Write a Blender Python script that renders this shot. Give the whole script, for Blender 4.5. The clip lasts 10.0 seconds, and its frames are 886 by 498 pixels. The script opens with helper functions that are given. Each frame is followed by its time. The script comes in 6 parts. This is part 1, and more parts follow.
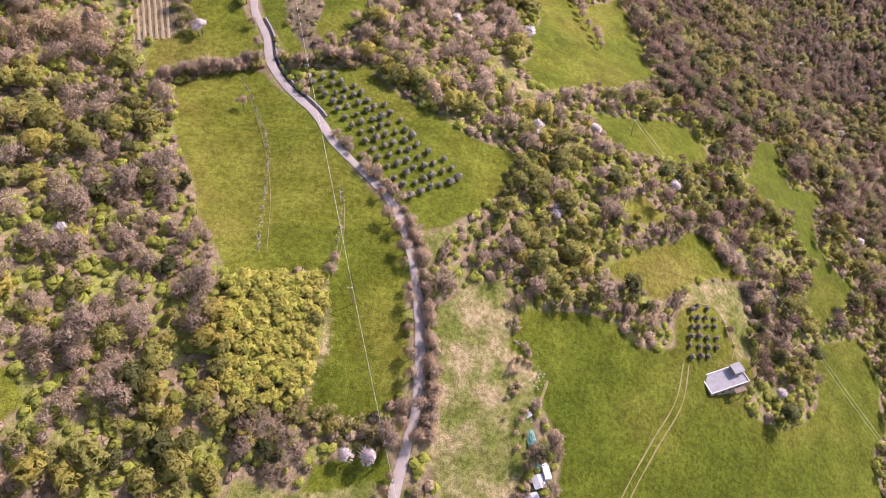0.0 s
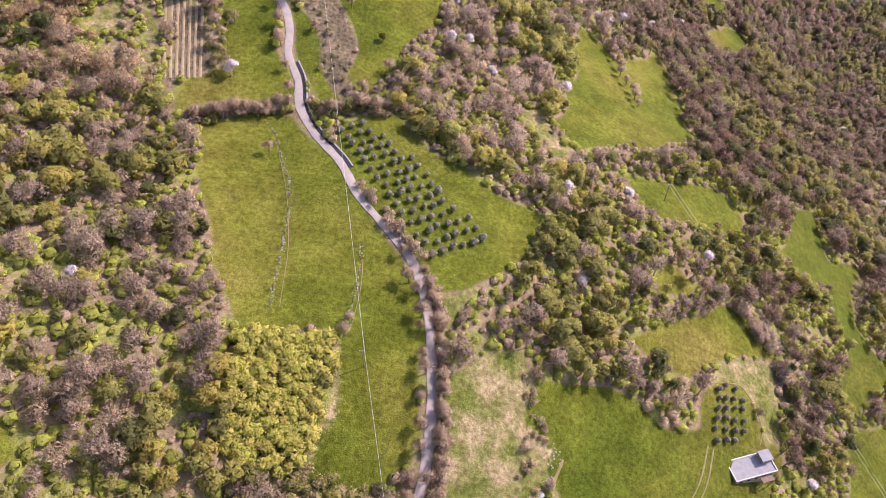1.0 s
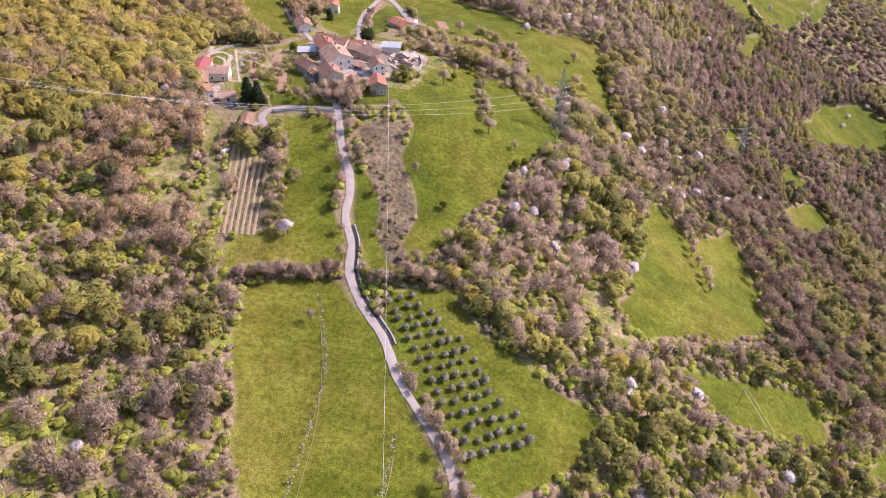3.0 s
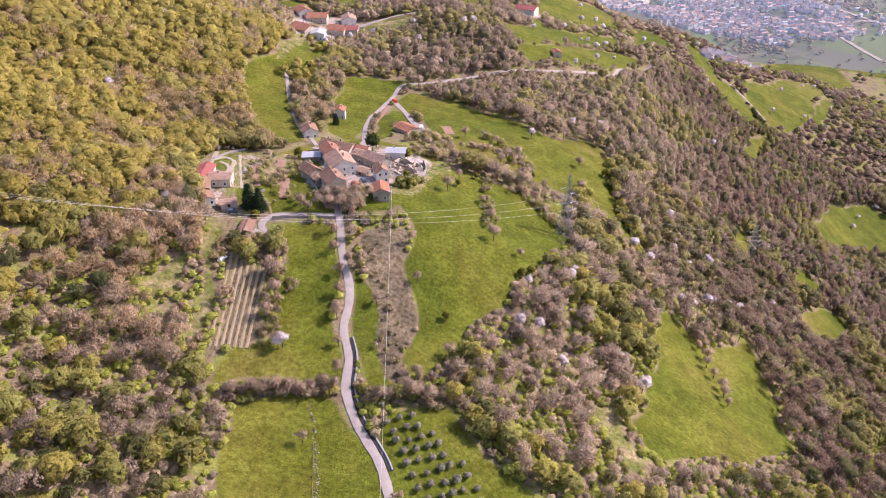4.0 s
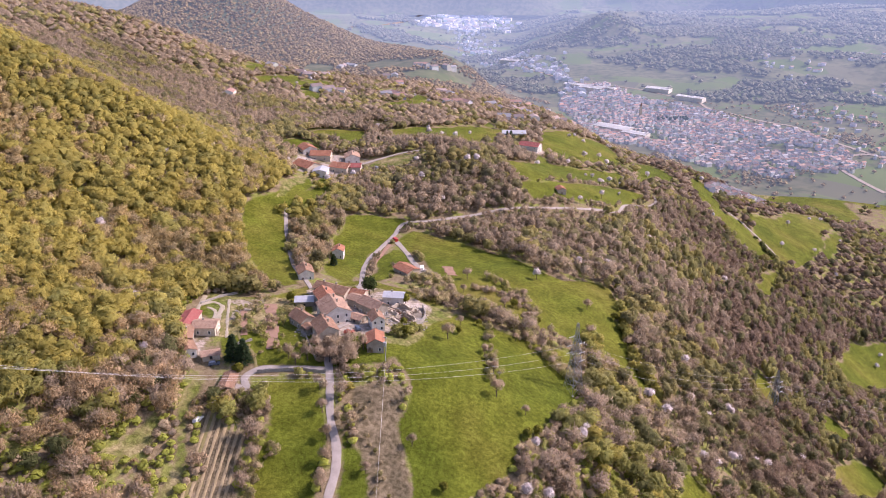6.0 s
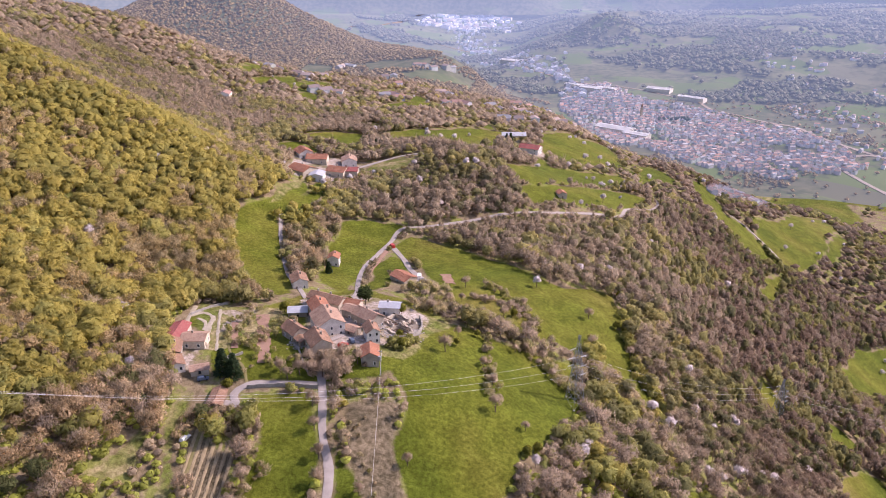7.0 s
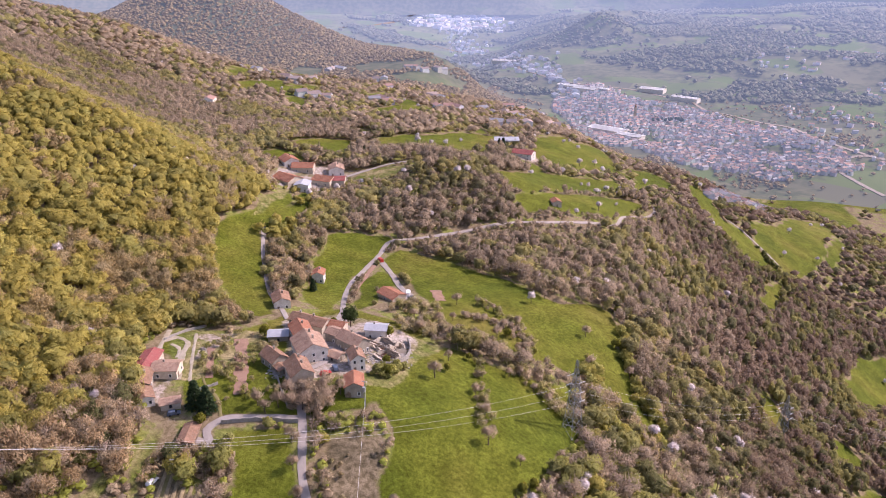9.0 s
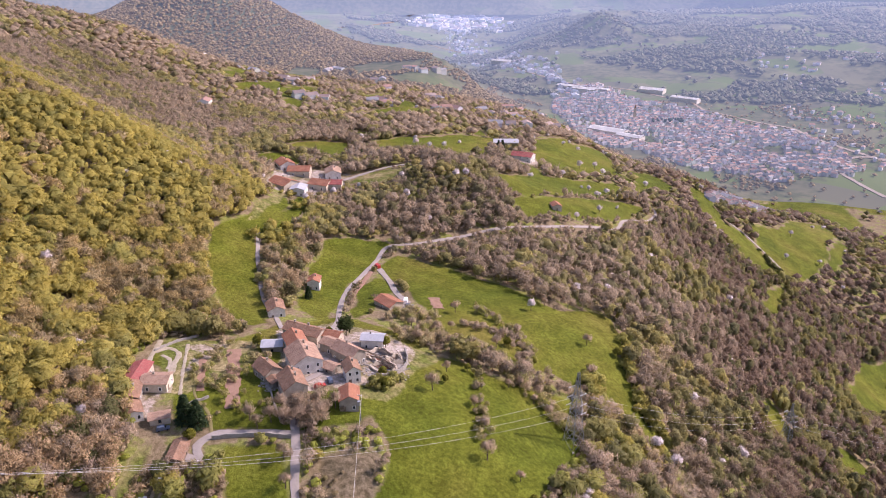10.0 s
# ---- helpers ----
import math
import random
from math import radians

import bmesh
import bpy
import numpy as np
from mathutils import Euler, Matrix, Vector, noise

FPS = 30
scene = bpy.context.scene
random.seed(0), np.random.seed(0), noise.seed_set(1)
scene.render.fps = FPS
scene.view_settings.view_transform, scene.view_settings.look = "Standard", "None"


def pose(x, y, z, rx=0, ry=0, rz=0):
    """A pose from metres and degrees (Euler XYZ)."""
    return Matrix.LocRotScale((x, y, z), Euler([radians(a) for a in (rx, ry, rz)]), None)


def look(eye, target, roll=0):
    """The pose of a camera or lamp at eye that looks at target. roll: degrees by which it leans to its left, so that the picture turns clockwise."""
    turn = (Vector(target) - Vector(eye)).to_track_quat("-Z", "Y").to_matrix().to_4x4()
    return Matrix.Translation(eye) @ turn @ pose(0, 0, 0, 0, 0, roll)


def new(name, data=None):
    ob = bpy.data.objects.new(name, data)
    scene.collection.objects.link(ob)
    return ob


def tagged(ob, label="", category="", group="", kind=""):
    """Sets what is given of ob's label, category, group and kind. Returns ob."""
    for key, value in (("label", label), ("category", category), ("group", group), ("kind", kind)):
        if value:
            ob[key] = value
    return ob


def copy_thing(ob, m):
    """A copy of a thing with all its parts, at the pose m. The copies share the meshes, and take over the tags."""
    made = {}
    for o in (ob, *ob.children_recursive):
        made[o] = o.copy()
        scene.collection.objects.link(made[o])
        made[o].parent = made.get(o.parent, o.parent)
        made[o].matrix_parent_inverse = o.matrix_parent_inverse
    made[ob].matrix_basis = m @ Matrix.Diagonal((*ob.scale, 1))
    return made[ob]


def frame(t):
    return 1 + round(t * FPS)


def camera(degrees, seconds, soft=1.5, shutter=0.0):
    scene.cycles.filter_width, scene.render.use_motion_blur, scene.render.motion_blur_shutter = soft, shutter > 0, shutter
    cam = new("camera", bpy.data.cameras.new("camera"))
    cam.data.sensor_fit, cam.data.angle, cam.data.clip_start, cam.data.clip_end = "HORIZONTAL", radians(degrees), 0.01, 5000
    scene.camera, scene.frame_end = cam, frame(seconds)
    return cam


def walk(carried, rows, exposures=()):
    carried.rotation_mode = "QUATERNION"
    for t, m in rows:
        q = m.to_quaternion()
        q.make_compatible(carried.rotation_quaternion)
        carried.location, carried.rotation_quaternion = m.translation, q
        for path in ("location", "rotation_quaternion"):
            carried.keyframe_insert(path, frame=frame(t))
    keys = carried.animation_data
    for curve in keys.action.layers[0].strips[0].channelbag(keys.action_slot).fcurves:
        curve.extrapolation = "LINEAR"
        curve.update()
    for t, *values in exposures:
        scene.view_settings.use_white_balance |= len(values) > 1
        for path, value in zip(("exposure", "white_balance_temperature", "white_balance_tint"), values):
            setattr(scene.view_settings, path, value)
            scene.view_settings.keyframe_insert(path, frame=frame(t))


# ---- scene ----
cam = camera(63.02, 10.0, soft=0.95)
# seconds, x, y, z, yaw, pitch, lean to the left
PATH = [
    (0, 0.000, 0.000, 160.000, 0.000, -51.905, -1.138),
    (0.5, 0.551, 6.137, 160.045, 1.290, -51.658, -0.520),
    (1, 1.067, 12.271, 160.088, 3.096, -49.570, 0.120),
    (1.5, 1.495, 18.382, 160.126, 5.435, -47.407, 0.367),
    (2, 1.780, 24.383, 160.171, 7.826, -45.238, 0.555),
    (3.5, 2.082, 42.345, 160.348, 10.270, -35.962, 0.294),
    (4, 2.025, 48.278, 160.421, 10.739, -32.269, 0.203),
    (4.5, 1.863, 54.016, 160.507, 11.144, -28.552, 0.171),
    (5, 1.636, 59.526, 160.605, 11.345, -24.813, 0.154),
    (5.5, 1.341, 64.661, 160.709, 11.396, -22.524, 0.138),
    (7, 0.219, 79.313, 161.046, 11.429, -22.573, 0.115),
    (7.5, -0.208, 84.110, 161.169, 11.426, -22.579, 0.062),
    (8, -0.668, 88.762, 161.300, 11.187, -22.588, 0.011),
    (8.5, -1.141, 93.220, 161.433, 10.922, -22.604, -0.049),
    (9, -1.595, 97.435, 161.562, 10.884, -22.592, -0.049),
    (9.5, -2.032, 101.314, 161.686, 10.862, -22.573, -0.038),
    (10, -2.461, 104.954, 161.804, 10.823, -22.607, -0.069),
]
KELVIN, TINT = 6600, 36
walk(cam, [(t, pose(x, y, z, 90 + pitch, 0, yaw) @ pose(0, 0, 0, 0, 0, lean)) for t, x, y, z, yaw, pitch, lean in PATH], [(t, e, k, TINT) for t, e, k in ((0, 0.8, KELVIN - 100), (3.0, 0.8, KELVIN - 200), (5.5, 0.57, KELVIN - 150), (10, 0.48, KELVIN - 120))])

# ---- sky and sun ----
SUN_HEIGHT, SUN_X, SUN_Y = 39.5, 0.86, 0.51  # degrees above the horizon; the way to the sun on the plan
world = bpy.data.worlds.new("sky")
scene.world = world
world.use_nodes = True
sky = world.node_tree.nodes.new("ShaderNodeTexSky")
sky.sky_type, sky.sun_disc = "NISHITA", False
sky.sun_elevation, sky.sun_rotation = radians(SUN_HEIGHT), math.atan2(SUN_X, SUN_Y)
sky.air_density, sky.dust_density = 1.2, 2.0
world.node_tree.links.new(sky.outputs[0], world.node_tree.nodes["Background"].inputs[0])
world.node_tree.nodes["Background"].inputs[1].default_value = 0.15
sun = new("sun", bpy.data.lights.new("sun", "SUN"))
sun.data.energy, sun.data.angle, sun.data.color = 3.9, radians(0.6), (1.0, 0.95, 0.87)
sun.matrix_world = look((SUN_X * 300, SUN_Y * 300, 500), (SUN_X * 300 - SUN_X, SUN_Y * 300 - SUN_Y, 500 - math.tan(radians(SUN_HEIGHT)) * math.hypot(SUN_X, SUN_Y)))

# ---- materials ----
def material(name, rough=0.8, spec=0.2):
    m = bpy.data.materials.new(name)
    m.use_nodes = True
    b = m.node_tree.nodes["Principled BSDF"]
    b.inputs["Roughness"].default_value, b.inputs["Specular IOR Level"].default_value = rough, spec
    return m, m.node_tree, b


def node(tree, kind, **values):
    n = tree.nodes.new("ShaderNode" + kind)
    for key, value in values.items():
        n.inputs[key.replace("_", " ")].default_value = value
    return n


def noise_of(tree, scale, detail=4.0, rough=0.55, source=None):
    """A noise's value, in metres: scale is one over the size of its spots."""
    n = node(tree, "TexNoise", Scale=scale, Detail=detail, Roughness=rough)
    if source is None:
        source = tree.nodes.new("ShaderNodeTexCoord").outputs["Object"]
    tree.links.new(source, n.inputs["Vector"])
    return n.outputs["Fac"]


def ramp(tree, value, stops):
    r = tree.nodes.new("ShaderNodeValToRGB")
    while len(r.color_ramp.elements) < len(stops):
        r.color_ramp.elements.new(0.5)
    for e, (at, c) in zip(r.color_ramp.elements, stops):
        e.position, e.color = at, (*c, 1) if len(c) == 3 else c
    tree.links.new(value, r.inputs[0])
    return r.outputs[0]


def mix(tree, fac, a, b, blend="MIX"):
    m = tree.nodes.new("ShaderNodeMix")
    m.data_type, m.blend_type = "RGBA", blend
    for slot, v in ((0, fac), (6, a), (7, b)):
        if hasattr(v, "is_output"):
            tree.links.new(v, m.inputs[slot])
        else:
            m.inputs[slot].default_value = v if slot == 0 else (*v, 1)
    return m.outputs[2]


def maths(tree, op, a, b=0.0):
    m = tree.nodes.new("ShaderNodeMath")
    m.operation = op
    for slot, v in ((0, a), (1, b)):
        if hasattr(v, "is_output"):
            tree.links.new(v, m.inputs[slot])
        else:
            m.inputs[slot].default_value = v
    return m.outputs[0]


def bump(tree, b, value, strength, distance):
    n = node(tree, "Bump", Strength=strength, Distance=distance)
    tree.links.new(value, n.inputs["Height"])
    tree.links.new(n.outputs[0], b.inputs["Normal"])


def spotted(name, dark, light, scale, fine=0.0, rough=0.8, spec=0.2, relief=0.0, by_object=0.0):
    """A surface in two colours, in spots of 1/scale metres and a finer grain."""
    m, tree, b = material(name, rough, spec)
    c = ramp(tree, noise_of(tree, scale), [(0.32, dark), (0.68, light)])
    if fine:
        c = mix(tree, 0.5, c, ramp(tree, noise_of(tree, fine, 2), [(0.3, dark), (0.7, light)]))
    if by_object:
        info = tree.nodes.new("ShaderNodeObjectInfo")
        v = maths(tree, "MULTIPLY_ADD", info.outputs["Random"], by_object)
        tree.nodes[-1].inputs[2].default_value = 1 - by_object / 2
        h = node(tree, "HueSaturation")
        tree.links.new(v, h.inputs["Value"])
        tree.links.new(c, h.inputs["Color"])
        c = h.outputs[0]
    tree.links.new(c, b.inputs["Base Color"])
    if relief:
        bump(tree, b, noise_of(tree, fine or scale, 5), 0.6, relief)
    return m


def haze_glow(tree, b):
    """Haze painted as a blue glow into far materials, stronger along y."""
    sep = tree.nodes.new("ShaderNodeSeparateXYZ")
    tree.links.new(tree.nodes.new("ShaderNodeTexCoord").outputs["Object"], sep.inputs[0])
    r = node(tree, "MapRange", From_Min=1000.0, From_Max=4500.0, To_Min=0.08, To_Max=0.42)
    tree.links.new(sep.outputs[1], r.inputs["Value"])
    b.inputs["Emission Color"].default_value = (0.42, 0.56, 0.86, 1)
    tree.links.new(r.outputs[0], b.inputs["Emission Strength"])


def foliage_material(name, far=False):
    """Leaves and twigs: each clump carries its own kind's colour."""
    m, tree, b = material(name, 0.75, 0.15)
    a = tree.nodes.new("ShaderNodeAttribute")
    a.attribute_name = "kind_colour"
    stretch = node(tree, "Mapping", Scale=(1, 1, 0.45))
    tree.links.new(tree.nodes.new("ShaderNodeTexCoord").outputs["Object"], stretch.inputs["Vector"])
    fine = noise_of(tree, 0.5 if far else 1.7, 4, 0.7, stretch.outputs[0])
    # leaf mottling; its dark spots paint the shade of gaps between leaves
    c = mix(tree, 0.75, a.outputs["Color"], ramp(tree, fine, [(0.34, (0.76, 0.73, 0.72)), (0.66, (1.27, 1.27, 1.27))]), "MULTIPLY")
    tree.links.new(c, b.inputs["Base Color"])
    bump(tree, b, fine, 0.7, 1.2 if far else 0.4)
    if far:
        # distant leaves glow faintly blue to stand in for haze
        haze_glow(tree, b)
        return m
    t = tree.nodes.new("ShaderNodeBsdfTranslucent")
    tree.links.new(c, t.inputs["Color"])
    s = node(tree, "MixShader", Fac=0.55)
    tree.links.new(b.outputs[0], s.inputs[1])
    tree.links.new(t.outputs[0], s.inputs[2])
    # gaps between the twigs
    gaps = noise_of(tree, 2.3, 3, 0.6, stretch.outputs[0])
    limit = maths(tree, "MULTIPLY_ADD", a.outputs["Alpha"], 0.5)
    tree.nodes[-1].inputs[2].default_value = 0.25
    solid = node(tree, "MapRange", From_Min=-0.04, From_Max=0.04)
    tree.links.new(maths(tree, "SUBTRACT", limit, gaps), solid.inputs["Value"])
    air = tree.nodes.new("ShaderNodeBsdfTransparent")
    s2 = tree.nodes.new("ShaderNodeMixShader")
    tree.links.new(solid.outputs[0], s2.inputs[0])
    tree.links.new(air.outputs[0], s2.inputs[1])
    tree.links.new(s.outputs[0], s2.inputs[2])
    tree.links.new(s2.outputs[0], tree.nodes["Material Output"].inputs["Surface"])
    return m


def ground_material():
    """Meadow, dry grass, tilled soil and bare yards by the plan's cover, woodland floor elsewhere."""
    m, tree, b = material("ground_cover", 0.95, 0.1)
    a = tree.nodes.new("ShaderNodeAttribute")
    a.attribute_name = "cover"
    part3 = tree.nodes.new("ShaderNodeSeparateColor")
    tree.links.new(a.outputs["Color"], part3.inputs[0])
    y = tree.nodes.new("ShaderNodeAttribute")
    y.attribute_name = "yard"
    wide, mid, fine, speck = (noise_of(tree, s, d) for s, d in ((0.018, 3), (0.11, 4), (0.7, 4), (3.2, 2)))
    def over(c, value, low, high, dark, light):
        """c, darkened and lightened by a noise."""
        return mix(tree, 1.0, c, ramp(tree, value, [(low, (dark, dark, dark * 0.9)), (high, (light, light, light * 1.05))]), "MULTIPLY")
    floor = ramp(tree, mid, [(0.36, (0.16, 0.122, 0.075)), (0.5, (0.22, 0.17, 0.105)), (0.58, (0.17, 0.18, 0.05)), (0.68, (0.2, 0.21, 0.055))])
    floor = over(over(floor, fine, 0.36, 0.64, 0.75, 1.2), speck, 0.35, 0.65, 0.75, 1.2)
    grass = ramp(tree, wide, [(0.36, (0.072, 0.093, 0.009)), (0.5, (0.096, 0.111, 0.012)), (0.6, (0.122, 0.124, 0.018)), (0.7, (0.148, 0.13, 0.029))])
    grass = over(over(over(grass, mid, 0.36, 0.64, 0.8, 1.18), fine, 0.36, 0.64, 0.72, 1.22), speck, 0.34, 0.66, 0.62, 1.3)
    # grass turns darker and slightly greener inside the outlines marked for it
    dark_grass = tree.nodes.new("ShaderNodeAttribute")
    dark_grass.attribute_name = "dark_grass"
    grass = mix(tree, dark_grass.outputs["Fac"], grass, mix(tree, 1.0, grass, (0.72, 0.8, 0.7), "MULTIPLY"))
    dry = ramp(tree, mid, [(0.38, (0.105, 0.125, 0.025)), (0.5, (0.165, 0.16, 0.055)), (0.63, (0.27, 0.22, 0.115))])
    dry = over(over(dry, fine, 0.36, 0.64, 0.65, 1.25), speck, 0.35, 0.65, 0.7, 1.25)
    soil = ramp(tree, mid, [(0.38, (0.1, 0.082, 0.05)), (0.62, (0.185, 0.145, 0.09))])
    soil = over(over(soil, fine, 0.36, 0.64, 0.6, 1.3), speck, 0.35, 0.65, 0.7, 1.25)
    yard = ramp(tree, mid, [(0.4, (0.2, 0.17, 0.09)), (0.5, (0.34, 0.28, 0.23)), (0.64, (0.4, 0.35, 0.31))])
    yard = over(over(yard, fine, 0.36, 0.64, 0.65, 1.2), speck, 0.35, 0.65, 0.7, 1.2)
    def sharp(v):
        """The cover's edge, frayed by the grain."""
        w = maths(tree, "ADD", v, maths(tree, "MULTIPLY", maths(tree, "SUBTRACT", fine, 0.5), 0.7))
        r = node(tree, "MapRange", From_Min=0.3, From_Max=0.7)
        r.interpolation_type = "SMOOTHSTEP"
        tree.links.new(w, r.inputs["Value"])
        return r.outputs[0]
    c = mix(tree, sharp(part3.outputs[0]), floor, grass)
    c = mix(tree, sharp(part3.outputs[1]), c, dry)
    c = mix(tree, sharp(part3.outputs[2]), c, soil)
    c = mix(tree, sharp(y.outputs["Fac"]), c, yard)
    tree.links.new(c, b.inputs["Base Color"])
    bump(tree, b, maths(tree, "ADD", fine, maths(tree, "MULTIPLY", speck, 0.5)), 0.7, 0.5)
    return m


def backdrop_material():
    """The far valley: fields, woods and lanes that no longer shift, with haze painted in as glow."""
    m, tree, b = material("far_valley", 1.0, 0.0)
    co = tree.nodes.new("ShaderNodeTexCoord").outputs["Object"]
    v = node(tree, "TexVoronoi", Scale=0.011)
    tree.links.new(co, v.inputs["Vector"])
    one = tree.nodes.new("ShaderNodeSeparateColor")
    tree.links.new(v.outputs["Color"], one.inputs[0])
    fields = ramp(tree, one.outputs[0], [(0.2, (0.09, 0.12, 0.04)), (0.5, (0.11, 0.135, 0.055)), (0.7, (0.145, 0.14, 0.08)), (0.9, (0.1, 0.1, 0.065))])
    hills = ramp(tree, noise_of(tree, 0.006, 5, 0.65), [(0.47, (0, 0, 0)), (0.53, (1, 1, 1))])
    sep = tree.nodes.new("ShaderNodeSeparateXYZ")
    tree.links.new(co, sep.inputs[0])
    up = node(tree, "MapRange", From_Min=-152.0, From_Max=-140.0)
    tree.links.new(sep.outputs[2], up.inputs["Value"])
    west = node(tree, "MapRange", From_Min=-150.0, From_Max=-320.0)
    tree.links.new(sep.outputs[0], west.inputs["Value"])
    hills = maths(tree, "MAXIMUM", hills, maths(tree, "MULTIPLY", up.outputs[0], west.outputs[0]))
    c = mix(tree, hills, fields, ramp(tree, noise_of(tree, 0.05, 3), [(0.38, (0.075, 0.085, 0.045)), (0.62, (0.125, 0.12, 0.07))]))
    tree.links.new(c, b.inputs["Base Color"])
    haze_glow(tree, b)
    return m


def tile_material(name, dark, light):
    """Clay tiles: courses along the slope, each a little different, with lichen."""
    m, tree, b = material(name, 0.85, 0.15)
    co = tree.nodes.new("ShaderNodeTexCoord").outputs["Object"]
    br = node(tree, "TexBrick", Scale=3.0, Mortar_Size=0.03)
    tree.links.new(co, br.inputs["Vector"])
    br.inputs["Color1"].default_value, br.inputs["Color2"].default_value, br.inputs["Mortar"].default_value = (*dark, 1), (*light, 1), (dark[0] * 0.4, dark[1] * 0.4, dark[2] * 0.4, 1)
    c = mix(tree, 0.55, br.outputs["Color"], ramp(tree, noise_of(tree, 0.5, 5, 0.65), [(0.3, dark), (0.68, light)]))
    c = mix(tree, ramp(tree, noise_of(tree, 1.4, 4), [(0.55, (0, 0, 0)), (0.75, (0.6, 0.6, 0.6))]), c, (0.3, 0.27, 0.22))
    tree.links.new(c, b.inputs["Base Color"])
    w = node(tree, "TexWave", Scale=2.4, Distortion=0.6)
    tree.links.new(co, w.inputs["Vector"])
    bump(tree, b, w.outputs["Fac"], 0.5, 0.08)
    return m


def glass_material():
    m, tree, b = material("window_glass", 0.08, 0.5)
    b.inputs["Base Color"].default_value = (0.025, 0.03, 0.035, 1)
    return m


def town_material():
    """Plaster and tiles of a far town: each wall and roof has its own colour, plus painted haze."""
    m, tree, b = material("town_plaster_and_tiles", 0.9, 0.1)
    a = tree.nodes.new("ShaderNodeAttribute")
    a.attribute_name = "kind_colour"
    c = mix(tree, 0.4, a.outputs["Color"], ramp(tree, noise_of(tree, 0.3, 4), [(0.3, (0.6, 0.6, 0.6)), (0.7, (1.15, 1.15, 1.15))]), "MULTIPLY")
    tree.links.new(c, b.inputs["Base Color"])
    haze_glow(tree, b)
    return m


TOWN_MIX = town_material()
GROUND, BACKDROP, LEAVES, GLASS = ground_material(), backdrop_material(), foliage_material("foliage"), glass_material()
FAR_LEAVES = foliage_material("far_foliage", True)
BARK = spotted("bark", (0.07, 0.05, 0.04), (0.17, 0.13, 0.1), 1.5, 9, 0.9, 0.1, 0.03)
GRAVEL = spotted("road_gravel", (0.22, 0.192, 0.175), (0.36, 0.32, 0.29), 0.35, 4, 0.9, 0.2, 0.02)
RED_EARTH = spotted("red_earth", (0.19, 0.115, 0.08), (0.34, 0.215, 0.16), 0.5, 3, 0.95, 0.1, 0.06)
PATH_DUST = spotted("dusty_path", (0.22, 0.19, 0.12), (0.42, 0.37, 0.31), 0.4, 3, 0.95, 0.1, 0.03)
VINE_EARTH = spotted("hoed_earth", (0.19, 0.145, 0.08), (0.35, 0.28, 0.175), 0.5, 3, 0.95, 0.1, 0.05)
EARTH = spotted("track_earth", (0.13, 0.12, 0.04), (0.24, 0.2, 0.1), 0.4, 3, 0.95, 0.1, 0.03)
STONE = spotted("rubble_stone", (0.16, 0.145, 0.13), (0.4, 0.37, 0.34), 1.2, 6, 0.9, 0.2, 0.04)
CONCRETE = spotted("concrete", (0.2, 0.2, 0.205), (0.32, 0.315, 0.32), 0.5, 5, 0.85, 0.2, 0.01)
PLASTER = [spotted("plaster_" + n, d, l, 0.6, 5, 0.9, 0.15, 0.01, 0.2) for n, d, l in
           (("white", (0.46, 0.42, 0.38), (0.78, 0.75, 0.7)), ("cream", (0.36, 0.3, 0.23), (0.62, 0.54, 0.44)), ("stone", (0.18, 0.155, 0.125), (0.4, 0.355, 0.3)))]
TILES = [tile_material("clay_tiles_" + n, d, l) for n, d, l in
         (("brown", (0.17, 0.093, 0.056), (0.42, 0.255, 0.175)), ("red", (0.26, 0.1, 0.06), (0.47, 0.22, 0.135)), ("pale", (0.24, 0.145, 0.1), (0.52, 0.35, 0.255)), ("crimson", (0.3, 0.08, 0.075), (0.4, 0.14, 0.12)))]
SHEET = spotted("grey_sheet_roof", (0.3, 0.31, 0.34), (0.46, 0.47, 0.5), 0.5, 4, 0.6, 0.4)
TIMBER = spotted("weathered_wood", (0.12, 0.085, 0.06), (0.26, 0.2, 0.15), 1.0, 8, 0.85, 0.2, 0.01)
STEEL = spotted("galvanised_steel", (0.3, 0.31, 0.32), (0.42, 0.43, 0.44), 2, 10, 0.5, 0.5)
STEEL.node_tree.nodes["Principled BSDF"].inputs["Metallic"].default_value = 0.6
ALUMINIUM = spotted("bright_cable", (0.6, 0.6, 0.6), (0.75, 0.75, 0.75), 1, 0, 0.45, 0.5)
WHITE = spotted("white_paint", (0.68, 0.68, 0.68), (0.82, 0.82, 0.82), 2, 0, 0.4, 0.4)
DARK = spotted("dark_rubber_and_ditch_shade", (0.02, 0.02, 0.02), (0.05, 0.05, 0.05), 3, 0, 0.8, 0.2)
TARP = spotted("green_tarpaulin", (0.1, 0.3, 0.27), (0.22, 0.45, 0.4), 1.5, 6, 0.6, 0.3, 0.05)

# ---- the lie of the land ----
STATIONS = np.array([-2500, -900, -500, -330, -250, -180, -120, -70, -30, 10, 50, 100, 160, 240, 400, 900, 4000.0])
SECTIONS = []


def section(y, *z):
    """One cross-section of the valley side: its y and the ground's height at each station."""
    SECTIONS.append((y, z))


section(-400, 420, 250, 150, 100, 68, 42, 14, -10, -32, -48, -64, -86, -113, -145, -170, -165, -150)
section(20, 420, 250, 150, 100, 66, 40, 16, -7, -28, -45, -61, -83, -111, -145, -170, -165, -150)
section(70, 420, 250, 150, 100, 66, 43, 24, 2, -19, -33, -50, -74, -103, -143, -170, -165, -150)
section(110, 420, 250, 150, 100, 66, 42, 25, 8, -4, -18, -40, -65, -97, -141, -170, -165, -150)
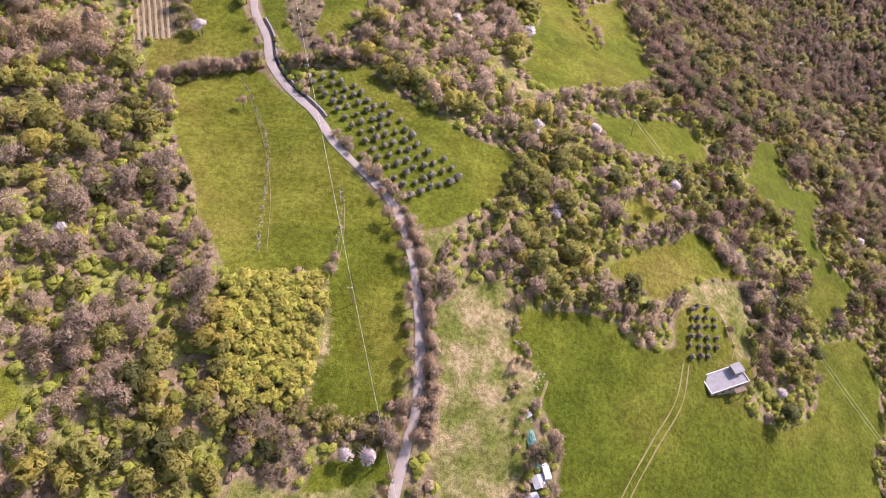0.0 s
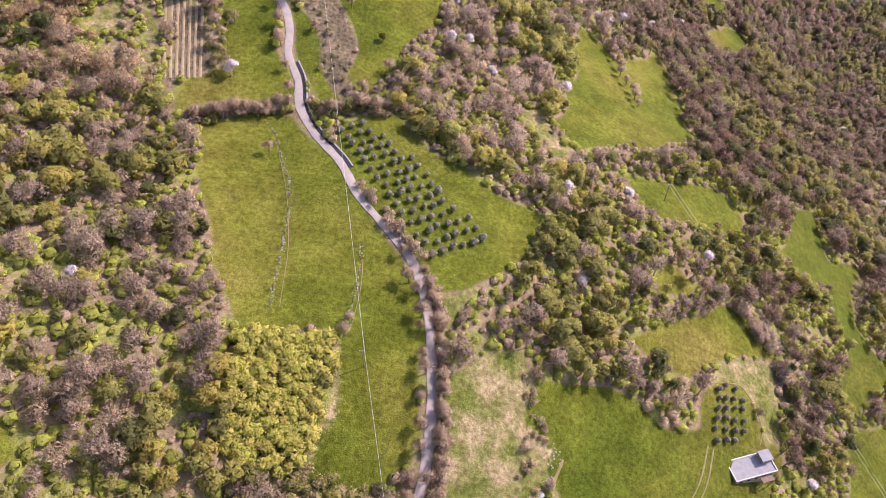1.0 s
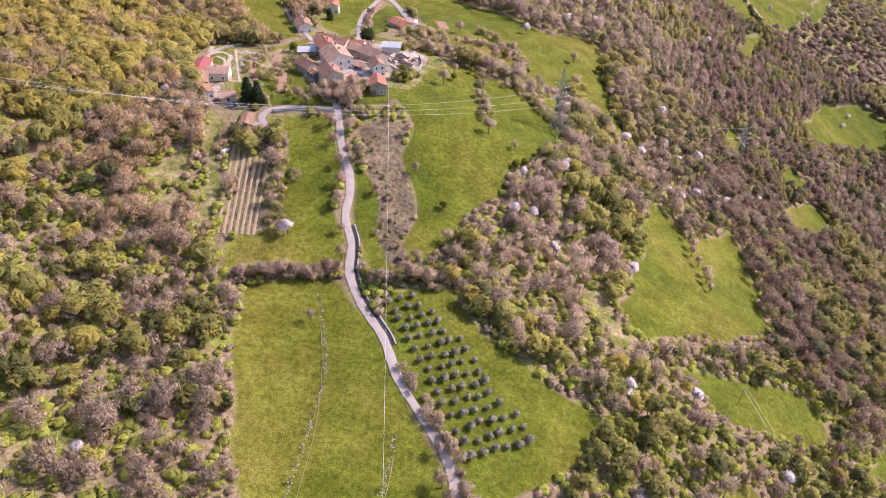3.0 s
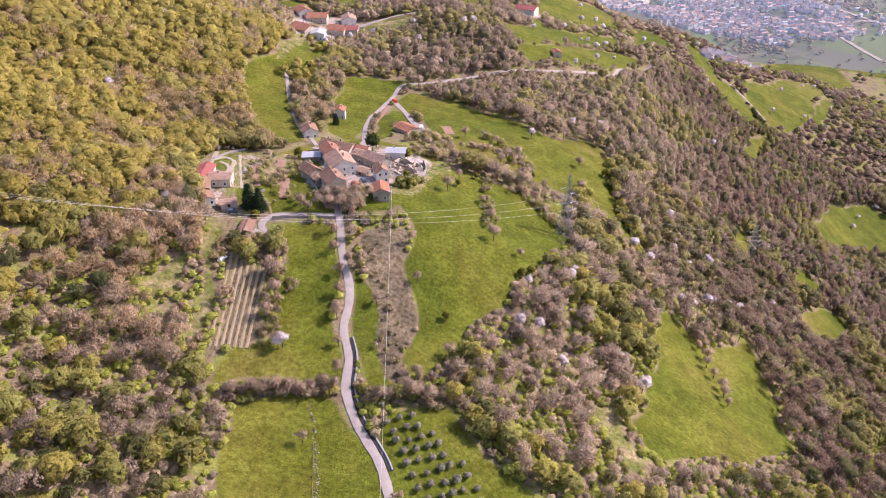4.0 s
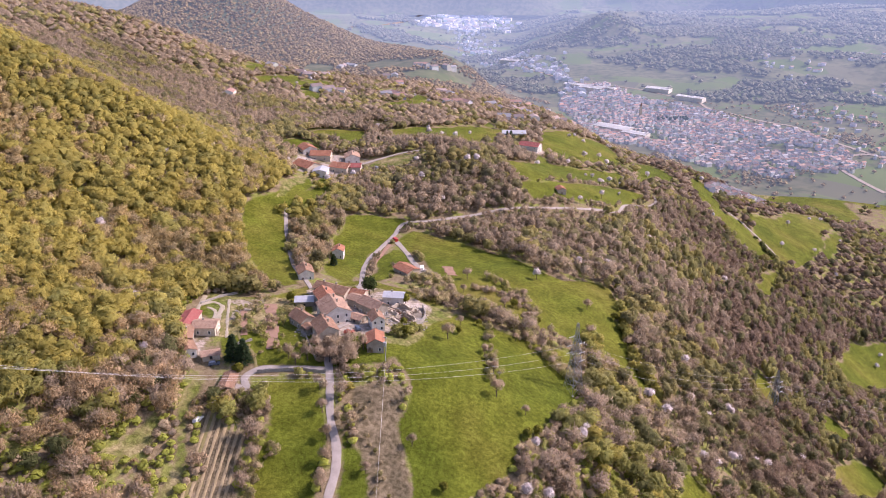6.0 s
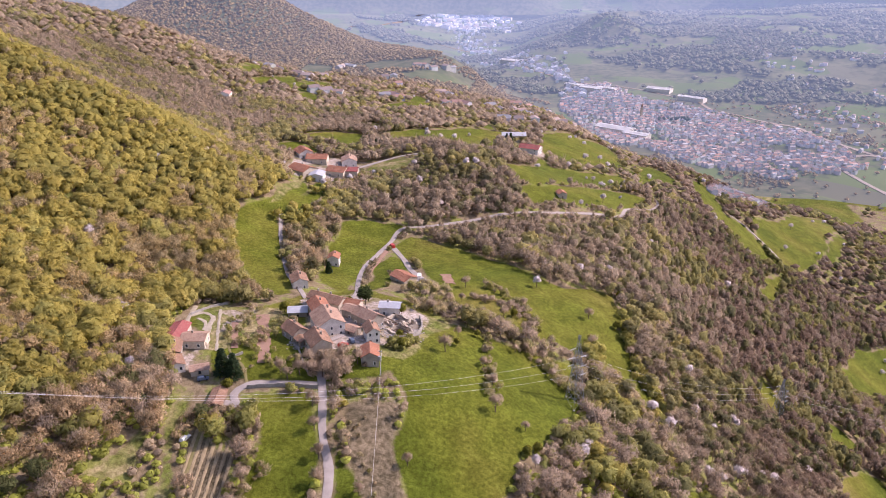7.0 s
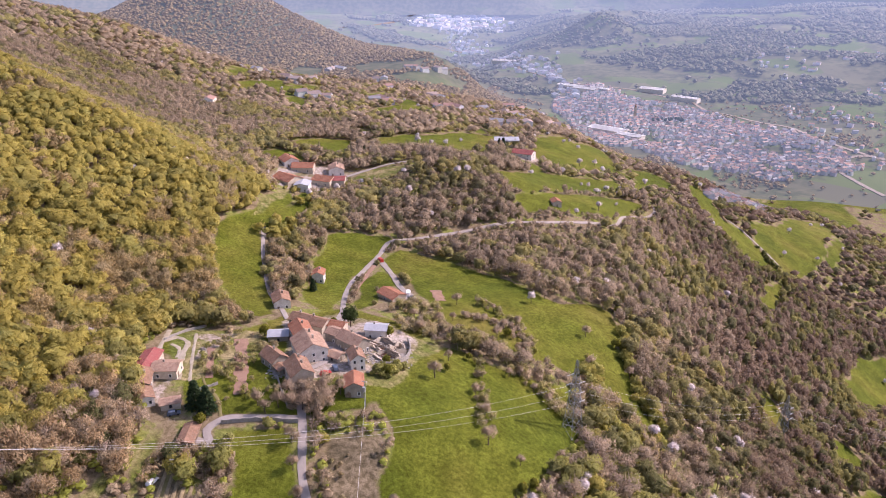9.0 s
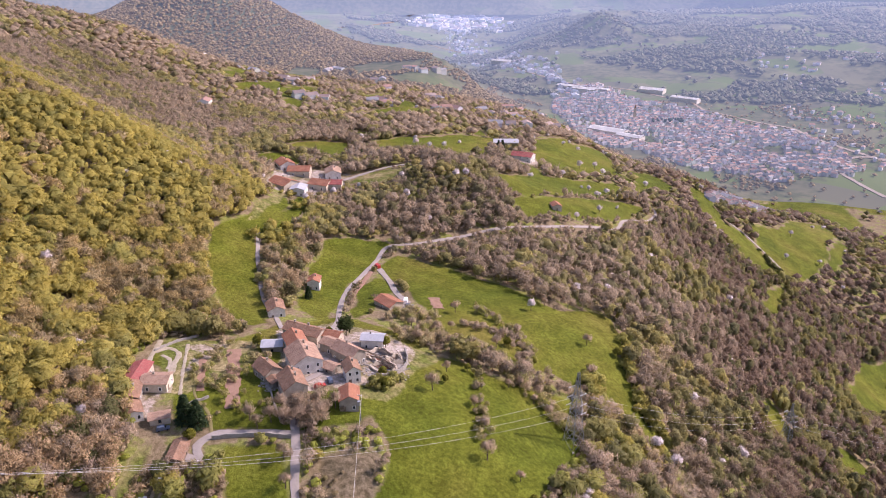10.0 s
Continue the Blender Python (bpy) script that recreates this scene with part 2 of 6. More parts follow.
section(150, 420, 250, 150, 98, 64, 40, 20, 6, 1, -9, -29, -56, -92, -139, -170, -165, -150)
section(190, 420, 250, 150, 95, 60, 37, 15, 4, 1, -8, -24, -50, -88, -138, -170, -165, -150)
section(240, 420, 250, 152, 93, 57, 36, 21, 12, 3, -13, -29, -50, -89, -140, -170, -165, -150)
section(290, 420, 250, 160, 93, 53, 31, 25, 23, 12, -8, -34, -58, -93, -142, -170, -165, -150)
section(340, 420, 250, 170, 96, 53, 27, 19, 19, 9, -11, -37, -65, -98, -143, -170, -165, -150)
section(400, 420, 250, 175, 102, 60, 28, 12, 9, 3, -15, -42, -73, -105, -145, -170, -165, -150)
section(450, 420, 250, 170, 106, 69, 32, 12, 5, -2, -18, -43, -75, -108, -148, -170, -165, -150)
section(510, 420, 240, 140, 76, 46, 26, 15, 8, 1, -14, -36, -68, -105, -149, -170, -165, -150)
section(580, 180, 215, 118, 58, 36, 27, 17, 10, 3, -8, -28, -60, -100, -147, -170, -165, -150)
section(680, 150, 165, 97, 43, 27, 20, 10, 1, -7, -18, -33, -57, -93, -138, -170, -165, -150)
section(850, 60, 128, 75, 25, 12, 5, -5, -15, -22, -35, -50, -62, -84, -115, -166, -168, -150)
section(1100, 40, 55, 0, -18, -22, -28, -38, -52, -70, -88, -105, -125, -145, -160, -170, -170, -150)
section(1400, 20, 0, -14, -20, -26, -75, -115, -135, -150, -158, -164, -167, -169, -170, -170, -170, -150)
section(1700, 0, -20, -40, -70, -120, -150, -165, -168, -170, -170, -170, -170, -170, -170, -170, -170, -150)
section(2200, -60, -130, -165, -170, -170, -170, -170, -170, -170, -170, -170, -170, -170, -170, -170, -168, -140)
section(5200, -120, -165, -170, -170, -170, -170, -170, -170, -170, -170, -170, -170, -170, -170, -170, -165, -130)
# x, y, height added, radius along x, radius along y
HILLS = [(-785, 1560, 122, 125, 170), (-222, 98, 46, 32, 32), (-75, 565, 12, 45, 40), (36, 428, 14, 34, 48), (40, 2965, 85, 85, 75), (95, 3650, 58, 170, 150), (560, 3000, 46, 420, 260), (1150, 3700, 62, 500, 330),
         (300, 2500, 22, 260, 130), (850, 2350, 40, 300, 180), (1500, 4300, 50, 700, 300), (-200, 4550, 30, 600, 160)]


def hermite(knots, values, q):
    """Smooth curve through values (knots x points) at q."""
    k = np.clip(np.searchsorted(knots, q) - 1, 0, len(knots) - 2)
    step = np.diff(knots)
    slope = np.diff(values, axis=0) / step[:, None]
    tangent = np.concatenate([slope[:1], (slope[:-1] * step[1:, None] + slope[1:] * step[:-1, None]) / (step[1:] + step[:-1])[:, None], slope[-1:]])
    col = np.arange(values.shape[1]) if values.shape[1] > 1 else np.zeros(len(q), int)
    h, u = step[k], np.clip((q - knots[k]) / step[k], 0, 1)
    return ((2 * u**3 - 3 * u**2 + 1) * values[k, col] + (u**3 - 2 * u**2 + u) * h * tangent[k, col]
            + (3 * u**2 - 2 * u**3) * values[k + 1, col] + (u**3 - u**2) * h * tangent[k + 1, col])


def height(x, y):
    """Height of the ground at arrays x, y."""
    x, y = np.asarray(x, float).ravel(), np.asarray(y, float).ravel()
    rows = np.stack([hermite(STATIONS, np.array(z, float)[:, None], x) for _, z in SECTIONS])
    z = hermite(np.array([s for s, _ in SECTIONS], float), rows, y)
    for hx, hy, up, rx, ry in HILLS:
        z = z + up * np.exp(-0.5 * ((x - hx) / rx) ** 2 - 0.5 * ((y - hy) / ry) ** 2)
    far = np.clip((np.hypot(x, y) - 350) / 900, 0, 1)
    z = z + (0.35 + 5 * far) * np.sin(x / (11 + 50 * far) + 1.7 * np.sin(y / (23 + 90 * far))) * np.sin(y / (14 + 55 * far) + 1.3 * np.sin(x / (19 + 70 * far)))
    return z


def ground_z(x, y):
    return float(height([x], [y])[0])


# the plan: outlines of meadows and other open ground
MEADOWS, DRY, SOIL, YARDS, DARK_GRASS, BLOSSOM = [], [], [], [], [], []


def outline(kind, *corners):
    """A piece of open ground on the plan."""
    kind.append(list(corners))


outline(MEADOWS,
        (-89, 191), (-72, 199), (-59, 200), (-53, 195), (-40, 181), (-32, 165), (-16, 143), (-11, 134), (-10, 120), (-9, 110), (-11, 96), (-14, 86), (-21, 82), (-36, 82), (-36, 88),
        (-32, 107), (-32, 118), (-44, 118), (-54, 115), (-58, 111), (-60, 121), (-66, 130), (-73, 145), (-79, 162), (-85, 177))
outline(MEADOWS,
        (-42, 20), (-38, 62), (-36, 72), (-15, 77), (-14, 65), (-14, 20))
outline(MEADOWS,
        (-45, 200), (-27, 207), (-15, 195), (4, 181), (23, 178), (27, 172), (18, 156), (3, 141), (-7, 138), (-11, 144), (-21, 153), (-32, 167), (-40, 181))
outline(MEADOWS,
        (49, 324), (60, 318), (68, 308), (80, 320), (94, 343), (98, 317), (98, 263), (75, 240), (41, 221), (34, 235), (43, 269))
outline(MEADOWS,
        (-54, 285), (-53, 265), (-45, 248), (-42, 219), (-34, 217), (-26, 244), (-17, 262), (-9, 288), (3, 314), (6, 340), (1, 351), (-30, 343), (-51, 344), (-57, 324), (-65, 295))
outline(MEADOWS,
        (-101, 269), (-83, 275), (-74, 247), (-64, 217), (-61, 207), (-73, 204), (-87, 203), (-98, 195), (-95, 211), (-87, 218), (-91, 241))
outline(MEADOWS,
        (-72, 258), (-56, 243), (-45, 209), (-53, 207), (-61, 227))
outline(MEADOWS,
        (-114, 66), (-98, 64), (-92, 72), (-98, 82), (-112, 80))
outline(MEADOWS,
        (-121, 276), (-106, 272), (-90, 281), (-100, 298), (-118, 322), (-122, 318), (-110, 296), (-120, 288))
outline(MEADOWS,
        (47, 208), (70, 218), (89, 225), (105, 229), (111, 220), (111, 212), (98, 204), (83, 199), (71, 197), (63, 202), (56, 208))
outline(MEADOWS,
        (65, 175), (74, 176), (80, 171), (78, 167), (69, 163), (63, 160))
outline(MEADOWS,
        (51, 140), (65, 149), (80, 161), (89, 170), (100, 170), (107, 163), (113, 157), (105, 153), (92, 148), (80, 143), (73, 138), (61, 137), (56, 138))
outline(MEADOWS,
        (19, 118), (25, 122), (35, 123), (45, 123), (57, 123), (63, 120), (79, 121), (82, 117), (98, 121), (104, 127), (107, 120), (102, 107), (107, 103), (116, 100), (127, 106),
        (134, 118), (146, 144), (170, 152), (172, 140), (171, 127), (167, 113), (156, 102), (155, 86), (150, 60), (140, 30), (20, 30), (31, 69), (31, 81), (28, 92), (23, 102), (19, 108))
outline(MEADOWS,
        (148, 249), (171, 266), (161, 240), (164, 228), (186, 239), (177, 220), (166, 206), (165, 193), (174, 182), (178, 177), (162, 162), (148, 149), (141, 152), (150, 165), (153, 182),
        (151, 196), (153, 208), (137, 204), (130, 209), (122, 203), (140, 226))
outline(MEADOWS,
        (112, 484), (119, 486), (128, 469), (118, 450), (109, 459))
outline(MEADOWS,
        (156, 486), (166, 487), (174, 475), (163, 463), (154, 466))
outline(MEADOWS,
        (144, 414), (164, 445), (181, 454), (184, 442), (169, 418), (148, 398), (139, 400))
outline(MEADOWS,
        (196, 579), (224, 638), (268, 675), (297, 662), (276, 605), (241, 594), (216, 570), (195, 559))
outline(MEADOWS,
        (141, 621), (156, 667), (178, 697), (153, 622), (147, 618))
outline(MEADOWS,
        (109, 842), (128, 835), (134, 768), (151, 769), (165, 746), (181, 716), (163, 701), (135, 711), (123, 738), (109, 757))
outline(MEADOWS,
        (161, 795), (204, 838), (234, 910), (287, 980), (283, 907), (251, 847), (248, 819), (217, 752), (196, 727), (182, 723), (167, 757))
outline(MEADOWS,
        (255, 837), (280, 891), (280, 864), (255, 803), (239, 771), (236, 778))
outline(MEADOWS,
        (324, 1134), (363, 1117), (363, 1050), (319, 980), (304, 1026))
outline(MEADOWS,
        (360, 1272), (412, 1282), (422, 1235), (386, 1192), (352, 1208))
outline(MEADOWS,
        (-98, 431), (-97, 453), (-89, 455), (-76, 450), (-51, 447), (-31, 438), (-14, 429), (-7, 425), (14, 439), (22, 440), (24, 420), (24, 400), (29, 391), (32, 376), (39, 368),
        (46, 363), (43, 351), (35, 356), (25, 364), (17, 369), (10, 367), (3, 361), (-6, 367), (-24, 360), (-49, 369), (-60, 348), (-66, 365), (-61, 380), (-64, 394), (-85, 418))
outline(MEADOWS,
        (-127, 407), (-131, 430), (-132, 451), (-124, 464), (-103, 466), (-100, 460), (-106, 440), (-108, 407), (-105, 388), (-111, 388), (-119, 396))
outline(MEADOWS,
        (-162, 428), (-153, 404), (-135, 370), (-123, 352), (-127, 348), (-138, 353), (-152, 364), (-166, 385), (-173, 404), (-173, 423), (-173, 450), (-174, 474), (-172, 494), (-162, 462),
        (-161, 444))
outline(MEADOWS,
        (-160, 444), (-165, 486), (-164, 502), (-154, 481), (-153, 449), (-153, 431))
outline(MEADOWS,
        (-212, 590), (-200, 622), (-178, 630), (-167, 611), (-169, 582), (-189, 581), (-206, 580))
outline(MEADOWS,
        (-218, 541), (-210, 561), (-202, 560), (-188, 556), (-187, 543), (-202, 542))
outline(MEADOWS,
        (-168, 633), (-152, 677), (-130, 710), (-114, 760), (-85, 784), (-71, 771), (-82, 725), (-77, 690), (-93, 667), (-120, 664), (-139, 626), (-156, 623))
outline(MEADOWS,
        (-46, 803), (-17, 889), (-7, 866), (24, 1013), (35, 861), (33, 754), (8, 720), (-21, 697), (-31, 713), (-41, 733))
outline(MEADOWS,
        (-56, 584), (-33, 665), (-11, 682), (35, 733), (37, 699), (16, 647), (-5, 612), (-34, 562), (-45, 560))
outline(MEADOWS,
        (-42, 548), (-5, 600), (25, 648), (50, 679), (53, 665), (36, 611), (15, 573), (-8, 555), (-31, 530), (-36, 538))
outline(MEADOWS,
        (-319, 800), (-317, 903), (-314, 1015), (-292, 1041), (-291, 868), (-293, 781))
outline(MEADOWS,
        (-367, 908), (-452, 1205), (-411, 1220), (-390, 1127), (-349, 914))
outline(MEADOWS,
        (-386, 1256), (-358, 1327), (-278, 1322), (-260, 1293), (-295, 1237), (-343, 1212))
outline(MEADOWS,
        (-293, 1193), (-246, 1265), (-215, 1311), (-230, 1190), (-275, 1155))
outline(MEADOWS,
        (-347, 764), (-349, 825), (-331, 905), (-322, 821), (-326, 763))
outline(MEADOWS,
        (-251, 908), (-245, 1047), (-218, 909), (-232, 867))
outline(MEADOWS,
        (-209, 777), (-197, 830), (-166, 881), (-150, 841), (-180, 786), (-192, 749))
outline(MEADOWS,
        (-265, 1358), (-531, 3099), (-230, 2107), (-226, 1926), (-225, 1354))
outline(MEADOWS,
        (-386, 843), (-488, 1118), (-459, 1112), (-359, 833), (-366, 809))
outline(MEADOWS,
        (71, 1343), (103, 1391), (115, 1304), (83, 1233))
outline(MEADOWS,
        (46, 845), (72, 847), (91, 809), (81, 763), (55, 760))
outline(MEADOWS,
        (-390, 1260), (-260, 1340), (-230, 1380), (-340, 1200))
outline(MEADOWS,
        (-250, 1280), (-200, 1330), (-190, 1240), (-230, 1200))
outline(DRY,
        (-4, 111), (6, 121), (18, 126), (19, 119), (19, 109), (29, 102), (24, 89), (20, 60), (18, 20), (-3, 20), (-3, 65), (-4, 82), (-4, 97))
outline(DRY,
        (-7, 137), (3, 141), (8, 145), (1, 134), (-4, 128), (-7, 124))
outline(DRY,
        (-60, 300), (-50, 344), (-70, 350), (-72, 300))
outline(DRY,
        (-38, 84), (-34, 84), (-30, 116), (-34, 117), (-34, 100))
outline(DRY,
        (-152, 326), (-122, 332), (-112, 318), (-124, 290), (-134, 284), (-146, 306))
outline(DRY,
        (-16, 66), (-20, 58), (-52, 58), (-50, 64), (-24, 66))
outline(DRY,
        (91, 147), (110, 153), (112, 142), (106, 128), (100, 125), (100, 134), (96, 140), (86, 139), (76, 134))
outline(DRY,
        (-149, 529), (-142, 547), (-125, 558), (-109, 565), (-118, 543), (-137, 532))
outline(DRY,
        (-173, 439), (-176, 457), (-179, 494), (-173, 491), (-169, 456))
outline(DRY,
        (19, 234), (28, 237), (35, 216), (31, 210), (23, 219))
outline(DRY,
        (-133, 220), (-132, 229), (-128, 241), (-125, 240), (-124, 229), (-127, 220))
outline(DRY,
        (-124, 251), (-126, 259), (-125, 266), (-119, 250), (-111, 228), (-107, 212), (-110, 211), (-117, 235))
outline(SOIL,
        (-115, 250), (-98, 244), (-91, 212), (-96, 210), (-101, 196), (-102, 213), (-106, 231))
outline(SOIL,
        (-72, 272), (-57, 281), (-53, 265), (-46, 248), (-43, 214), (-48, 214), (-54, 229), (-66, 257))
outline(YARDS,
        (-116, 345), (-98, 362), (-84, 356), (-62, 346), (-58, 338), (-64, 318), (-74, 304), (-92, 296), (-98, 305))
outline(YARDS, (-196, 545), (-150, 548), (-146, 515), (-172, 496), (-192, 502))
outline(YARDS,
        (-138, 297), (-132, 292), (-128, 274), (-134, 276), (-140, 290))
outline(YARDS,
        (-88, 402), (-72, 398), (-66, 388), (-78, 386), (-90, 392))
outline(YARDS,
        (-180, 530), (-150, 545), (-146, 530), (-176, 510))
outline(YARDS,
        (-143, 322), (-131, 327), (-127, 318), (-131, 300), (-134, 300), (-133, 316))
outline(MEADOWS, (-150, 305), (-150, 322), (-128, 334), (-120, 345), (-118, 352), (-100, 366), (-88, 368), (-60, 350), (-56, 330), (-58, 300), (-64, 286), (-80, 281), (-106, 276), (-118, 272), (-128, 290))
outline(MEADOWS, (-97, 377), (-101, 405), (-100, 427), (-94, 423), (-84, 407), (-91, 397), (-88, 380), (-89, 368))
outline(MEADOWS, (-117, 373), (-126, 397), (-127, 427), (-123, 442), (-101, 446), (-107, 413), (-103, 376), (-102, 354))
outline(MEADOWS, (-183, 419), (-176, 433), (-175, 452), (-175, 475), (-166, 446), (-162, 427), (-151, 402), (-129, 363), (-131, 351), (-144, 355), (-159, 372), (-172, 395))
outline(YARDS, (-62, 700), (-36, 696), (-34, 716), (-58, 724))
outline(MEADOWS, (77, 134), (90, 141), (97, 138), (99, 127), (101, 122), (82, 116), (78, 122), (77, 128))
# the stretch of lower meadow with darker grass
outline(DARK_GRASS, (18, 20), (20, 60), (24, 89), (29, 104), (20, 122), (60, 126), (100, 124), (120, 150), (160, 260), (200, 250), (190, 150), (170, 20))
PLANTATION = [(-57, 112), (-52, 115), (-33, 117), (-32, 111), (-35, 95), (-38, 83), (-48, 82), (-55, 84), (-57, 97)]
VILLAGE = [(-152, 303), (-151, 323), (-128, 336), (-128, 372), (-86, 368), (-84, 410), (-60, 396), (-58, 342), (-58, 300), (-64, 285), (-87, 279), (-106, 262), (-120, 254), (-135, 275)]
TOWN = [
    (-139, 1904), (-99, 2050), (-32, 2028), (40, 2060), (140, 1831), (250, 1799), (302, 1677), (390, 1625), (422, 1510), (450, 1410), (459, 1347), (408, 1269), (345, 1276), (311, 1233),
    (267, 1261), (191, 1267), (139, 1272), (101, 1364), (34, 1389), (-7, 1471), (-33, 1643), (-87, 1744)]
SUBURB = [(112, 800), (150, 830), (192, 864), (250, 980), (277, 1076), (240, 1090), (160, 930)]
BLOSSOM += [
    (-113, 541), (-79, 550), (-104, 517), (-73, 554), (-85, 495), (14, 771), (0, 744), (8, 657), (14, 637), (-13, 685), (0, 555), (15, 586), (-17, 449), (-19, 416), (2, 456), (19, 471),
    (22, 498), (41, 543), (49, 557), (56, 527), (219, 636), (242, 751), (130, 654), (122, 836), (228, 781), (191, 757), (68, 376), (83, 397), (37, 354), (-217, 346), (-172, 301),
    (-146, 266), (-216, 454), (-130, 657), (-172, 647), (-119, 658), (65, 520), (108, 581), (211, 824), (62, 570)]
BLOSSOM += [
    (59, 408), (60, 335), (75, 349), (89, 364), (59, 377), (81, 398), (8, 293), (-8, 277), (45, 351), (27, 317), (121, 402)]
BLOSSOM += [
    (7, 247), (29, 260), (37, 253), (34, 190), (57, 199), (38, 155), (232, 377), (285, 411), (237, 314), (282, 374), (285, 473), (279, 433), (87, 183), (116, 113), (-83, 214), (-26, 72),
    (-20, 72), (-97, 119), (196, 209)]
BLOSSOM += [
    (-2, 258), (8, 246), (9, 299), (-9, 255), (29, 260), (39, 258), (34, 186), (58, 199), (37, 153), (79, 355), (96, 368), (66, 337), (-82, 215), (207, 493)]
ROADS = {
    "lane": (2.7, [(-15, 20), (-15, 50), (-14, 65), (-11, 76), (-8, 87), (-7, 98), (-7, 110), (-8, 120), (-10, 132), (-15, 145), (-25, 157), (-32, 165), (-41, 181), (-53, 196),
                   (-58, 205), (-61, 218), (-66, 229), (-67, 239), (-70, 249), (-74, 256), (-81, 275), (-85, 284), (-95, 298)]),
    "farm_drive": (2.6, [(-81, 278), (-96, 275), (-107, 271), (-109, 266), (-106, 262), (-112, 262)]),
    "village_road": (2.3, [(-95, 298), (-88, 306), (-84, 320), (-91, 335), (-96, 350), (-97, 362),
                           (-101, 376), (-106, 400), (-105, 424), (-103, 444), (-101, 462), (-89, 469), (-73, 482), (-61, 493), (-50, 504), (-20, 527), (11, 557), (28, 578), (32, 598),
                           (56, 648), (63, 683), (56, 709), (44, 743), (31, 757), (13, 754)]),
    "upper_lane": (1.9, [(-116, 348), (-122, 357), (-134, 372), (-145, 392), (-155, 412), (-161, 427), (-164, 434)]),
    "yard_drive": (3.0, [(-103, 440), (-90, 421), (-82, 406), (-74, 396)]),
    "ridge_track": (2.6, [(-178, 510), (-165, 522), (-153, 533), (-142, 548), (-127, 563), (-109, 570), (-87, 561)]),
    "terrace_lane": (2.8, [(141, 774), (148, 772), (166, 753), (182, 728)]),
    "valley_road": (9.0, [
        (-741, 3439), (-587, 3383), (-432, 3188), (-240, 2564), (-112, 2144), (-3, 2037), (125, 2013), (224, 1908), (309, 1724), (407, 1655), (428, 1533), (463, 1454), (505, 1393)]),
    "river_bed": (26.0, [(-1182, 3596), (-1095, 3783), (-1010, 3909), (-988, 4199), (-884, 4476)]),
    "slip_road": (8.0, [(438, 1194), (417, 1247), (408, 1323), (436, 1391), (478, 1413), (507, 1399)]),
}


def inside(poly, x, y):
    """Signed distance to an outline, positive inside, for arrays x, y."""
    p = np.array(poly, float)
    q = np.roll(p, -1, axis=0)
    best, odd = np.full(len(x), 1e9), np.zeros(len(x), bool)
    for (ax, ay), (bx, by) in zip(p, q):
        dx, dy = bx - ax, by - ay
        u = np.clip(((x - ax) * dx + (y - ay) * dy) / (dx * dx + dy * dy + 1e-9), 0, 1)
        best = np.minimum(best, np.hypot(x - ax - u * dx, y - ay - u * dy))
        hit = ((ay > y) != (by > y)) & (x < (bx - ax) * (y - ay) / (by - ay + 1e-12) + ax)
        odd ^= hit
    return np.where(odd, best, -best)


def cover(polys, x, y, soft=2.0):
    """How far (0 to 1) arrays x, y lie within any of the outlines."""
    out = np.zeros(len(x))
    wx, wy = x + 1.6 * np.sin(y / 5.3 + x / 17), y + 1.6 * np.sin(x / 6.1 - y / 13)
    for p in polys:
        a = np.array(p)
        k = np.where((x > a[:, 0].min() - 6) & (x < a[:, 0].max() + 6) & (y > a[:, 1].min() - 6) & (y < a[:, 1].max() + 6))[0]
        if len(k):
            out[k] = np.maximum(out[k], np.clip(inside(p, wx[k], wy[k]) / soft * 0.5 + 0.5, 0, 1))
    return out


def plateau_fields(x, y):
    """Patchwork of small fields on the shelf beyond the knoll, 0 to 1."""
    u, v = x / 24 + 0.35 * np.sin(y / 61), y / 38 + 0.4 * np.sin(x / 47)
    patch = np.sin(u) * np.sin(v) + 0.45 * np.sin(2.3 * u + 1.1 * v)
    shelf = np.clip((y - 640) / 40, 0, 1) * np.clip((1130 - y) / 40, 0, 1) * np.clip((x + 350) / 30, 0, 1) * np.clip((230 - x) / 60, 0, 1)
    return np.clip((patch - 0.8) * 3, 0, 1) * shelf


def grown(start, step, growth, end):
    v = [start]
    while v[-1] < end:
        v.append(v[-1] + step)
        step *= growth
    return v


def mesh_of(name, verts, faces, material_list, colour=None, smooth=False, normals=None):
    """A mesh out of arrays, all triangles or all quads."""
    me = bpy.data.meshes.new(name)
    n, k = faces.shape
    me.vertices.add(len(verts))
    me.vertices.foreach_set("co", np.ascontiguousarray(verts, np.float32).ravel())
    me.loops.add(n * k)
    me.loops.foreach_set("vertex_index", np.ascontiguousarray(faces, np.int32).ravel())
    me.polygons.add(n)
    me.polygons.foreach_set("loop_start", np.arange(0, n * k, k, dtype=np.int32))
    me.polygons.foreach_set("use_smooth", np.full(n, smooth))
    for m in material_list:
        me.materials.append(m)
    if colour is not None:
        a = me.attributes.new("kind_colour", "FLOAT_COLOR", "FACE")
        a.data.foreach_set("color", np.ascontiguousarray(np.c_[colour, np.ones(n)][:, :4], np.float32).ravel())
    me.update(calc_edges=True)
    if normals is not None:
        a = me.attributes.new("custom_normal", "FLOAT_VECTOR", "POINT")
        a.data.foreach_set("vector", np.ascontiguousarray(normals, np.float32).ravel())
    return me


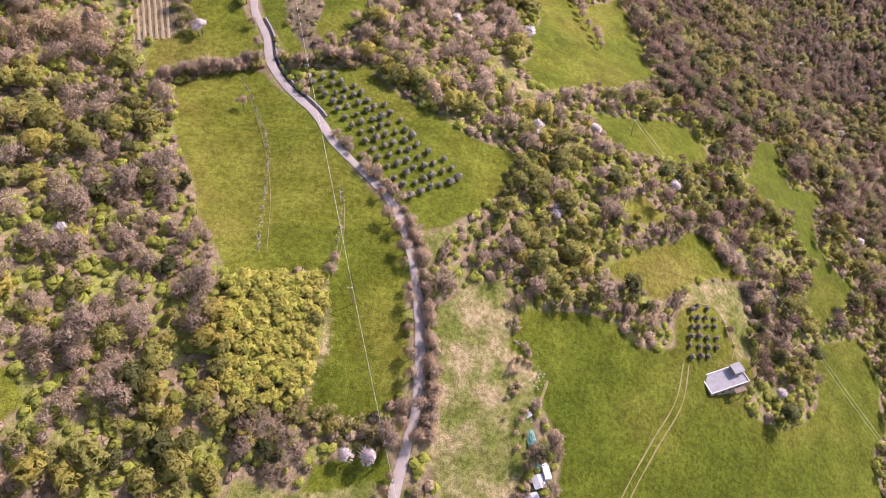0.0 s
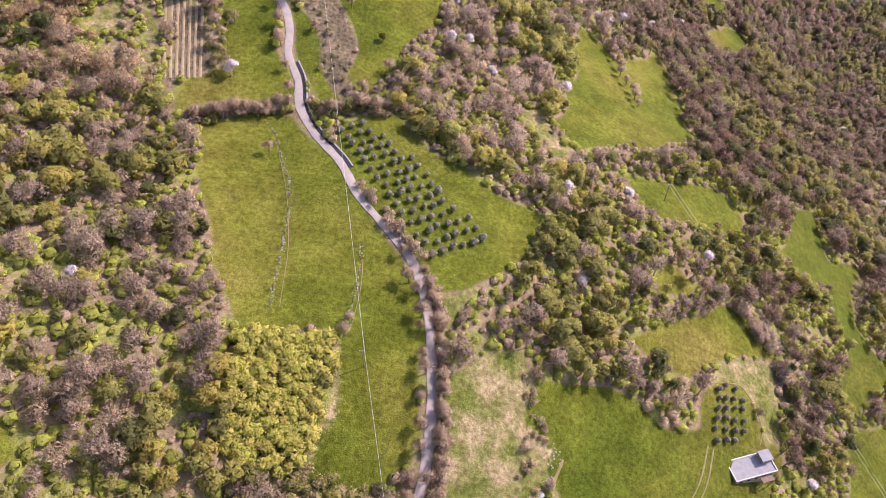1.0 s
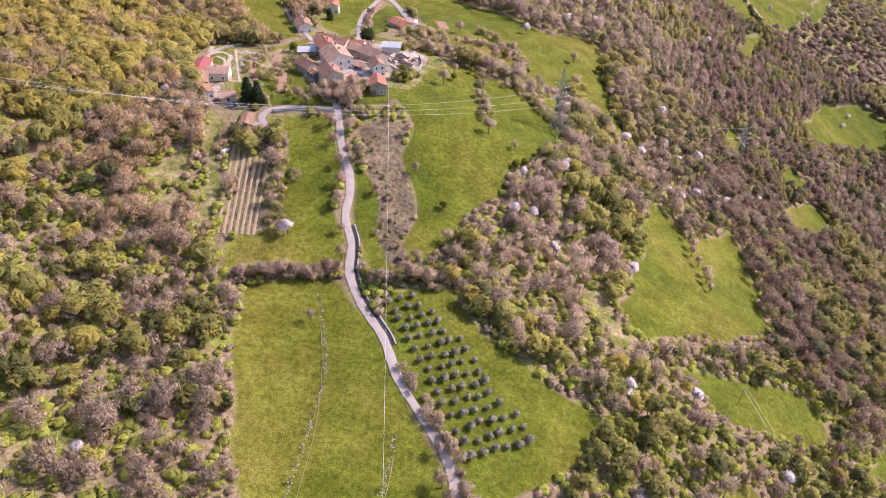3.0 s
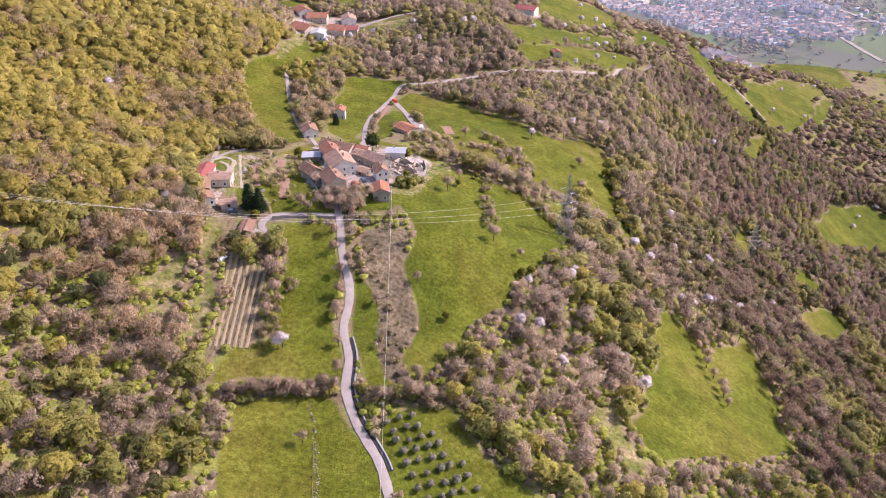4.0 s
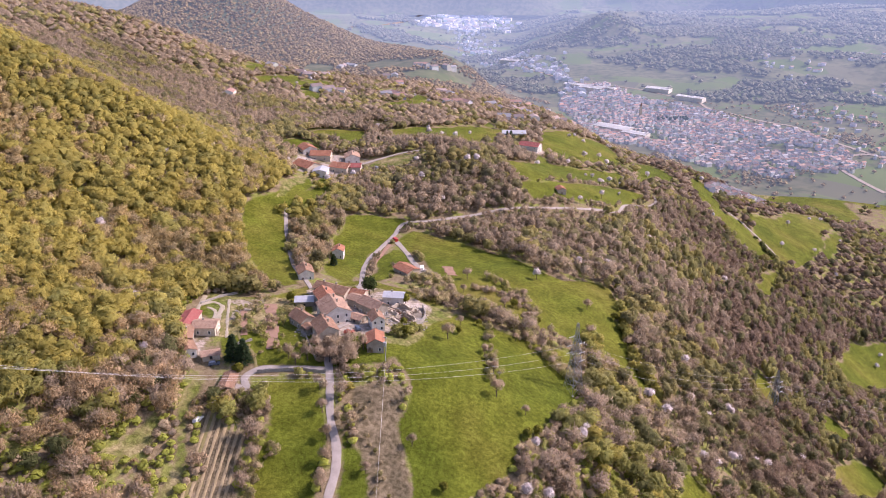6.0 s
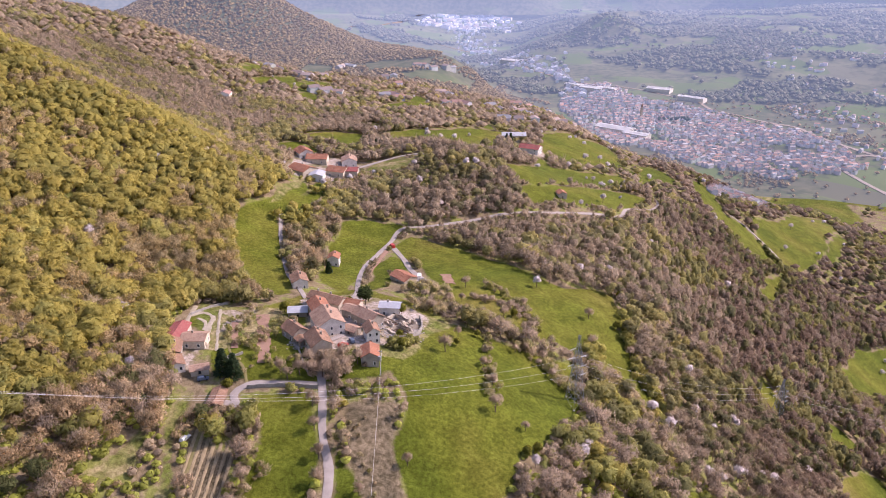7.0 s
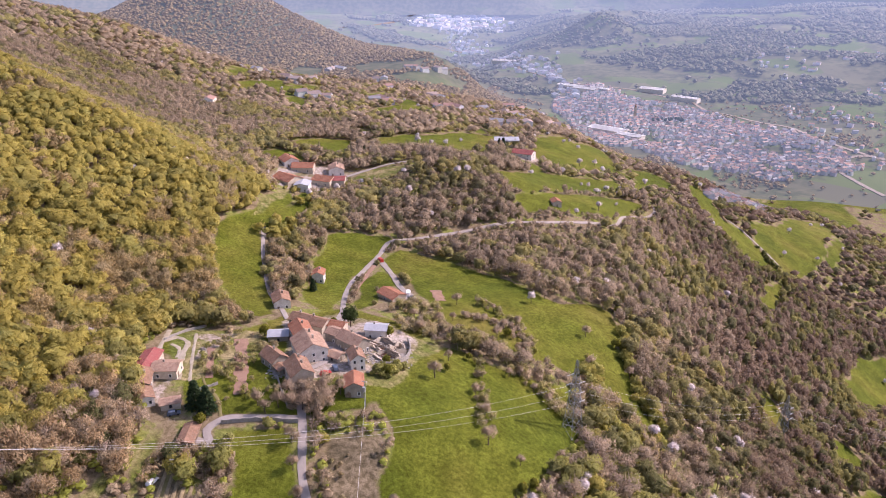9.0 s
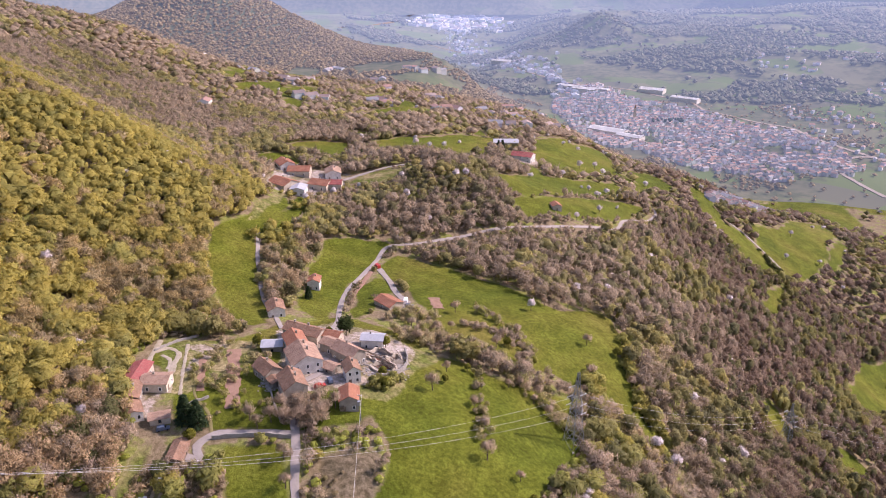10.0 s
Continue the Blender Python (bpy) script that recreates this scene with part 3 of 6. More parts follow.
def grid_mesh(name, xs, ys, mat, lift=0.0):
    gx, gy = np.meshgrid(xs, ys)
    z = height(gx, gy) + lift
    w, h = len(xs), len(ys)
    i = (np.arange(h - 1)[:, None] * w + np.arange(w - 1)).ravel()
    return mesh_of(name, np.c_[gx.ravel(), gy.ravel(), z], np.c_[i, i + 1, i + w + 1, i + w], [mat], smooth=True), gx.ravel(), gy.ravel()


xs = np.array([-v for v in grown(262, 3, 1.1, 2400)[:0:-1]] + list(np.arange(-262, 242, 2.0)) + grown(242, 3, 1.09, 3200))
ys = np.array([-v for v in grown(0, 6, 1.2, 380)[:0:-1]] + list(np.arange(0, 420, 2.0)) + grown(420, 2.6, 1.018, 1130))
me, gx, gy = grid_mesh("ground", xs, ys, GROUND)
meadow, dry, soil, yard = (cover(p, gx, gy) for p in (MEADOWS, DRY, SOIL, YARDS))
meadow = np.maximum(meadow, plateau_fields(gx, gy))
low = np.clip((-150 - height(gx, gy)) / 8, 0, 1) * (gy > 900)
meadow = np.maximum(meadow, low * np.where(np.sin(gx / 47 + np.sin(gy / 90)) * np.sin(gy / 61) > -0.45, 0.9, 0.2))
dry = np.maximum(dry, low * (np.sin(gx / 83 + 2) * np.sin(gy / 71 + np.sin(gx / 120)) > 0.7))
a = me.attributes.new("cover", "FLOAT_COLOR", "POINT")
a.data.foreach_set("color", np.c_[meadow, dry * 0.9, soil, np.ones(len(gx))].astype(np.float32).ravel())
a = me.attributes.new("dark_grass", "FLOAT", "POINT")
a.data.foreach_set("value", cover(DARK_GRASS, gx, gy, 12).astype(np.float32))
a = me.attributes.new("yard", "FLOAT", "POINT")
a.data.foreach_set("value", yard.astype(np.float32))
tagged(new("ground", me), "sloping spring meadows, dry grass and woodland floor of a valley side", "ground", kind="structure")
bx = np.array([-v for v in grown(600, 20, 1.1, 2600)[:0:-1]] + list(np.arange(-600, 600, 14.0)) + grown(600, 20, 1.08, 3300))
by = np.array([ys[-1] - 3] + grown(ys[-1] + 12, 14, 1.02, 4900))
me, _, _ = grid_mesh("backdrop", bx, by, BACKDROP, lift=-0.6)
tagged(new("backdrop", me), "hazy valley floor with fields and low wooded hills far off", "valley", kind="structure")


def mountains():
    """A ring of pale mountains that closes the valley."""
    n, rows = 160, 8
    v = []
    for j in range(rows + 1):
        for i in range(n + 1):
            a = radians(-75 + 150 * i / n)
            r = 4300 + 330 * j / rows
            peak = 330 + 170 * math.sin(i * 0.21) + 90 * math.sin(i * 0.53 + 1) + 40 * math.sin(i * 1.37)
            v.append((r * math.sin(a), r * math.cos(a) + 0, -178 + max(peak, 120) * (j / rows) ** 1.3))
    i = (np.arange(rows)[:, None] * (n + 1) + np.arange(n)).ravel()
    return mesh_of("backdrop_mountains", np.array(v), np.c_[i, i + 1, i + n + 2, i + n + 1], [BACKDROP], smooth=True)


# their pale blue is the haze glow of the backdrop material
tagged(new("backdrop_mountains", mountains()), "pale blue mountains closing the far end of the valley", "mountain", kind="structure")


def smooth_line(points, step=2.0):
    """Points along a smooth curve through the given ones."""
    p = np.array(points, float)
    s = np.r_[0, np.cumsum(np.hypot(*np.diff(p, axis=0).T))]
    q = np.arange(0, s[-1], step)
    return np.c_[hermite(s, p[:, :1], q), hermite(s, p[:, 1:], q)]


def ribbon(name, line, width, mat, lift=0.22, wobble=0.12, thick=0.5, bank=True):
    """A strip that lies on the ground along a line, with a crown and thick edges."""
    d = np.gradient(line, axis=0)
    d /= np.linalg.norm(d, axis=1)[:, None] + 1e-9
    side = np.c_[-d[:, 1], d[:, 0]]
    s = np.arange(len(line))
    half = width / 2 * (1 + wobble * np.sin(s * 0.45) * np.sin(s * 0.13 + 1) + wobble * 0.5 * np.sin(s * 1.7))
    cols = []
    for f, dz in ((-1.0, -thick), (-1.0, 0.0), (-0.5, 0.05), (0, 0.07), (0.5, 0.05), (1.0, 0.0), (1.0, -thick)):
        e = line + side * (half * f)[:, None]
        zc = height(e[:, 0], e[:, 1])
        cols.append(np.c_[e, zc + lift + dz])
    v = np.stack(cols, 1).reshape(-1, 3)
    w = len(cols)
    i = (np.arange(len(line) - 1)[:, None] * w + np.arange(w - 1)).ravel()
    return mesh_of(name, v, np.c_[i, i + 1, i + w + 1, i + w], [mat], smooth=False)


ROAD_LINES = {}
for key, (width, pts) in ROADS.items():
    ROAD_LINES[key] = smooth_line(pts)
    tagged(new("road", ribbon("road", ROAD_LINES[key], width, GRAVEL)), "narrow pale %s between the meadows" % {"lane": "gravel country lane", "farm_drive": "gravel farm drive",
           "village_road": "asphalt village road", "upper_lane": "stony upper lane", "yard_drive": "gravel yard drive", "ridge_track": "grassy track over the knoll", "terrace_lane": "terrace lane", "valley_road": "main road through the valley",
           "river_bed": "gravel river bed far off", "slip_road": "curving slip road"}[key], "road", kind="structure")

# ---- trees ----
import itertools

RNG = np.random.default_rng(7)
# colours of the spring kinds
MAUVE, BROWN, TAN, YOUNG, YELLOW, OLIVE, IVY, WHITE_BLOOM, FIR = ((0.47, 0.372, 0.285), (0.38, 0.3, 0.215), (0.53, 0.425, 0.285), (0.375, 0.37, 0.112), (0.43, 0.368, 0.09),
                                                                 (0.24, 0.235, 0.075), (0.11, 0.125, 0.05), (0.82, 0.77, 0.77), (0.03, 0.05, 0.022))


def unit(v):
    return v / (np.linalg.norm(v, axis=-1, keepdims=True) + 1e-9)


GOLD = (1 + 5**0.5) / 2
ICO = unit(np.array([(-1, GOLD, 0), (1, GOLD, 0), (-1, -GOLD, 0), (1, -GOLD, 0), (0, -1, GOLD), (0, 1, GOLD), (0, -1, -GOLD), (0, 1, -GOLD), (GOLD, 0, -1), (GOLD, 0, 1), (-GOLD, 0, -1), (-GOLD, 0, 1)]))
ICO_FACES = np.array([(i, j, k) for i, j, k in itertools.combinations(range(12), 3) if max(np.linalg.norm(ICO[i] - ICO[j]), np.linalg.norm(ICO[j] - ICO[k]), np.linalg.norm(ICO[i] - ICO[k])) < 1.1])


OCTA = np.array([(1, 0, 0), (0, 1, 0), (-1, 0, 0), (0, -1, 0), (0, 0, 1), (0, 0, -1)], float)
OCTA_FACES = np.array([(0, 1, 4), (1, 2, 4), (2, 3, 4), (3, 0, 4), (1, 0, 5), (2, 1, 5), (3, 2, 5), (0, 3, 5)])


def crowns(base, radius, tall, n, size, twiggy, rng, boughs=7, shells=True, coarse=False):
    """Triangles for the crowns of many trees: uneven boughs packed with twigs, leaf clumps billowing over them, and upright brushes of bare twigs.
    base: N x 3 feet; radius, tall, twiggy: N. Returns vertices and normals, N x m x 3 x 3."""
    N = len(base)
    size = np.broadcast_to(size, (N,))[:, None]
    # boughs spread over an uneven dome
    bu = rng.uniform(-0.35, 1, (N, boughs))
    ba = rng.uniform(0, 2 * np.pi, (N, 1)) + 2.4 * np.arange(boughs) + rng.uniform(-0.5, 0.5, (N, boughs))
    bf = np.sqrt(np.maximum(1 - bu**2, 0))
    half = np.stack([radius, radius, tall * 0.36], -1)[:, None, :]
    mid = base + np.stack([0 * tall, 0 * tall, tall * 0.62], -1)
    heart = mid[:, None, :] + np.stack([bf * np.cos(ba), bf * np.sin(ba), bu], -1) * half * rng.uniform(0.3, 0.66, (N, boughs, 1))
    girth = radius[:, None] * rng.uniform(0.42, 0.72, (N, boughs)) * (1.0 if boughs > 4 else 1.25)
    swell = np.ones((N, 1, 3))
    if boughs == 1:
        # a single crown, as tall as the tree allows
        heart = mid[:, None, :] + 0 * heart
        girth = radius[:, None] * rng.uniform(0.85, 1.1, (N, 1))
        swell[:, 0, 2] = np.maximum(tall * 0.42 / radius, 0.7)
    which = rng.integers(0, boughs, (N, n))
    row = np.arange(N)[:, None]
    up = rng.uniform(-0.5, 1, (N, n))
    az = rng.uniform(0, 2 * np.pi, (N, n))
    flat = np.sqrt(np.maximum(1 - up**2, 0))
    u = np.stack([flat * np.cos(az), flat * np.sin(az), up], -1)
    c = heart[row, which] + u * swell * (girth[row, which] * rng.uniform(0.75, 1.12, (N, n)))[..., None]
    nrm = unit(u + 0.45 * rng.normal(size=(N, n, 3)))
    t = unit(np.cross(nrm, rng.normal(size=(N, n, 3))))
    b = np.cross(nrm, t)
    s = size * rng.uniform(0.55, 1.4, (N, n))
    tri = []
    for k in range(3):
        ang = 2.094 * k + rng.uniform(-0.5, 0.5, (N, n))
        tri.append(c + (np.cos(ang) * s)[..., None] * t + (np.sin(ang) * s)[..., None] * b)
    leaf = np.stack(tri, 2)
    # bare twigs: slim and steep, from the boughs out past the crown's outline
    foot = heart[row, which] + u * (girth[row, which] * 0.55)[..., None]
    reach = girth[row, which] * rng.uniform(0.7, 1.35, (N, n))
    tip = foot + unit(u + np.array([0, 0, 0.9])) * reach[..., None] + rng.normal(0, 0.06, (N, n, 3)) * radius[:, None, None]
    across = unit(np.cross(tip - foot, rng.normal(size=(N, n, 3)))) * (s * 0.34)[..., None]
    twig = np.stack([foot - across, foot + across, tip], 2)
    pick = rng.uniform(size=(N, n)) < twiggy[:, None]
    out = np.where(pick[..., None, None], twig, leaf)
    normal = np.repeat(u[:, :, None, :], 3, 2)
    if shells:
        solid, sides = (OCTA * 1.15, OCTA_FACES) if coarse else (ICO, ICO_FACES)
        ragged = 1.0 if boughs > 1 else 0.6
        bulge = (1 + 0.24 * ragged * rng.normal(size=(N, boughs, len(solid), 1))) * np.array([1, 1, 0.9])
        fill = np.where(twiggy > 0.3, 0.8, 0.94)[:, None, None, None]
        turn = rng.uniform(0, 6.28, (N, boughs, 1))
        cs, sn = np.cos(turn), np.sin(turn)
        ball = np.stack([cs * solid[:, 0] - sn * solid[:, 1], sn * solid[:, 0] + cs * solid[:, 1], np.broadcast_to(solid[:, 2], (N, boughs, len(solid)))], -1)
        v = heart[:, :, None, :] + ball * bulge * fill * swell[:, :, None, :] * girth[:, :, None, None]
        shell = v[:, :, sides].reshape(N, -1, 3, 3)
        shell = shell + ragged * (rng.normal(0, 0.16, shell.shape) * (radius * 0.6)[:, None, None, None] + rng.normal(0, 0.1, (N, shell.shape[1], 1, 3)) * radius[:, None, None, None])
        out = np.concatenate([shell, out], 1)
        normal = np.concatenate([ball[:, :, sides].reshape(N, -1, 3, 3), normal], 1)
    # turn every triangle outwards
    g = np.cross(out[:, :, 1] - out[:, :, 0], out[:, :, 2] - out[:, :, 0])
    flip = (g * normal.mean(2)).sum(-1) < 0
    out[flip], normal[flip] = out[flip][:, ::-1], normal[flip][:, ::-1]
    # soft, leafy shading: the clumps take some of the crown's roundness
    normal = unit(normal + 0.6 * (out - mid[:, None, None, :]) / half[:, :, None, :] + np.array([0, 0, 0.85 if boughs > 1 else 1.2]) + 0.12 * rng.normal(size=normal.shape))
    return out, normal


def stems(base, tall, thick, rng, sides=3):
    """Slim tapered trunks of many trees: N x (2*sides) x 3 x 3."""
    N = len(base)
    lean = np.c_[rng.normal(0, 0.05, (N, 2)) * tall[:, None], tall * 0.75]
    tris = []
    for k in range(sides):
        a, b = 2 * np.pi * k / sides, 2 * np.pi * (k + 1) / sides
        pa = base + thick[:, None] * np.array([math.cos(a), math.sin(a), 0]) - [0, 0, 0.3]
        pb = base + thick[:, None] * np.array([math.cos(b), math.sin(b), 0]) - [0, 0, 0.3]
        qa, qb = base + lean + 0.3 * (pa - base), base + lean + 0.3 * (pb - base)
        tris += [np.stack([pa, pb, qb], 1), np.stack([pa, qb, qa], 1)]
    return np.stack(tris, 1)


def wood(name, label, x, y, radius, tall, colour, twiggy, n, size, rng, trunks=True, category="woodland", mat=None, boughs=7, shells=True, coarse=False):
    """One stand of trees as a whole."""
    if not len(x):
        return None
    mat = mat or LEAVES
    base = np.c_[x, y, height(x, y) - 0.2]
    tri, nrm = crowns(base, radius, tall, n, size, twiggy, rng, boughs, shells, coarse)
    faces = 8 if coarse else 20
    m = tri.shape[1]
    col = np.repeat(colour[:, None, :], m, 1)
    dense = np.ones((len(x), m))
    if shells:
        dense[:, :faces * boughs] = (np.where(twiggy > 0.3, 0.44, 0.6) + (0.16 if boughs == 1 else 0))[:, None]
    each = np.repeat(rng.uniform(0.92, 1.08, (len(x), boughs)), faces, 1)
    col *= np.concatenate([each if shells else each[:, :0], rng.uniform(0.88, 1.14, (len(x), n))], 1)[..., None]
    if trunks:
        st = stems(base, tall, 0.02 * tall + 0.06, rng)
        flat = unit(np.cross(st[:, :, 1] - st[:, :, 0], st[:, :, 2] - st[:, :, 0]))[:, :, None, :]
        tri, nrm = np.concatenate([tri, st], 1), np.concatenate([nrm, np.repeat(flat, 3, 2)], 1)
        col = np.concatenate([col, np.broadcast_to(np.array(BROWN) * 0.9, (len(x), st.shape[1], 3))], 1)
        dense = np.concatenate([dense, np.ones((len(x), st.shape[1]))], 1)
    m = tri.shape[0] * tri.shape[1]
    me = mesh_of(name, tri.reshape(-1, 3), np.arange(3 * m).reshape(-1, 3), [mat], np.c_[col.reshape(-1, 3), dense.reshape(-1)], True, nrm.reshape(-1, 3))
    return tagged(new(name, me), label, category, kind="stuff")


def soft_noise(x, y, size, seed):
    """Smooth variation over the plan, about 0 to 1."""
    a = x / size + seed
    b = y / size - 2 * seed
    return 0.5 + 0.25 * (np.sin(a * 2.1 + 1.3 * np.sin(b * 1.7)) + np.sin(b * 2.3 + 1.1 * np.sin(a * 1.9 + 0.5)))


def scatter(x0, x1, y0, y1, gap, rng):
    gx, gy = np.meshgrid(np.arange(x0, x1, gap), np.arange(y0, y1, gap))
    return gx.ravel() + rng.uniform(-0.48, 0.48, gx.size) * gap, gy.ravel() + rng.uniform(-0.48, 0.48, gx.size) * gap


def away_from_roads(x, y, gap):
    keep = np.ones(len(x), bool)
    for key, line in ROAD_LINES.items():
        lo, hi = line.min(0) - 6, line.max(0) + 6
        k = np.where((x > lo[0]) & (x < hi[0]) & (y > lo[1]) & (y < hi[1]))[0]
        if len(k):
            dist = np.min(np.hypot(x[k][:, None] - line[None, ::2, 0], y[k][:, None] - line[None, ::2, 1]), 1)
            keep[k[dist < gap + ROADS[key][0] / 2]] = False
    return keep


def wooded(x, y, margin=1.2):
    """True where the plan has woods."""
    open_ground = np.maximum(cover(MEADOWS + DRY + SOIL + YARDS, x, y, 2 * margin), plateau_fields(x, y))
    ok = (open_ground < 0.35) & away_from_roads(x, y, 1.6)
    ok &= (inside(VILLAGE, x, y) < -1) & (inside(SUBURB, x, y) < 4)
    for bx, by in BLOSSOM:
        ok &= np.hypot(x - bx, y - by) > 3.0
    return ok


def blend(a, b, u):
    return np.array(a)[None, :] * (1 - u[:, None]) + np.array(b)[None, :] * u[:, None]


def kinds(x, y, rng):
    """Colour and twigginess of the trees by place: bare mauve woods, young yellow leaf on the sunny hill, ivy in the gullies."""
    N = len(x)
    left_hill = np.clip((-x - 128) / 36, 0, 1) * np.clip((y - 175) / 50, 0, 1) * np.clip((540 - y) / 60, 0, 1)
    leafy = 0.33 + 0.4 * left_hill + 0.75 * (soft_noise(x, y, 46, 3) - 0.5) + 0.5 * (soft_noise(x, y, 17, 8) - 0.5)
    band = np.exp(-(((x + 122) / 17) ** 2)) * np.exp(-(((y - 225) / 45) ** 2)) + np.exp(-(((x + 183) / 22) ** 2) - ((y - 345) / 22) ** 2)
    leafy = leafy - 0.5 * band + 0.45 * np.exp(-(((x - 42) / 26) ** 2) - ((y - 140) / 24) ** 2)
    plantation = inside(PLANTATION, x, y) > -3
    leafy = leafy + 0.4 * np.exp(-(((x + 168) / 24) ** 2) - ((y - 250) / 34) ** 2)
    leafy = np.where(plantation, 1.2, leafy)
    far = np.clip((y - 650) / 500, 0, 1)
    leafy = leafy * (1 - 0.35 * far)
    # like grows beside like
    r = 0.45 * rng.uniform(size=N) + 0.55 * np.clip(1.6 * soft_noise(x + 9 * np.sin(y / 13), y + 9 * np.sin(x / 17), 9, 51) - 0.3, 0, 1)
    is_leafy = r < leafy
    # colours darken eastwards, from x 45 to 105
    eastward = np.clip((x - 45) / 60, 0, 1)
    bare = blend(MAUVE, BROWN, np.clip(0.5 * rng.uniform(size=N) + 0.5 * soft_noise(x, y, 14, 61), 0, 1)) * (1 - 0.5 * eastward[:, None] * np.array([0.9, 1.02, 1.02]))
    warm = np.clip((-x - 90) / 30, 0, 1) * np.clip((y - 175) / 40, 0, 1) * np.clip((460 - y) / 60, 0, 1)
    bare = bare * (1 + warm[:, None] * np.array([0.26, 0.18, -0.06]))
    bare = np.where((rng.uniform(size=N) < 0.3)[:, None], blend(TAN, MAUVE, rng.uniform(size=N)) * (1 - 0.3 * eastward[:, None]), bare)
    green = (1 - 0.3 * eastward[:, None]) * blend(YOUNG, YELLOW, np.clip(rng.uniform(size=N) * 0.9 + 0.4 * left_hill, 0, 1))
    green = np.where((rng.uniform(size=N) < 0.5 - 0.35 * left_hill)[:, None], blend(OLIVE, YOUNG, rng.uniform(size=N)), green)
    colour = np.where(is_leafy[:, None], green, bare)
    ivy = rng.uniform(size=N) < (0.05 + 0.1 * eastward) * (1 - left_hill) * (~plantation) + 0.1 * (soft_noise(x, y, 30, 5) > 0.7) * (1 - left_hill)
    colour = np.where(ivy[:, None], blend(IVY, OLIVE, rng.uniform(size=N) * 0.6), colour)
    # evergreen, ivy and painted shade on the knoll's face and wood below the road
    ivy_shade = np.exp(-(((x + 78) / 38) ** 2) - ((y - 532) / 22) ** 2) + np.exp(-(((x - 20) / 34) ** 2) - ((y - 500) / 22) ** 2) + 0.8 * np.exp(-(((x - 75) / 22) ** 2) - ((y - 400) / 50) ** 2)
    more = rng.uniform(size=N) < 0.4 * ivy_shade
    # besides the ivy, every tree here is darkened as painted shade
    ivy, colour = ivy | more, np.where(more[:, None], blend(IVY, OLIVE, rng.uniform(size=N) * 0.5), colour * (1 - 0.22 * np.minimum(ivy_shade, 1))[:, None])
    twiggy = np.where(is_leafy | ivy, 0.06, rng.uniform(0.45, 0.85, N))
    # at a distance the kinds blend
    hill_tone, slope_tone, gully_tone = np.array((0.44, 0.37, 0.11)), np.array((0.33, 0.265, 0.175)), np.array((0.225, 0.175, 0.118))
    local = slope_tone[None, :] * (1 - left_hill[:, None]) + hill_tone[None, :] * left_hill[:, None]
    local = local * (1 - eastward[:, None]) + gully_tone[None, :] * eastward[:, None]
    u = (np.clip((np.hypot(x, y - 60) - 220) / 250, 0, 0.36) * (1 - 0.3 * eastward))[:, None]
    colour = colour * (1 - u) + local * u
    shade = 1 + 0.2 * (soft_noise(x, y, 38, 31) - 0.5) + 0.2 * (soft_noise(x, y, 95, 27) - 0.5)
    return colour * shade[:, None] * rng.uniform(0.93, 1.07, (N, 1)), twiggy, is_leafy


def path_distance(x, y):
    return np.hypot(x - 0, y - np.clip(y, 0, 105))


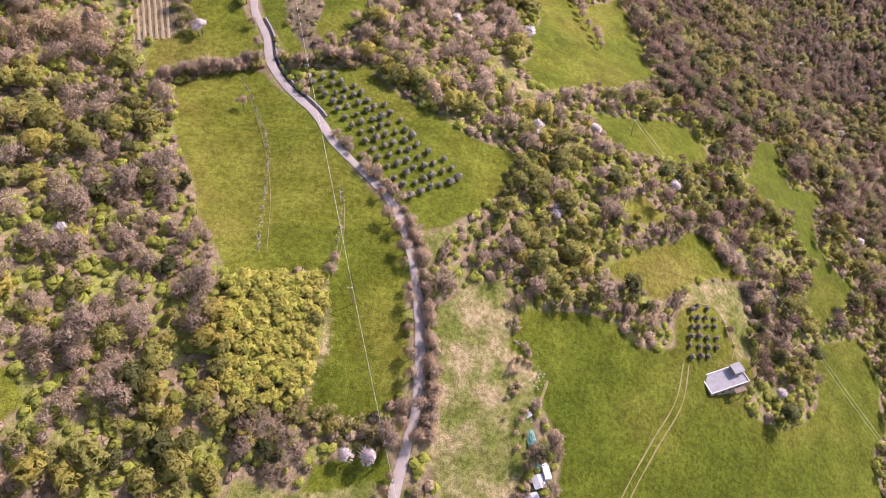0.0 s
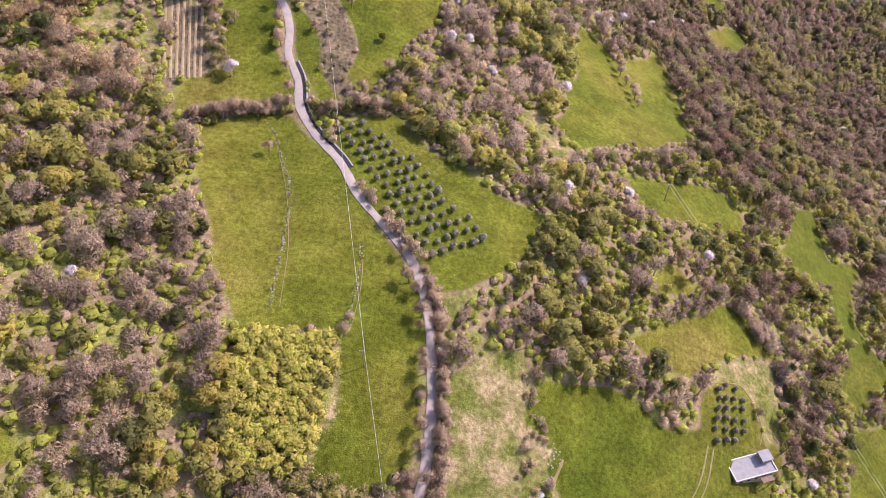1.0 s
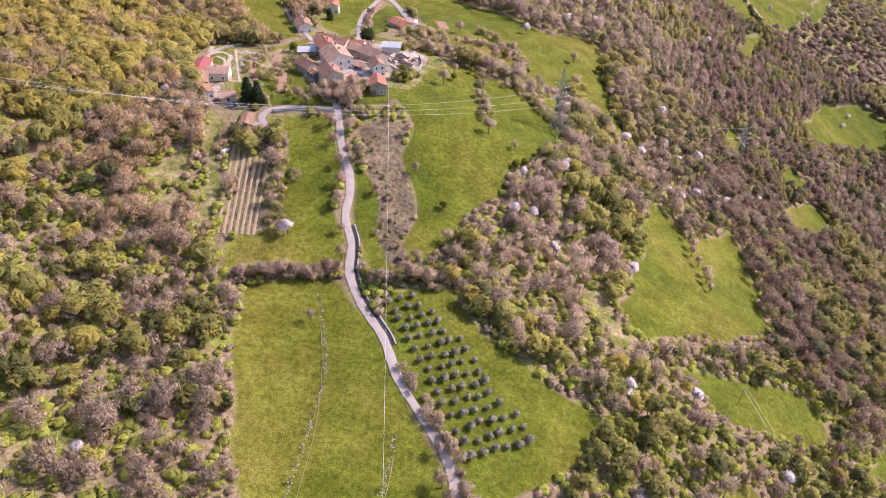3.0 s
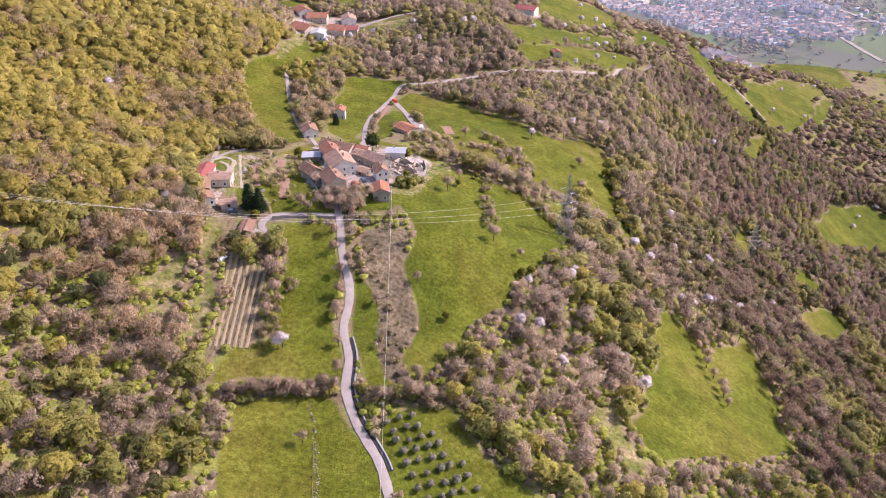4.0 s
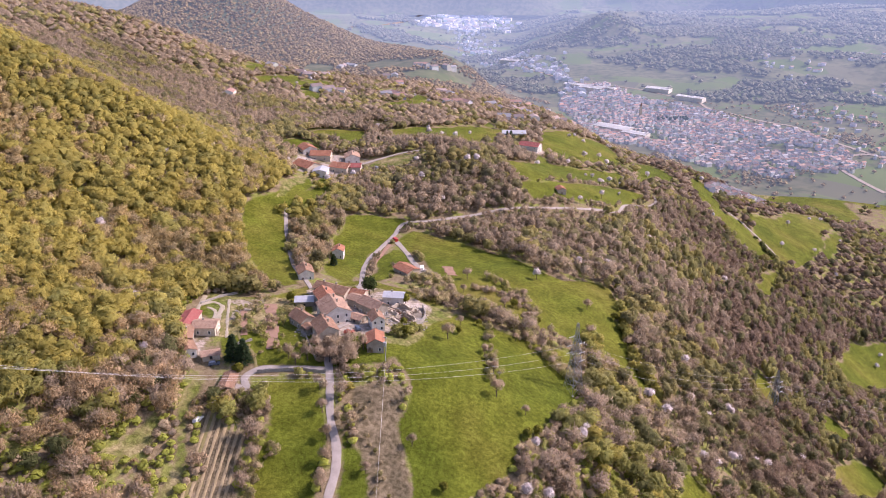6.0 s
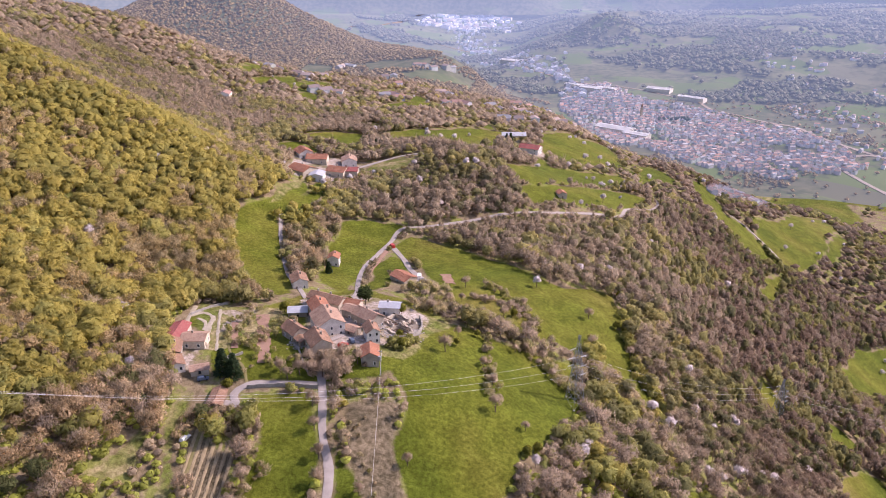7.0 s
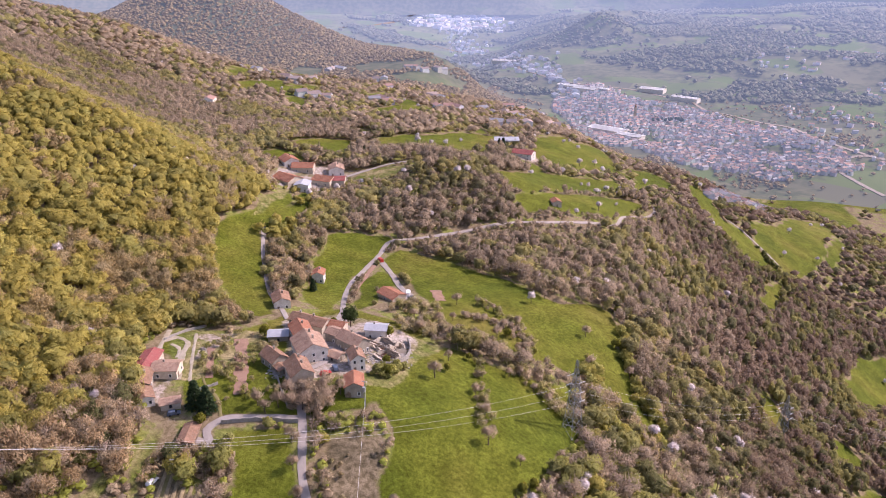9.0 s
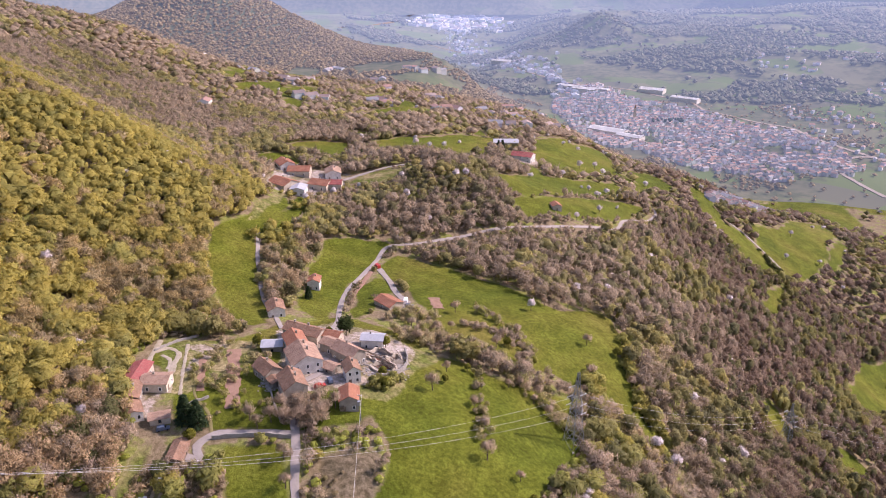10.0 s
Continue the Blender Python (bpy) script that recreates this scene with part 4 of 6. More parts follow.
def plant_woods():
    rng = np.random.default_rng(11)
    # near woods: small on the upper slopes, tall in the gullies
    x, y = scatter(-460, 400, -10, 700, 3.1, rng)
    lower, reach0 = np.clip((x - 5) / 45, 0, 1), np.hypot(x, y - 60)
    sunny = ((x < -125) & (y > 230)) | (x + 0.5 * y < -60) & (y > 330)
    k = rng.uniform(size=len(x)) < np.where(sunny, np.where(reach0 < 400, 0.8, 1.0), np.where(reach0 > 400, 0.95, np.where(reach0 > 215, 0.6, 0.38)))
    x, y, lower, sunny = x[k], y[k], lower[k], sunny[k]
    k = wooded(x, y, 0.8) & (inside(PLANTATION, x, y) < 0.5)
    x, y, lower, sunny = x[k], y[k], lower[k], sunny[k]
    reach = np.hypot(x, y - 60)
    sight = (x > -75 - 0.88 * np.maximum(y, 0)) & (x < 92 + 0.72 * np.maximum(y, 0)) & (y > 40)
    thin = np.where(sight, 1.0, 0.08)
    thin *= 0.72 + 0.28 * ((soft_noise(x, y, 19, 2) > 0.36) | sunny)
    k = rng.uniform(size=len(x)) < thin
    x, y, reach, lower, sunny = x[k], y[k], reach[k], lower[k], sunny[k]
    colour, twiggy, leafy = kinds(x, y, rng)
    N = len(x)
    big = rng.uniform(size=N) < 0.5 + 0.1 * lower
    radius = np.where(big, rng.uniform(2.6, 4.6, N), rng.uniform(1.4, 2.6, N)) * (1 - 0.14 * lower)
    radius = np.where(sunny, rng.uniform(1.7, 4.0, N), np.where(leafy, radius * 0.9, radius)) * (0.88 + 0.24 * soft_noise(x, y, 26, 41))
    radius = np.where(reach > 400, radius * 0.92, radius)
    tall = radius * np.where(sunny, rng.uniform(1.5, 1.8, N), rng.uniform(1.5, 2.1, N)) + np.where(sunny, rng.uniform(0.8, 2.4, N), rng.uniform(0.6, 2.2, N)) + 5.0 * lower * rng.uniform(0.1, 1.2, N)
    # the woods' lower edges are low: the meadows behind them stay open to view
    ex, ey = x - 1, y - np.clip(y - 230, 0, 105)
    run = tall / np.maximum(160 - height(x, y), 40)
    hides = np.max([cover(MEADOWS + DRY + YARDS, x + ex * run * q, y + ey * run * q, 3) for q in (0.35, 0.7, 1.05)], 0) > 0.4
    for q in (0.3, 0.65, 1.0):
        hides |= ~away_from_roads(x + ex * run * q, y + ey * run * q, 1.5)
    low = hides & (rng.uniform(size=N) < np.where(y > 190, 0.96, 0.75))
    tall = np.where(low, np.minimum(tall * 0.42, 3.6), tall)
    radius = np.where(low, np.minimum(radius, 2.2), radius)
    edge = cover(MEADOWS + DRY + YARDS, x, y, 7) > 0.4
    radius = np.where(edge, radius * 0.78, radius)
    radius = np.minimum(radius, tall * 0.7)
    px, py = scatter(-58, -30, 80, 120, 2.0, rng)
    k = inside(PLANTATION, px, py) > -0.5
    px, py = px[k], py[k]
    pr = rng.uniform(1.4, 2.4, len(px))
    wood("plantation", "dense young plantation in bright yellow-green leaf", px, py, pr, pr * 1.5 + 1.2, blend((0.52, 0.53, 0.12), (0.56, 0.51, 0.14), rng.uniform(size=len(px))), np.full(len(px), 0.04), 110, 0.26, rng, boughs=5)
    for name, label, lo, hi, n, size, boughs in (("woodland_near", "bare mauve and young green trees of the near woods", 0, 215, 130, 0.22, 6),
                                                 ("woodland_middle", "spring woods on the hillside, half in young leaf", 215, 400, 34, 0.3, 4),
                                                 ("woodland_beyond", "budding woods beyond the village", 400, 900, 16, 0.6, 1)):
        for side, pick in (("hill", x < -40), ("valley", x >= -40)):
            k = (reach >= lo) & (reach < hi) & pick
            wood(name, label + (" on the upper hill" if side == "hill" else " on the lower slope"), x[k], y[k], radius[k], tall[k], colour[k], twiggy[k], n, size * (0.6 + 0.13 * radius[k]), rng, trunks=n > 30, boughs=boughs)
    # bushes and brambles between the trees
    x, y = scatter(-160, 180, 30, 330, 2.8, rng)
    k = wooded(x, y, 0.4) & (x > -75 - 0.88 * y) & (x < 95 + 0.72 * y) & (rng.uniform(size=len(x)) < 0.97)
    x, y = x[k], y[k]
    N = len(x)
    green = blend(OLIVE, YOUNG, rng.uniform(size=N)) * np.array([1.2, 1.32, 0.9])
    colour = np.where((rng.uniform(size=N) < 0.45 + 0.5 * soft_noise(x, y, 35, 12))[:, None], green, blend(TAN, BROWN, rng.uniform(size=N)))
    radius = rng.uniform(0.9, 2.2, N)
    wood("undergrowth", "green brambles and low bushes under the trees", x, y, radius * 0.9, radius * 1.1, colour, np.full(N, 0.25), 10, 0.3, rng, trunks=False, category="bushes", boughs=1)
    # far woods
    x, y = scatter(-1100, 900, 300, 1880, 6.8, rng)
    k = wooded(x, y, 3) & (inside(TOWN, x, y) < 0) & (np.abs(x + 0.15 * y) < 160 + 0.72 * y) & ((y > 690) | (x < -455) | (x > 395))
    plain = height(x, y) < -158
    k &= rng.uniform(size=len(x)) < np.where(plain, 0.05 + 0.35 * (soft_noise(x, y, 90, 4) > 0.72), 0.92)
    x, y = x[k], y[k]
    colour, twiggy, leafy = kinds(x, y, rng)
    radius = rng.uniform(2.6, 4.8, len(x))
    tall = radius * rng.uniform(1.3, 2.0, len(x))
    far = y >= 1120
    radius, tall = np.where(far, radius * 0.95, radius), np.where(far, radius * 1.15, tall)
    colour = np.where(far[:, None], 0.85 * np.array((0.3, 0.215, 0.085)) * rng.uniform(0.85, 1.15, (len(x), 1)) + 0.06 * colour, colour)
    for k, mat, tone in ((y < 1120, None, 1.0), (far, FAR_LEAVES, 0.8)):
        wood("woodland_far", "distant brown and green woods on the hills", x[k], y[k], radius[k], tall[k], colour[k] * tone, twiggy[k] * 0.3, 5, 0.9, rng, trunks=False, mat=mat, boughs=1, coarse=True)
    # white blossom scattered through the woods and the shelf of fields
    x, y = rng.uniform(-480, 330, 260), rng.uniform(400, 1100, 260)
    k = (np.abs(x + 0.15 * y) < 60 + 0.62 * y) & (soft_noise(x, y, 70, 21) > 0.42)
    x, y = x[k], y[k]
    r = rng.uniform(1.1, 2.3, len(x))
    wood("far_blossom", "white blossoming trees dotted through the far woods", x, y, r, r * 2.3, np.tile(np.array(WHITE_BLOOM) * 0.9, (len(x), 1)), np.full(len(x), 0.25), 40, 0.5, rng, trunks=True, category="trees", boughs=4)
    # groves and tree lines out on the plain and the low hills behind it
    x, y = rng.uniform(-1300, 2200, 44000), rng.uniform(1880, 4300, 44000)
    h = height(x, y)
    woods = soft_noise(x * 0.8, y, 190, 17) + 0.35 * (soft_noise(x, y, 62, 3) - 0.5) + np.where(h > -158, 0.1, -0.14) + 0.6 * np.exp(-(((x - 40) / 110) ** 2) - ((y - 2960) / 110) ** 2)
    k = (rng.uniform(size=len(x)) < np.where(woods > 0.55, 0.95, 0.015)) & (np.abs(x + 0.15 * y) < 100 + 0.62 * y)
    x, y = x[k], y[k]
    radius = rng.uniform(5.5, 9.5, len(x)) * (1 + 0.3 * (y > 3000))
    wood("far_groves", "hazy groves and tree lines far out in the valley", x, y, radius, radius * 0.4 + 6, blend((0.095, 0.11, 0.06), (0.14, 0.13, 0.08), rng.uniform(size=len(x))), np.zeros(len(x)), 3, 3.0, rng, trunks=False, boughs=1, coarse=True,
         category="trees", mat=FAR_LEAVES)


plant_woods()

# ---- single trees ----
def part(name, bm, mat, parent, label=""):
    me = bpy.data.meshes.new(name)
    bm.to_mesh(me)
    bm.free()
    me.materials.append(mat)
    ob = new(name, me)
    ob.parent = parent
    return tagged(ob, label) if label else ob


def tube(bm, a, b, ra, rb, sides=6):
    """A tapered round limb from a to b."""
    a, b = Vector(a), Vector(b)
    q = (b - a).to_track_quat("Z", "Y").to_matrix()
    rings = []
    for p, r in ((a, ra), (b, rb)):
        rings.append([bm.verts.new(p + q @ Vector((r * math.cos(2 * math.pi * k / sides), r * math.sin(2 * math.pi * k / sides), 0))) for k in range(sides)])
    for k in range(sides):
        j = (k + 1) % sides
        bm.faces.new((rings[0][k], rings[0][j], rings[1][j], rings[1][k]))
    bm.faces.new(rings[1])
    bm.faces.new(rings[0][::-1])


def box(bm, x0, x1, y0, y1, z0, z1):
    v = [bm.verts.new((x, y, z)) for z in (z0, z1) for x, y in ((x0, y0), (x1, y0), (x1, y1), (x0, y1))]
    for f in ((3, 2, 1, 0), (4, 5, 6, 7), (0, 1, 5, 4), (1, 2, 6, 5), (2, 3, 7, 6), (3, 0, 4, 7)):
        bm.faces.new([v[k] for k in f])


def tree(name, label, category, radius, tall, colour, twiggy, n, size, seed, group=""):
    """A tree: a tapered trunk with limbs, and a crown of many clumps and twigs."""
    rng = np.random.default_rng(seed)
    top = tagged(new(name), label, category, group)
    bm = bmesh.new()
    tube(bm, (0, 0, -0.4), (0.04 * tall, 0, tall * 0.4), 0.025 * tall + 0.05, 0.017 * tall + 0.03)
    tube(bm, (0.04 * tall, 0, tall * 0.4), (0.02 * tall, 0.03 * tall, tall * 0.75), 0.017 * tall + 0.03, 0.02)
    for k in range(6):
        a = k * 1.047 + rng.uniform(-0.3, 0.3)
        z = tall * rng.uniform(0.28, 0.5)
        tube(bm, (0.03 * tall, 0, z), (radius * 0.75 * math.cos(a), radius * 0.75 * math.sin(a), z + tall * rng.uniform(0.16, 0.34)), 0.01 * tall + 0.02, 0.015, 4)
    part("trunk", bm, BARK, top)
    tri, nrm = crowns(np.zeros((1, 3)), np.array([radius]), np.array([tall]), n, size, np.array([twiggy]), rng, 9, twiggy < 0.5)
    n = tri.shape[1]
    col = np.array(colour)[None, :] * rng.uniform(0.8, 1.2, (n, 1))
    dense = np.where(np.arange(n) < 180 * (twiggy < 0.5), 0.5 if twiggy == 0.3 else 0.62, 1.0)
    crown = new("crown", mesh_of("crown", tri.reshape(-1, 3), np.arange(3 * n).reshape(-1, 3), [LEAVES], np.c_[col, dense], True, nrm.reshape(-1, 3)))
    crown.parent = top
    return top


def fir(name, label, radius, tall, seed):
    rng = np.random.default_rng(seed)
    top = tagged(new(name), label, "tree")
    bm = bmesh.new()
    tube(bm, (0, 0, -0.4), (0, 0, tall * 0.95), 0.03 * tall, 0.03)
    part("trunk", bm, BARK, top)
    n = 900
    h = rng.uniform(0.05, 1, n) ** 1.0
    a = rng.uniform(0, 6.283, n)
    reach = radius * (1 - h) ** 0.8 * rng.uniform(0.55, 1.08, n) * (1 + 0.15 * np.sin(h * 55))
    c = np.c_[np.cos(a) * reach, np.sin(a) * reach, h * tall]
    d = unit(np.c_[np.cos(a), np.sin(a), -0.35 + 0 * a])
    side = unit(np.c_[-np.sin(a), np.cos(a), rng.normal(0, 0.3, n)])
    s = rng.uniform(0.25, 0.6, (n, 1)) * (radius / 3)
    tri = np.stack([c - side * s, c + side * s, c + d * s * 2.2 + [0, 0, 0.1]], 1)
    crown = new("crown", mesh_of("crown", tri.reshape(-1, 3), np.arange(3 * n).reshape(-1, 3), [LEAVES], np.array(FIR)[None, :] * rng.uniform(0.9, 2.2, (n, 1))))
    crown.parent = top
    return top


def stand(ob, x, y, turn=0.0, scale=1.0, sink=0.1):
    """Sets a thing on the ground."""
    ob.matrix_basis = pose(x, y, ground_z(x, y) - sink, 0, 0, turn) @ Matrix.Scale(scale, 4)
    return ob


def grove(prototypes, places, rng, low=0.8, high=1.2):
    """Sets the prototypes at the first places and copies at the rest."""
    for i, (x, y) in enumerate(places):
        s, turn = rng.uniform(low, high), rng.uniform(0, 360)
        p = prototypes[i % len(prototypes)]
        if i < len(prototypes):
            stand(p, x, y, turn, s)
        else:
            c = copy_thing(p, Matrix.Identity(4))
            stand(c, x, y, turn, s)


rng = np.random.default_rng(5)
# olive orchards
olives = [tree("olive_tree", "small grey-green olive tree in a mown orchard row", "tree", 1.5, 2.9, (0.36, 0.35, 0.27), 0.25, 300, 0.2, 20 + k, "olive trees of the long orchard") for k in range(4)]
along, across = np.array((34.0, -50.0)) / 60.5, np.array((50.0, 34.0)) / 60.5
spots = []
for i in range(15):
    wide = 3 + (i > 1) + (i > 4) + (i > 11)
    for j in range(wide):
        p = np.array((-42.5, 196.0)) + along * (4.15 * i) + across * (3.7 * j + 0.5 * (i % 2)) + rng.normal(0, 0.35, 2)
        spots.append(tuple(p))
grove(olives, spots, rng, 0.58, 0.84)
olives = [tree("olive_tree", "young olive tree in the small orchard above the barn", "tree", 1.4, 2.7, (0.3, 0.28, 0.22), 0.25, 280, 0.2, 30 + k, "olive trees above the barn") for k in range(2)]
grove(olives, [(82.5 + 3.3 * j + 0.5 * i + rng.normal(0, 0.3), 119.5 + 3.4 * i + 0.7 * j + rng.normal(0, 0.3)) for i in range(6) for j in range(4) if (i, j) not in ((5, 3), (0, 3))], rng, 0.58, 0.84)
# blossom
bloom = [tree("blossom_tree", "wild cherry tree in full white blossom", "tree", 2.2, 6.8, (0.86, 0.79, 0.79), 0.5, 900, 0.27, 40 + k, "white blossoming trees") for k in range(4)]
grove(bloom, BLOSSOM, rng, 0.72, 1.2)
# bare trees along the lane, the hedges and in the meadows
bare = [tree("bare_tree", "bare spring tree with fine mauve twigs", "tree", 2.4, 6.8, (0.56, 0.44, 0.33), 0.95, 520, 0.22, 50 + k, "bare trees by the lane and hedges") for k in range(4)]
spots = []
for x, y in ROAD_LINES["lane"][22:66:3]:
    spots.append((x - 2.4 + rng.normal(0, 0.4), y + rng.normal(0, 1)))
for x, y in ROAD_LINES["lane"][30:62:3]:
    spots.append((x + 2.9 + rng.normal(0, 0.5), y + rng.normal(0, 1)))
for x, y in ROAD_LINES["lane"][104:136:5]:
    spots.append((x - 3.0 + rng.normal(0, 0.6), y + rng.normal(0, 1)))
for a, b in (((-90, 193), (-62, 204)), ((-50, 203), (-24, 211)), ((-98, 278), (-84, 281))):
    for u in np.linspace(0, 1, 10 if a[0] > -95 else 5):
        spots.append((a[0] + (b[0] - a[0]) * u + rng.normal(0, 0.5), a[1] + (b[1] - a[1]) * u + rng.normal(0, 0.7)))
for u in np.linspace(0, 1, 8):
    spots.append((66 + 7 * u + rng.normal(0, 1), 312 - 40 * u))
spots += [(-45, 334), (-47, 318), (-32, 318), (-27, 307), (-24, 293), (-13, 291), (-22, 340), (-32, 349), (-16, 357), (8, 400), (10, 376), (27, 434), (28, 385), (32, 382), (-52, 393), (-13, 427),
          (-35, 394), (-23, 386), (-30, 367), (-18, 344), (-11, 343), (-40, 352), (-36, 358), (-28, 376), (-12, 338), (-6, 335), (-30, 229), (-58, 242), (-47, 257), (-38, 216), (-24, 227),
          (-64, 183), (-30, 122), (-31, 118), (-60, 352), (-62, 360), (-55, 365), (-50, 372), (-66, 366), (-84, 287), (-80, 291), (-77, 286), (-90, 286), (-82, 283), (-74, 292)]
grove(bare, spots, rng, 0.6, 1.05)
leafy = [tree("young_leaf_tree", "small tree in fresh yellow-green leaf", "tree", 2.0, 4.6, (0.2, 0.2, 0.03), 0.1, 320, 0.34, 60 + k, "trees in young leaf") for k in range(3)]
grove(leafy, [(-34, 245), (-11, 280), (-8, 284), (-20, 352), (-14, 366), (22, 402), (-70, 340), (-65, 318), (-62, 310), (-38, 340), (-44, 326), (-112, 268), (-95, 346), (-118, 330), (-26, 372), (24, 440), (29, 410)], rng, 0.6, 1.1)
firs = [fir("fir_tree", "dark evergreen fir beside the farm drive", 2.6, 9.0, 3), tree("evergreen_tree", "broad round dark green tree in the village", "tree", 3.4, 8.5, (0.055, 0.08, 0.022), 0.03, 800, 0.34, 4)]
for ob, (x, y, s) in zip(firs, ((-117, 275, 1.15), (-88, 346, 1.0))):
    stand(ob, x, y, 0, s)
for x, y, s in ((-112.5, 274, 1.1), (-119, 386, 0.7), (-68, 728, 1.1), (-72, 732, 0.9), (-153, 585, 0.8), (-150, 590, 0.7)):
    stand(copy_thing(firs[0], Matrix.Identity(4)), x, y, 40 * s, s)

# ---- houses ----
def house(name, label, x, y, turn, w, d, h, rise, wall, roof, windows=2, chimneys=1, flat=False, shed=False, base=None):
    """A house with its ridge along its own y: walls with gables, a thick overhanging roof, windows with frames, a door and chimneys."""
    top = tagged(new(name), label, "house" if not shed else "shed")
    z = min(ground_z(x + 0.35 * w * sx, y + 0.35 * d * sy) for sx in (-1, 0, 1) for sy in (-1, 0, 1)) if base is None else base
    top.matrix_basis = pose(x, y, z, 0, 0, turn)
    bm = bmesh.new()
    a, b = w / 2, d / 2
    ring = [(-a, 0), (a, 0), (a, h), (0, h + rise), (-a, h)] if not flat else [(-a, 0), (a, 0), (a, h), (-a, h)]
    front = [bm.verts.new((px, -b, pz - (3.0 if pz == 0 else 0))) for px, pz in ring]
    back = [bm.verts.new((px, b, pz - (3.0 if pz == 0 else 0))) for px, pz in ring]
    bm.faces.new(front)
    bm.faces.new(back[::-1])
    for k in range(len(ring)):
        j = (k + 1) % len(ring)
        bm.faces.new((front[j], front[k], back[k], back[j]))
    part("wall", bm, wall, top)
    bm = bmesh.new()
    o, th = 0.45, 0.16
    if flat:
        box(bm, -a - 0.1, a + 0.1, -b - 0.1, b + 0.1, h + 0.003, h + 0.25)
    else:
        k = rise / a
        low = h - o * k
        for s in (-1, 1):
            q = [(0, h + rise + 0.03), (s * (a + o), low + 0.03), (s * (a + o), low + th + 0.03), (0, h + rise + th + 0.03)]
            f = [bm.verts.new((px, -b - o, pz)) for px, pz in q]
            g = [bm.verts.new((px, b + o, pz)) for px, pz in q]
            for face in (f, g[::-1], (f[1], f[0], g[0], g[1]), (f[2], f[1], g[1], g[2]), (f[3], f[2], g[2], g[3])):
                bm.faces.new(face)
        bmesh.ops.recalc_face_normals(bm, faces=bm.faces)
    roof_ob = part("roof", bm, roof, top)
    for c in range(chimneys):
        bm = bmesh.new()
        cy = (c - (chimneys - 1) / 2) * d * 0.4 + d * 0.12
        box(bm, a * 0.25 - 0.3, a * 0.25 + 0.3, cy - 0.3, cy + 0.3, h + rise * 0.5, h + rise + 0.7)
        box(bm, a * 0.25 - 0.4, a * 0.25 + 0.4, cy - 0.4, cy + 0.4, h + rise + 0.7, h + rise + 0.82)
        ch = part("chimney", bm, PLASTER[2], roof_ob)
    floors = max(1, int(h / 2.6))
    for f in range(floors):
        zc = 1.5 + 2.7 * f
        for s in range(windows):
            u = (s + 0.5) / windows - 0.5
            for px, py, horizontal in ((u * w, -b, True), (u * w, b, True), (a, u * d, False), (-a, u * d, False)):
                if f == 0 and s == 0 and horizontal and py < 0:
                    bm = bmesh.new()
                    box(bm, px - 0.5, px + 0.5, py - 0.06, py + 0.02, 0, 2.05)
                    part("door", bm, TIMBER, top, "brown wooden house door")
                    continue
                bm = bmesh.new()
                fr = bmesh.new()
                if horizontal:
                    box(bm, px - 0.4, px + 0.4, py - 0.05, py + 0.05, zc - 0.6, zc + 0.6)
                    for e in (-1, 1):
                        box(fr, px + e * 0.46 - 0.07, px + e * 0.46 + 0.07, py - 0.08, py + 0.08, zc - 0.7, zc + 0.7)
                        box(fr, px - 0.39, px + 0.39, py - 0.08, py + 0.08, zc + e * 0.65 - 0.05, zc + e * 0.65 + 0.05)
                else:
                    box(bm, px - 0.05, px + 0.05, py - 0.4, py + 0.4, zc - 0.6, zc + 0.6)
                    for e in (-1, 1):
                        box(fr, px - 0.08, px + 0.08, py + e * 0.46 - 0.07, py + e * 0.46 + 0.07, zc - 0.7, zc + 0.7)
                        box(fr, px - 0.08, px + 0.08, py - 0.39, py + 0.39, zc + e * 0.65 - 0.05, zc + e * 0.65 + 0.05)
                win = part("window", fr, WHITE if not shed else TIMBER, top, "pale painted window frame")
                part("pane", bm, GLASS, win)
    return top


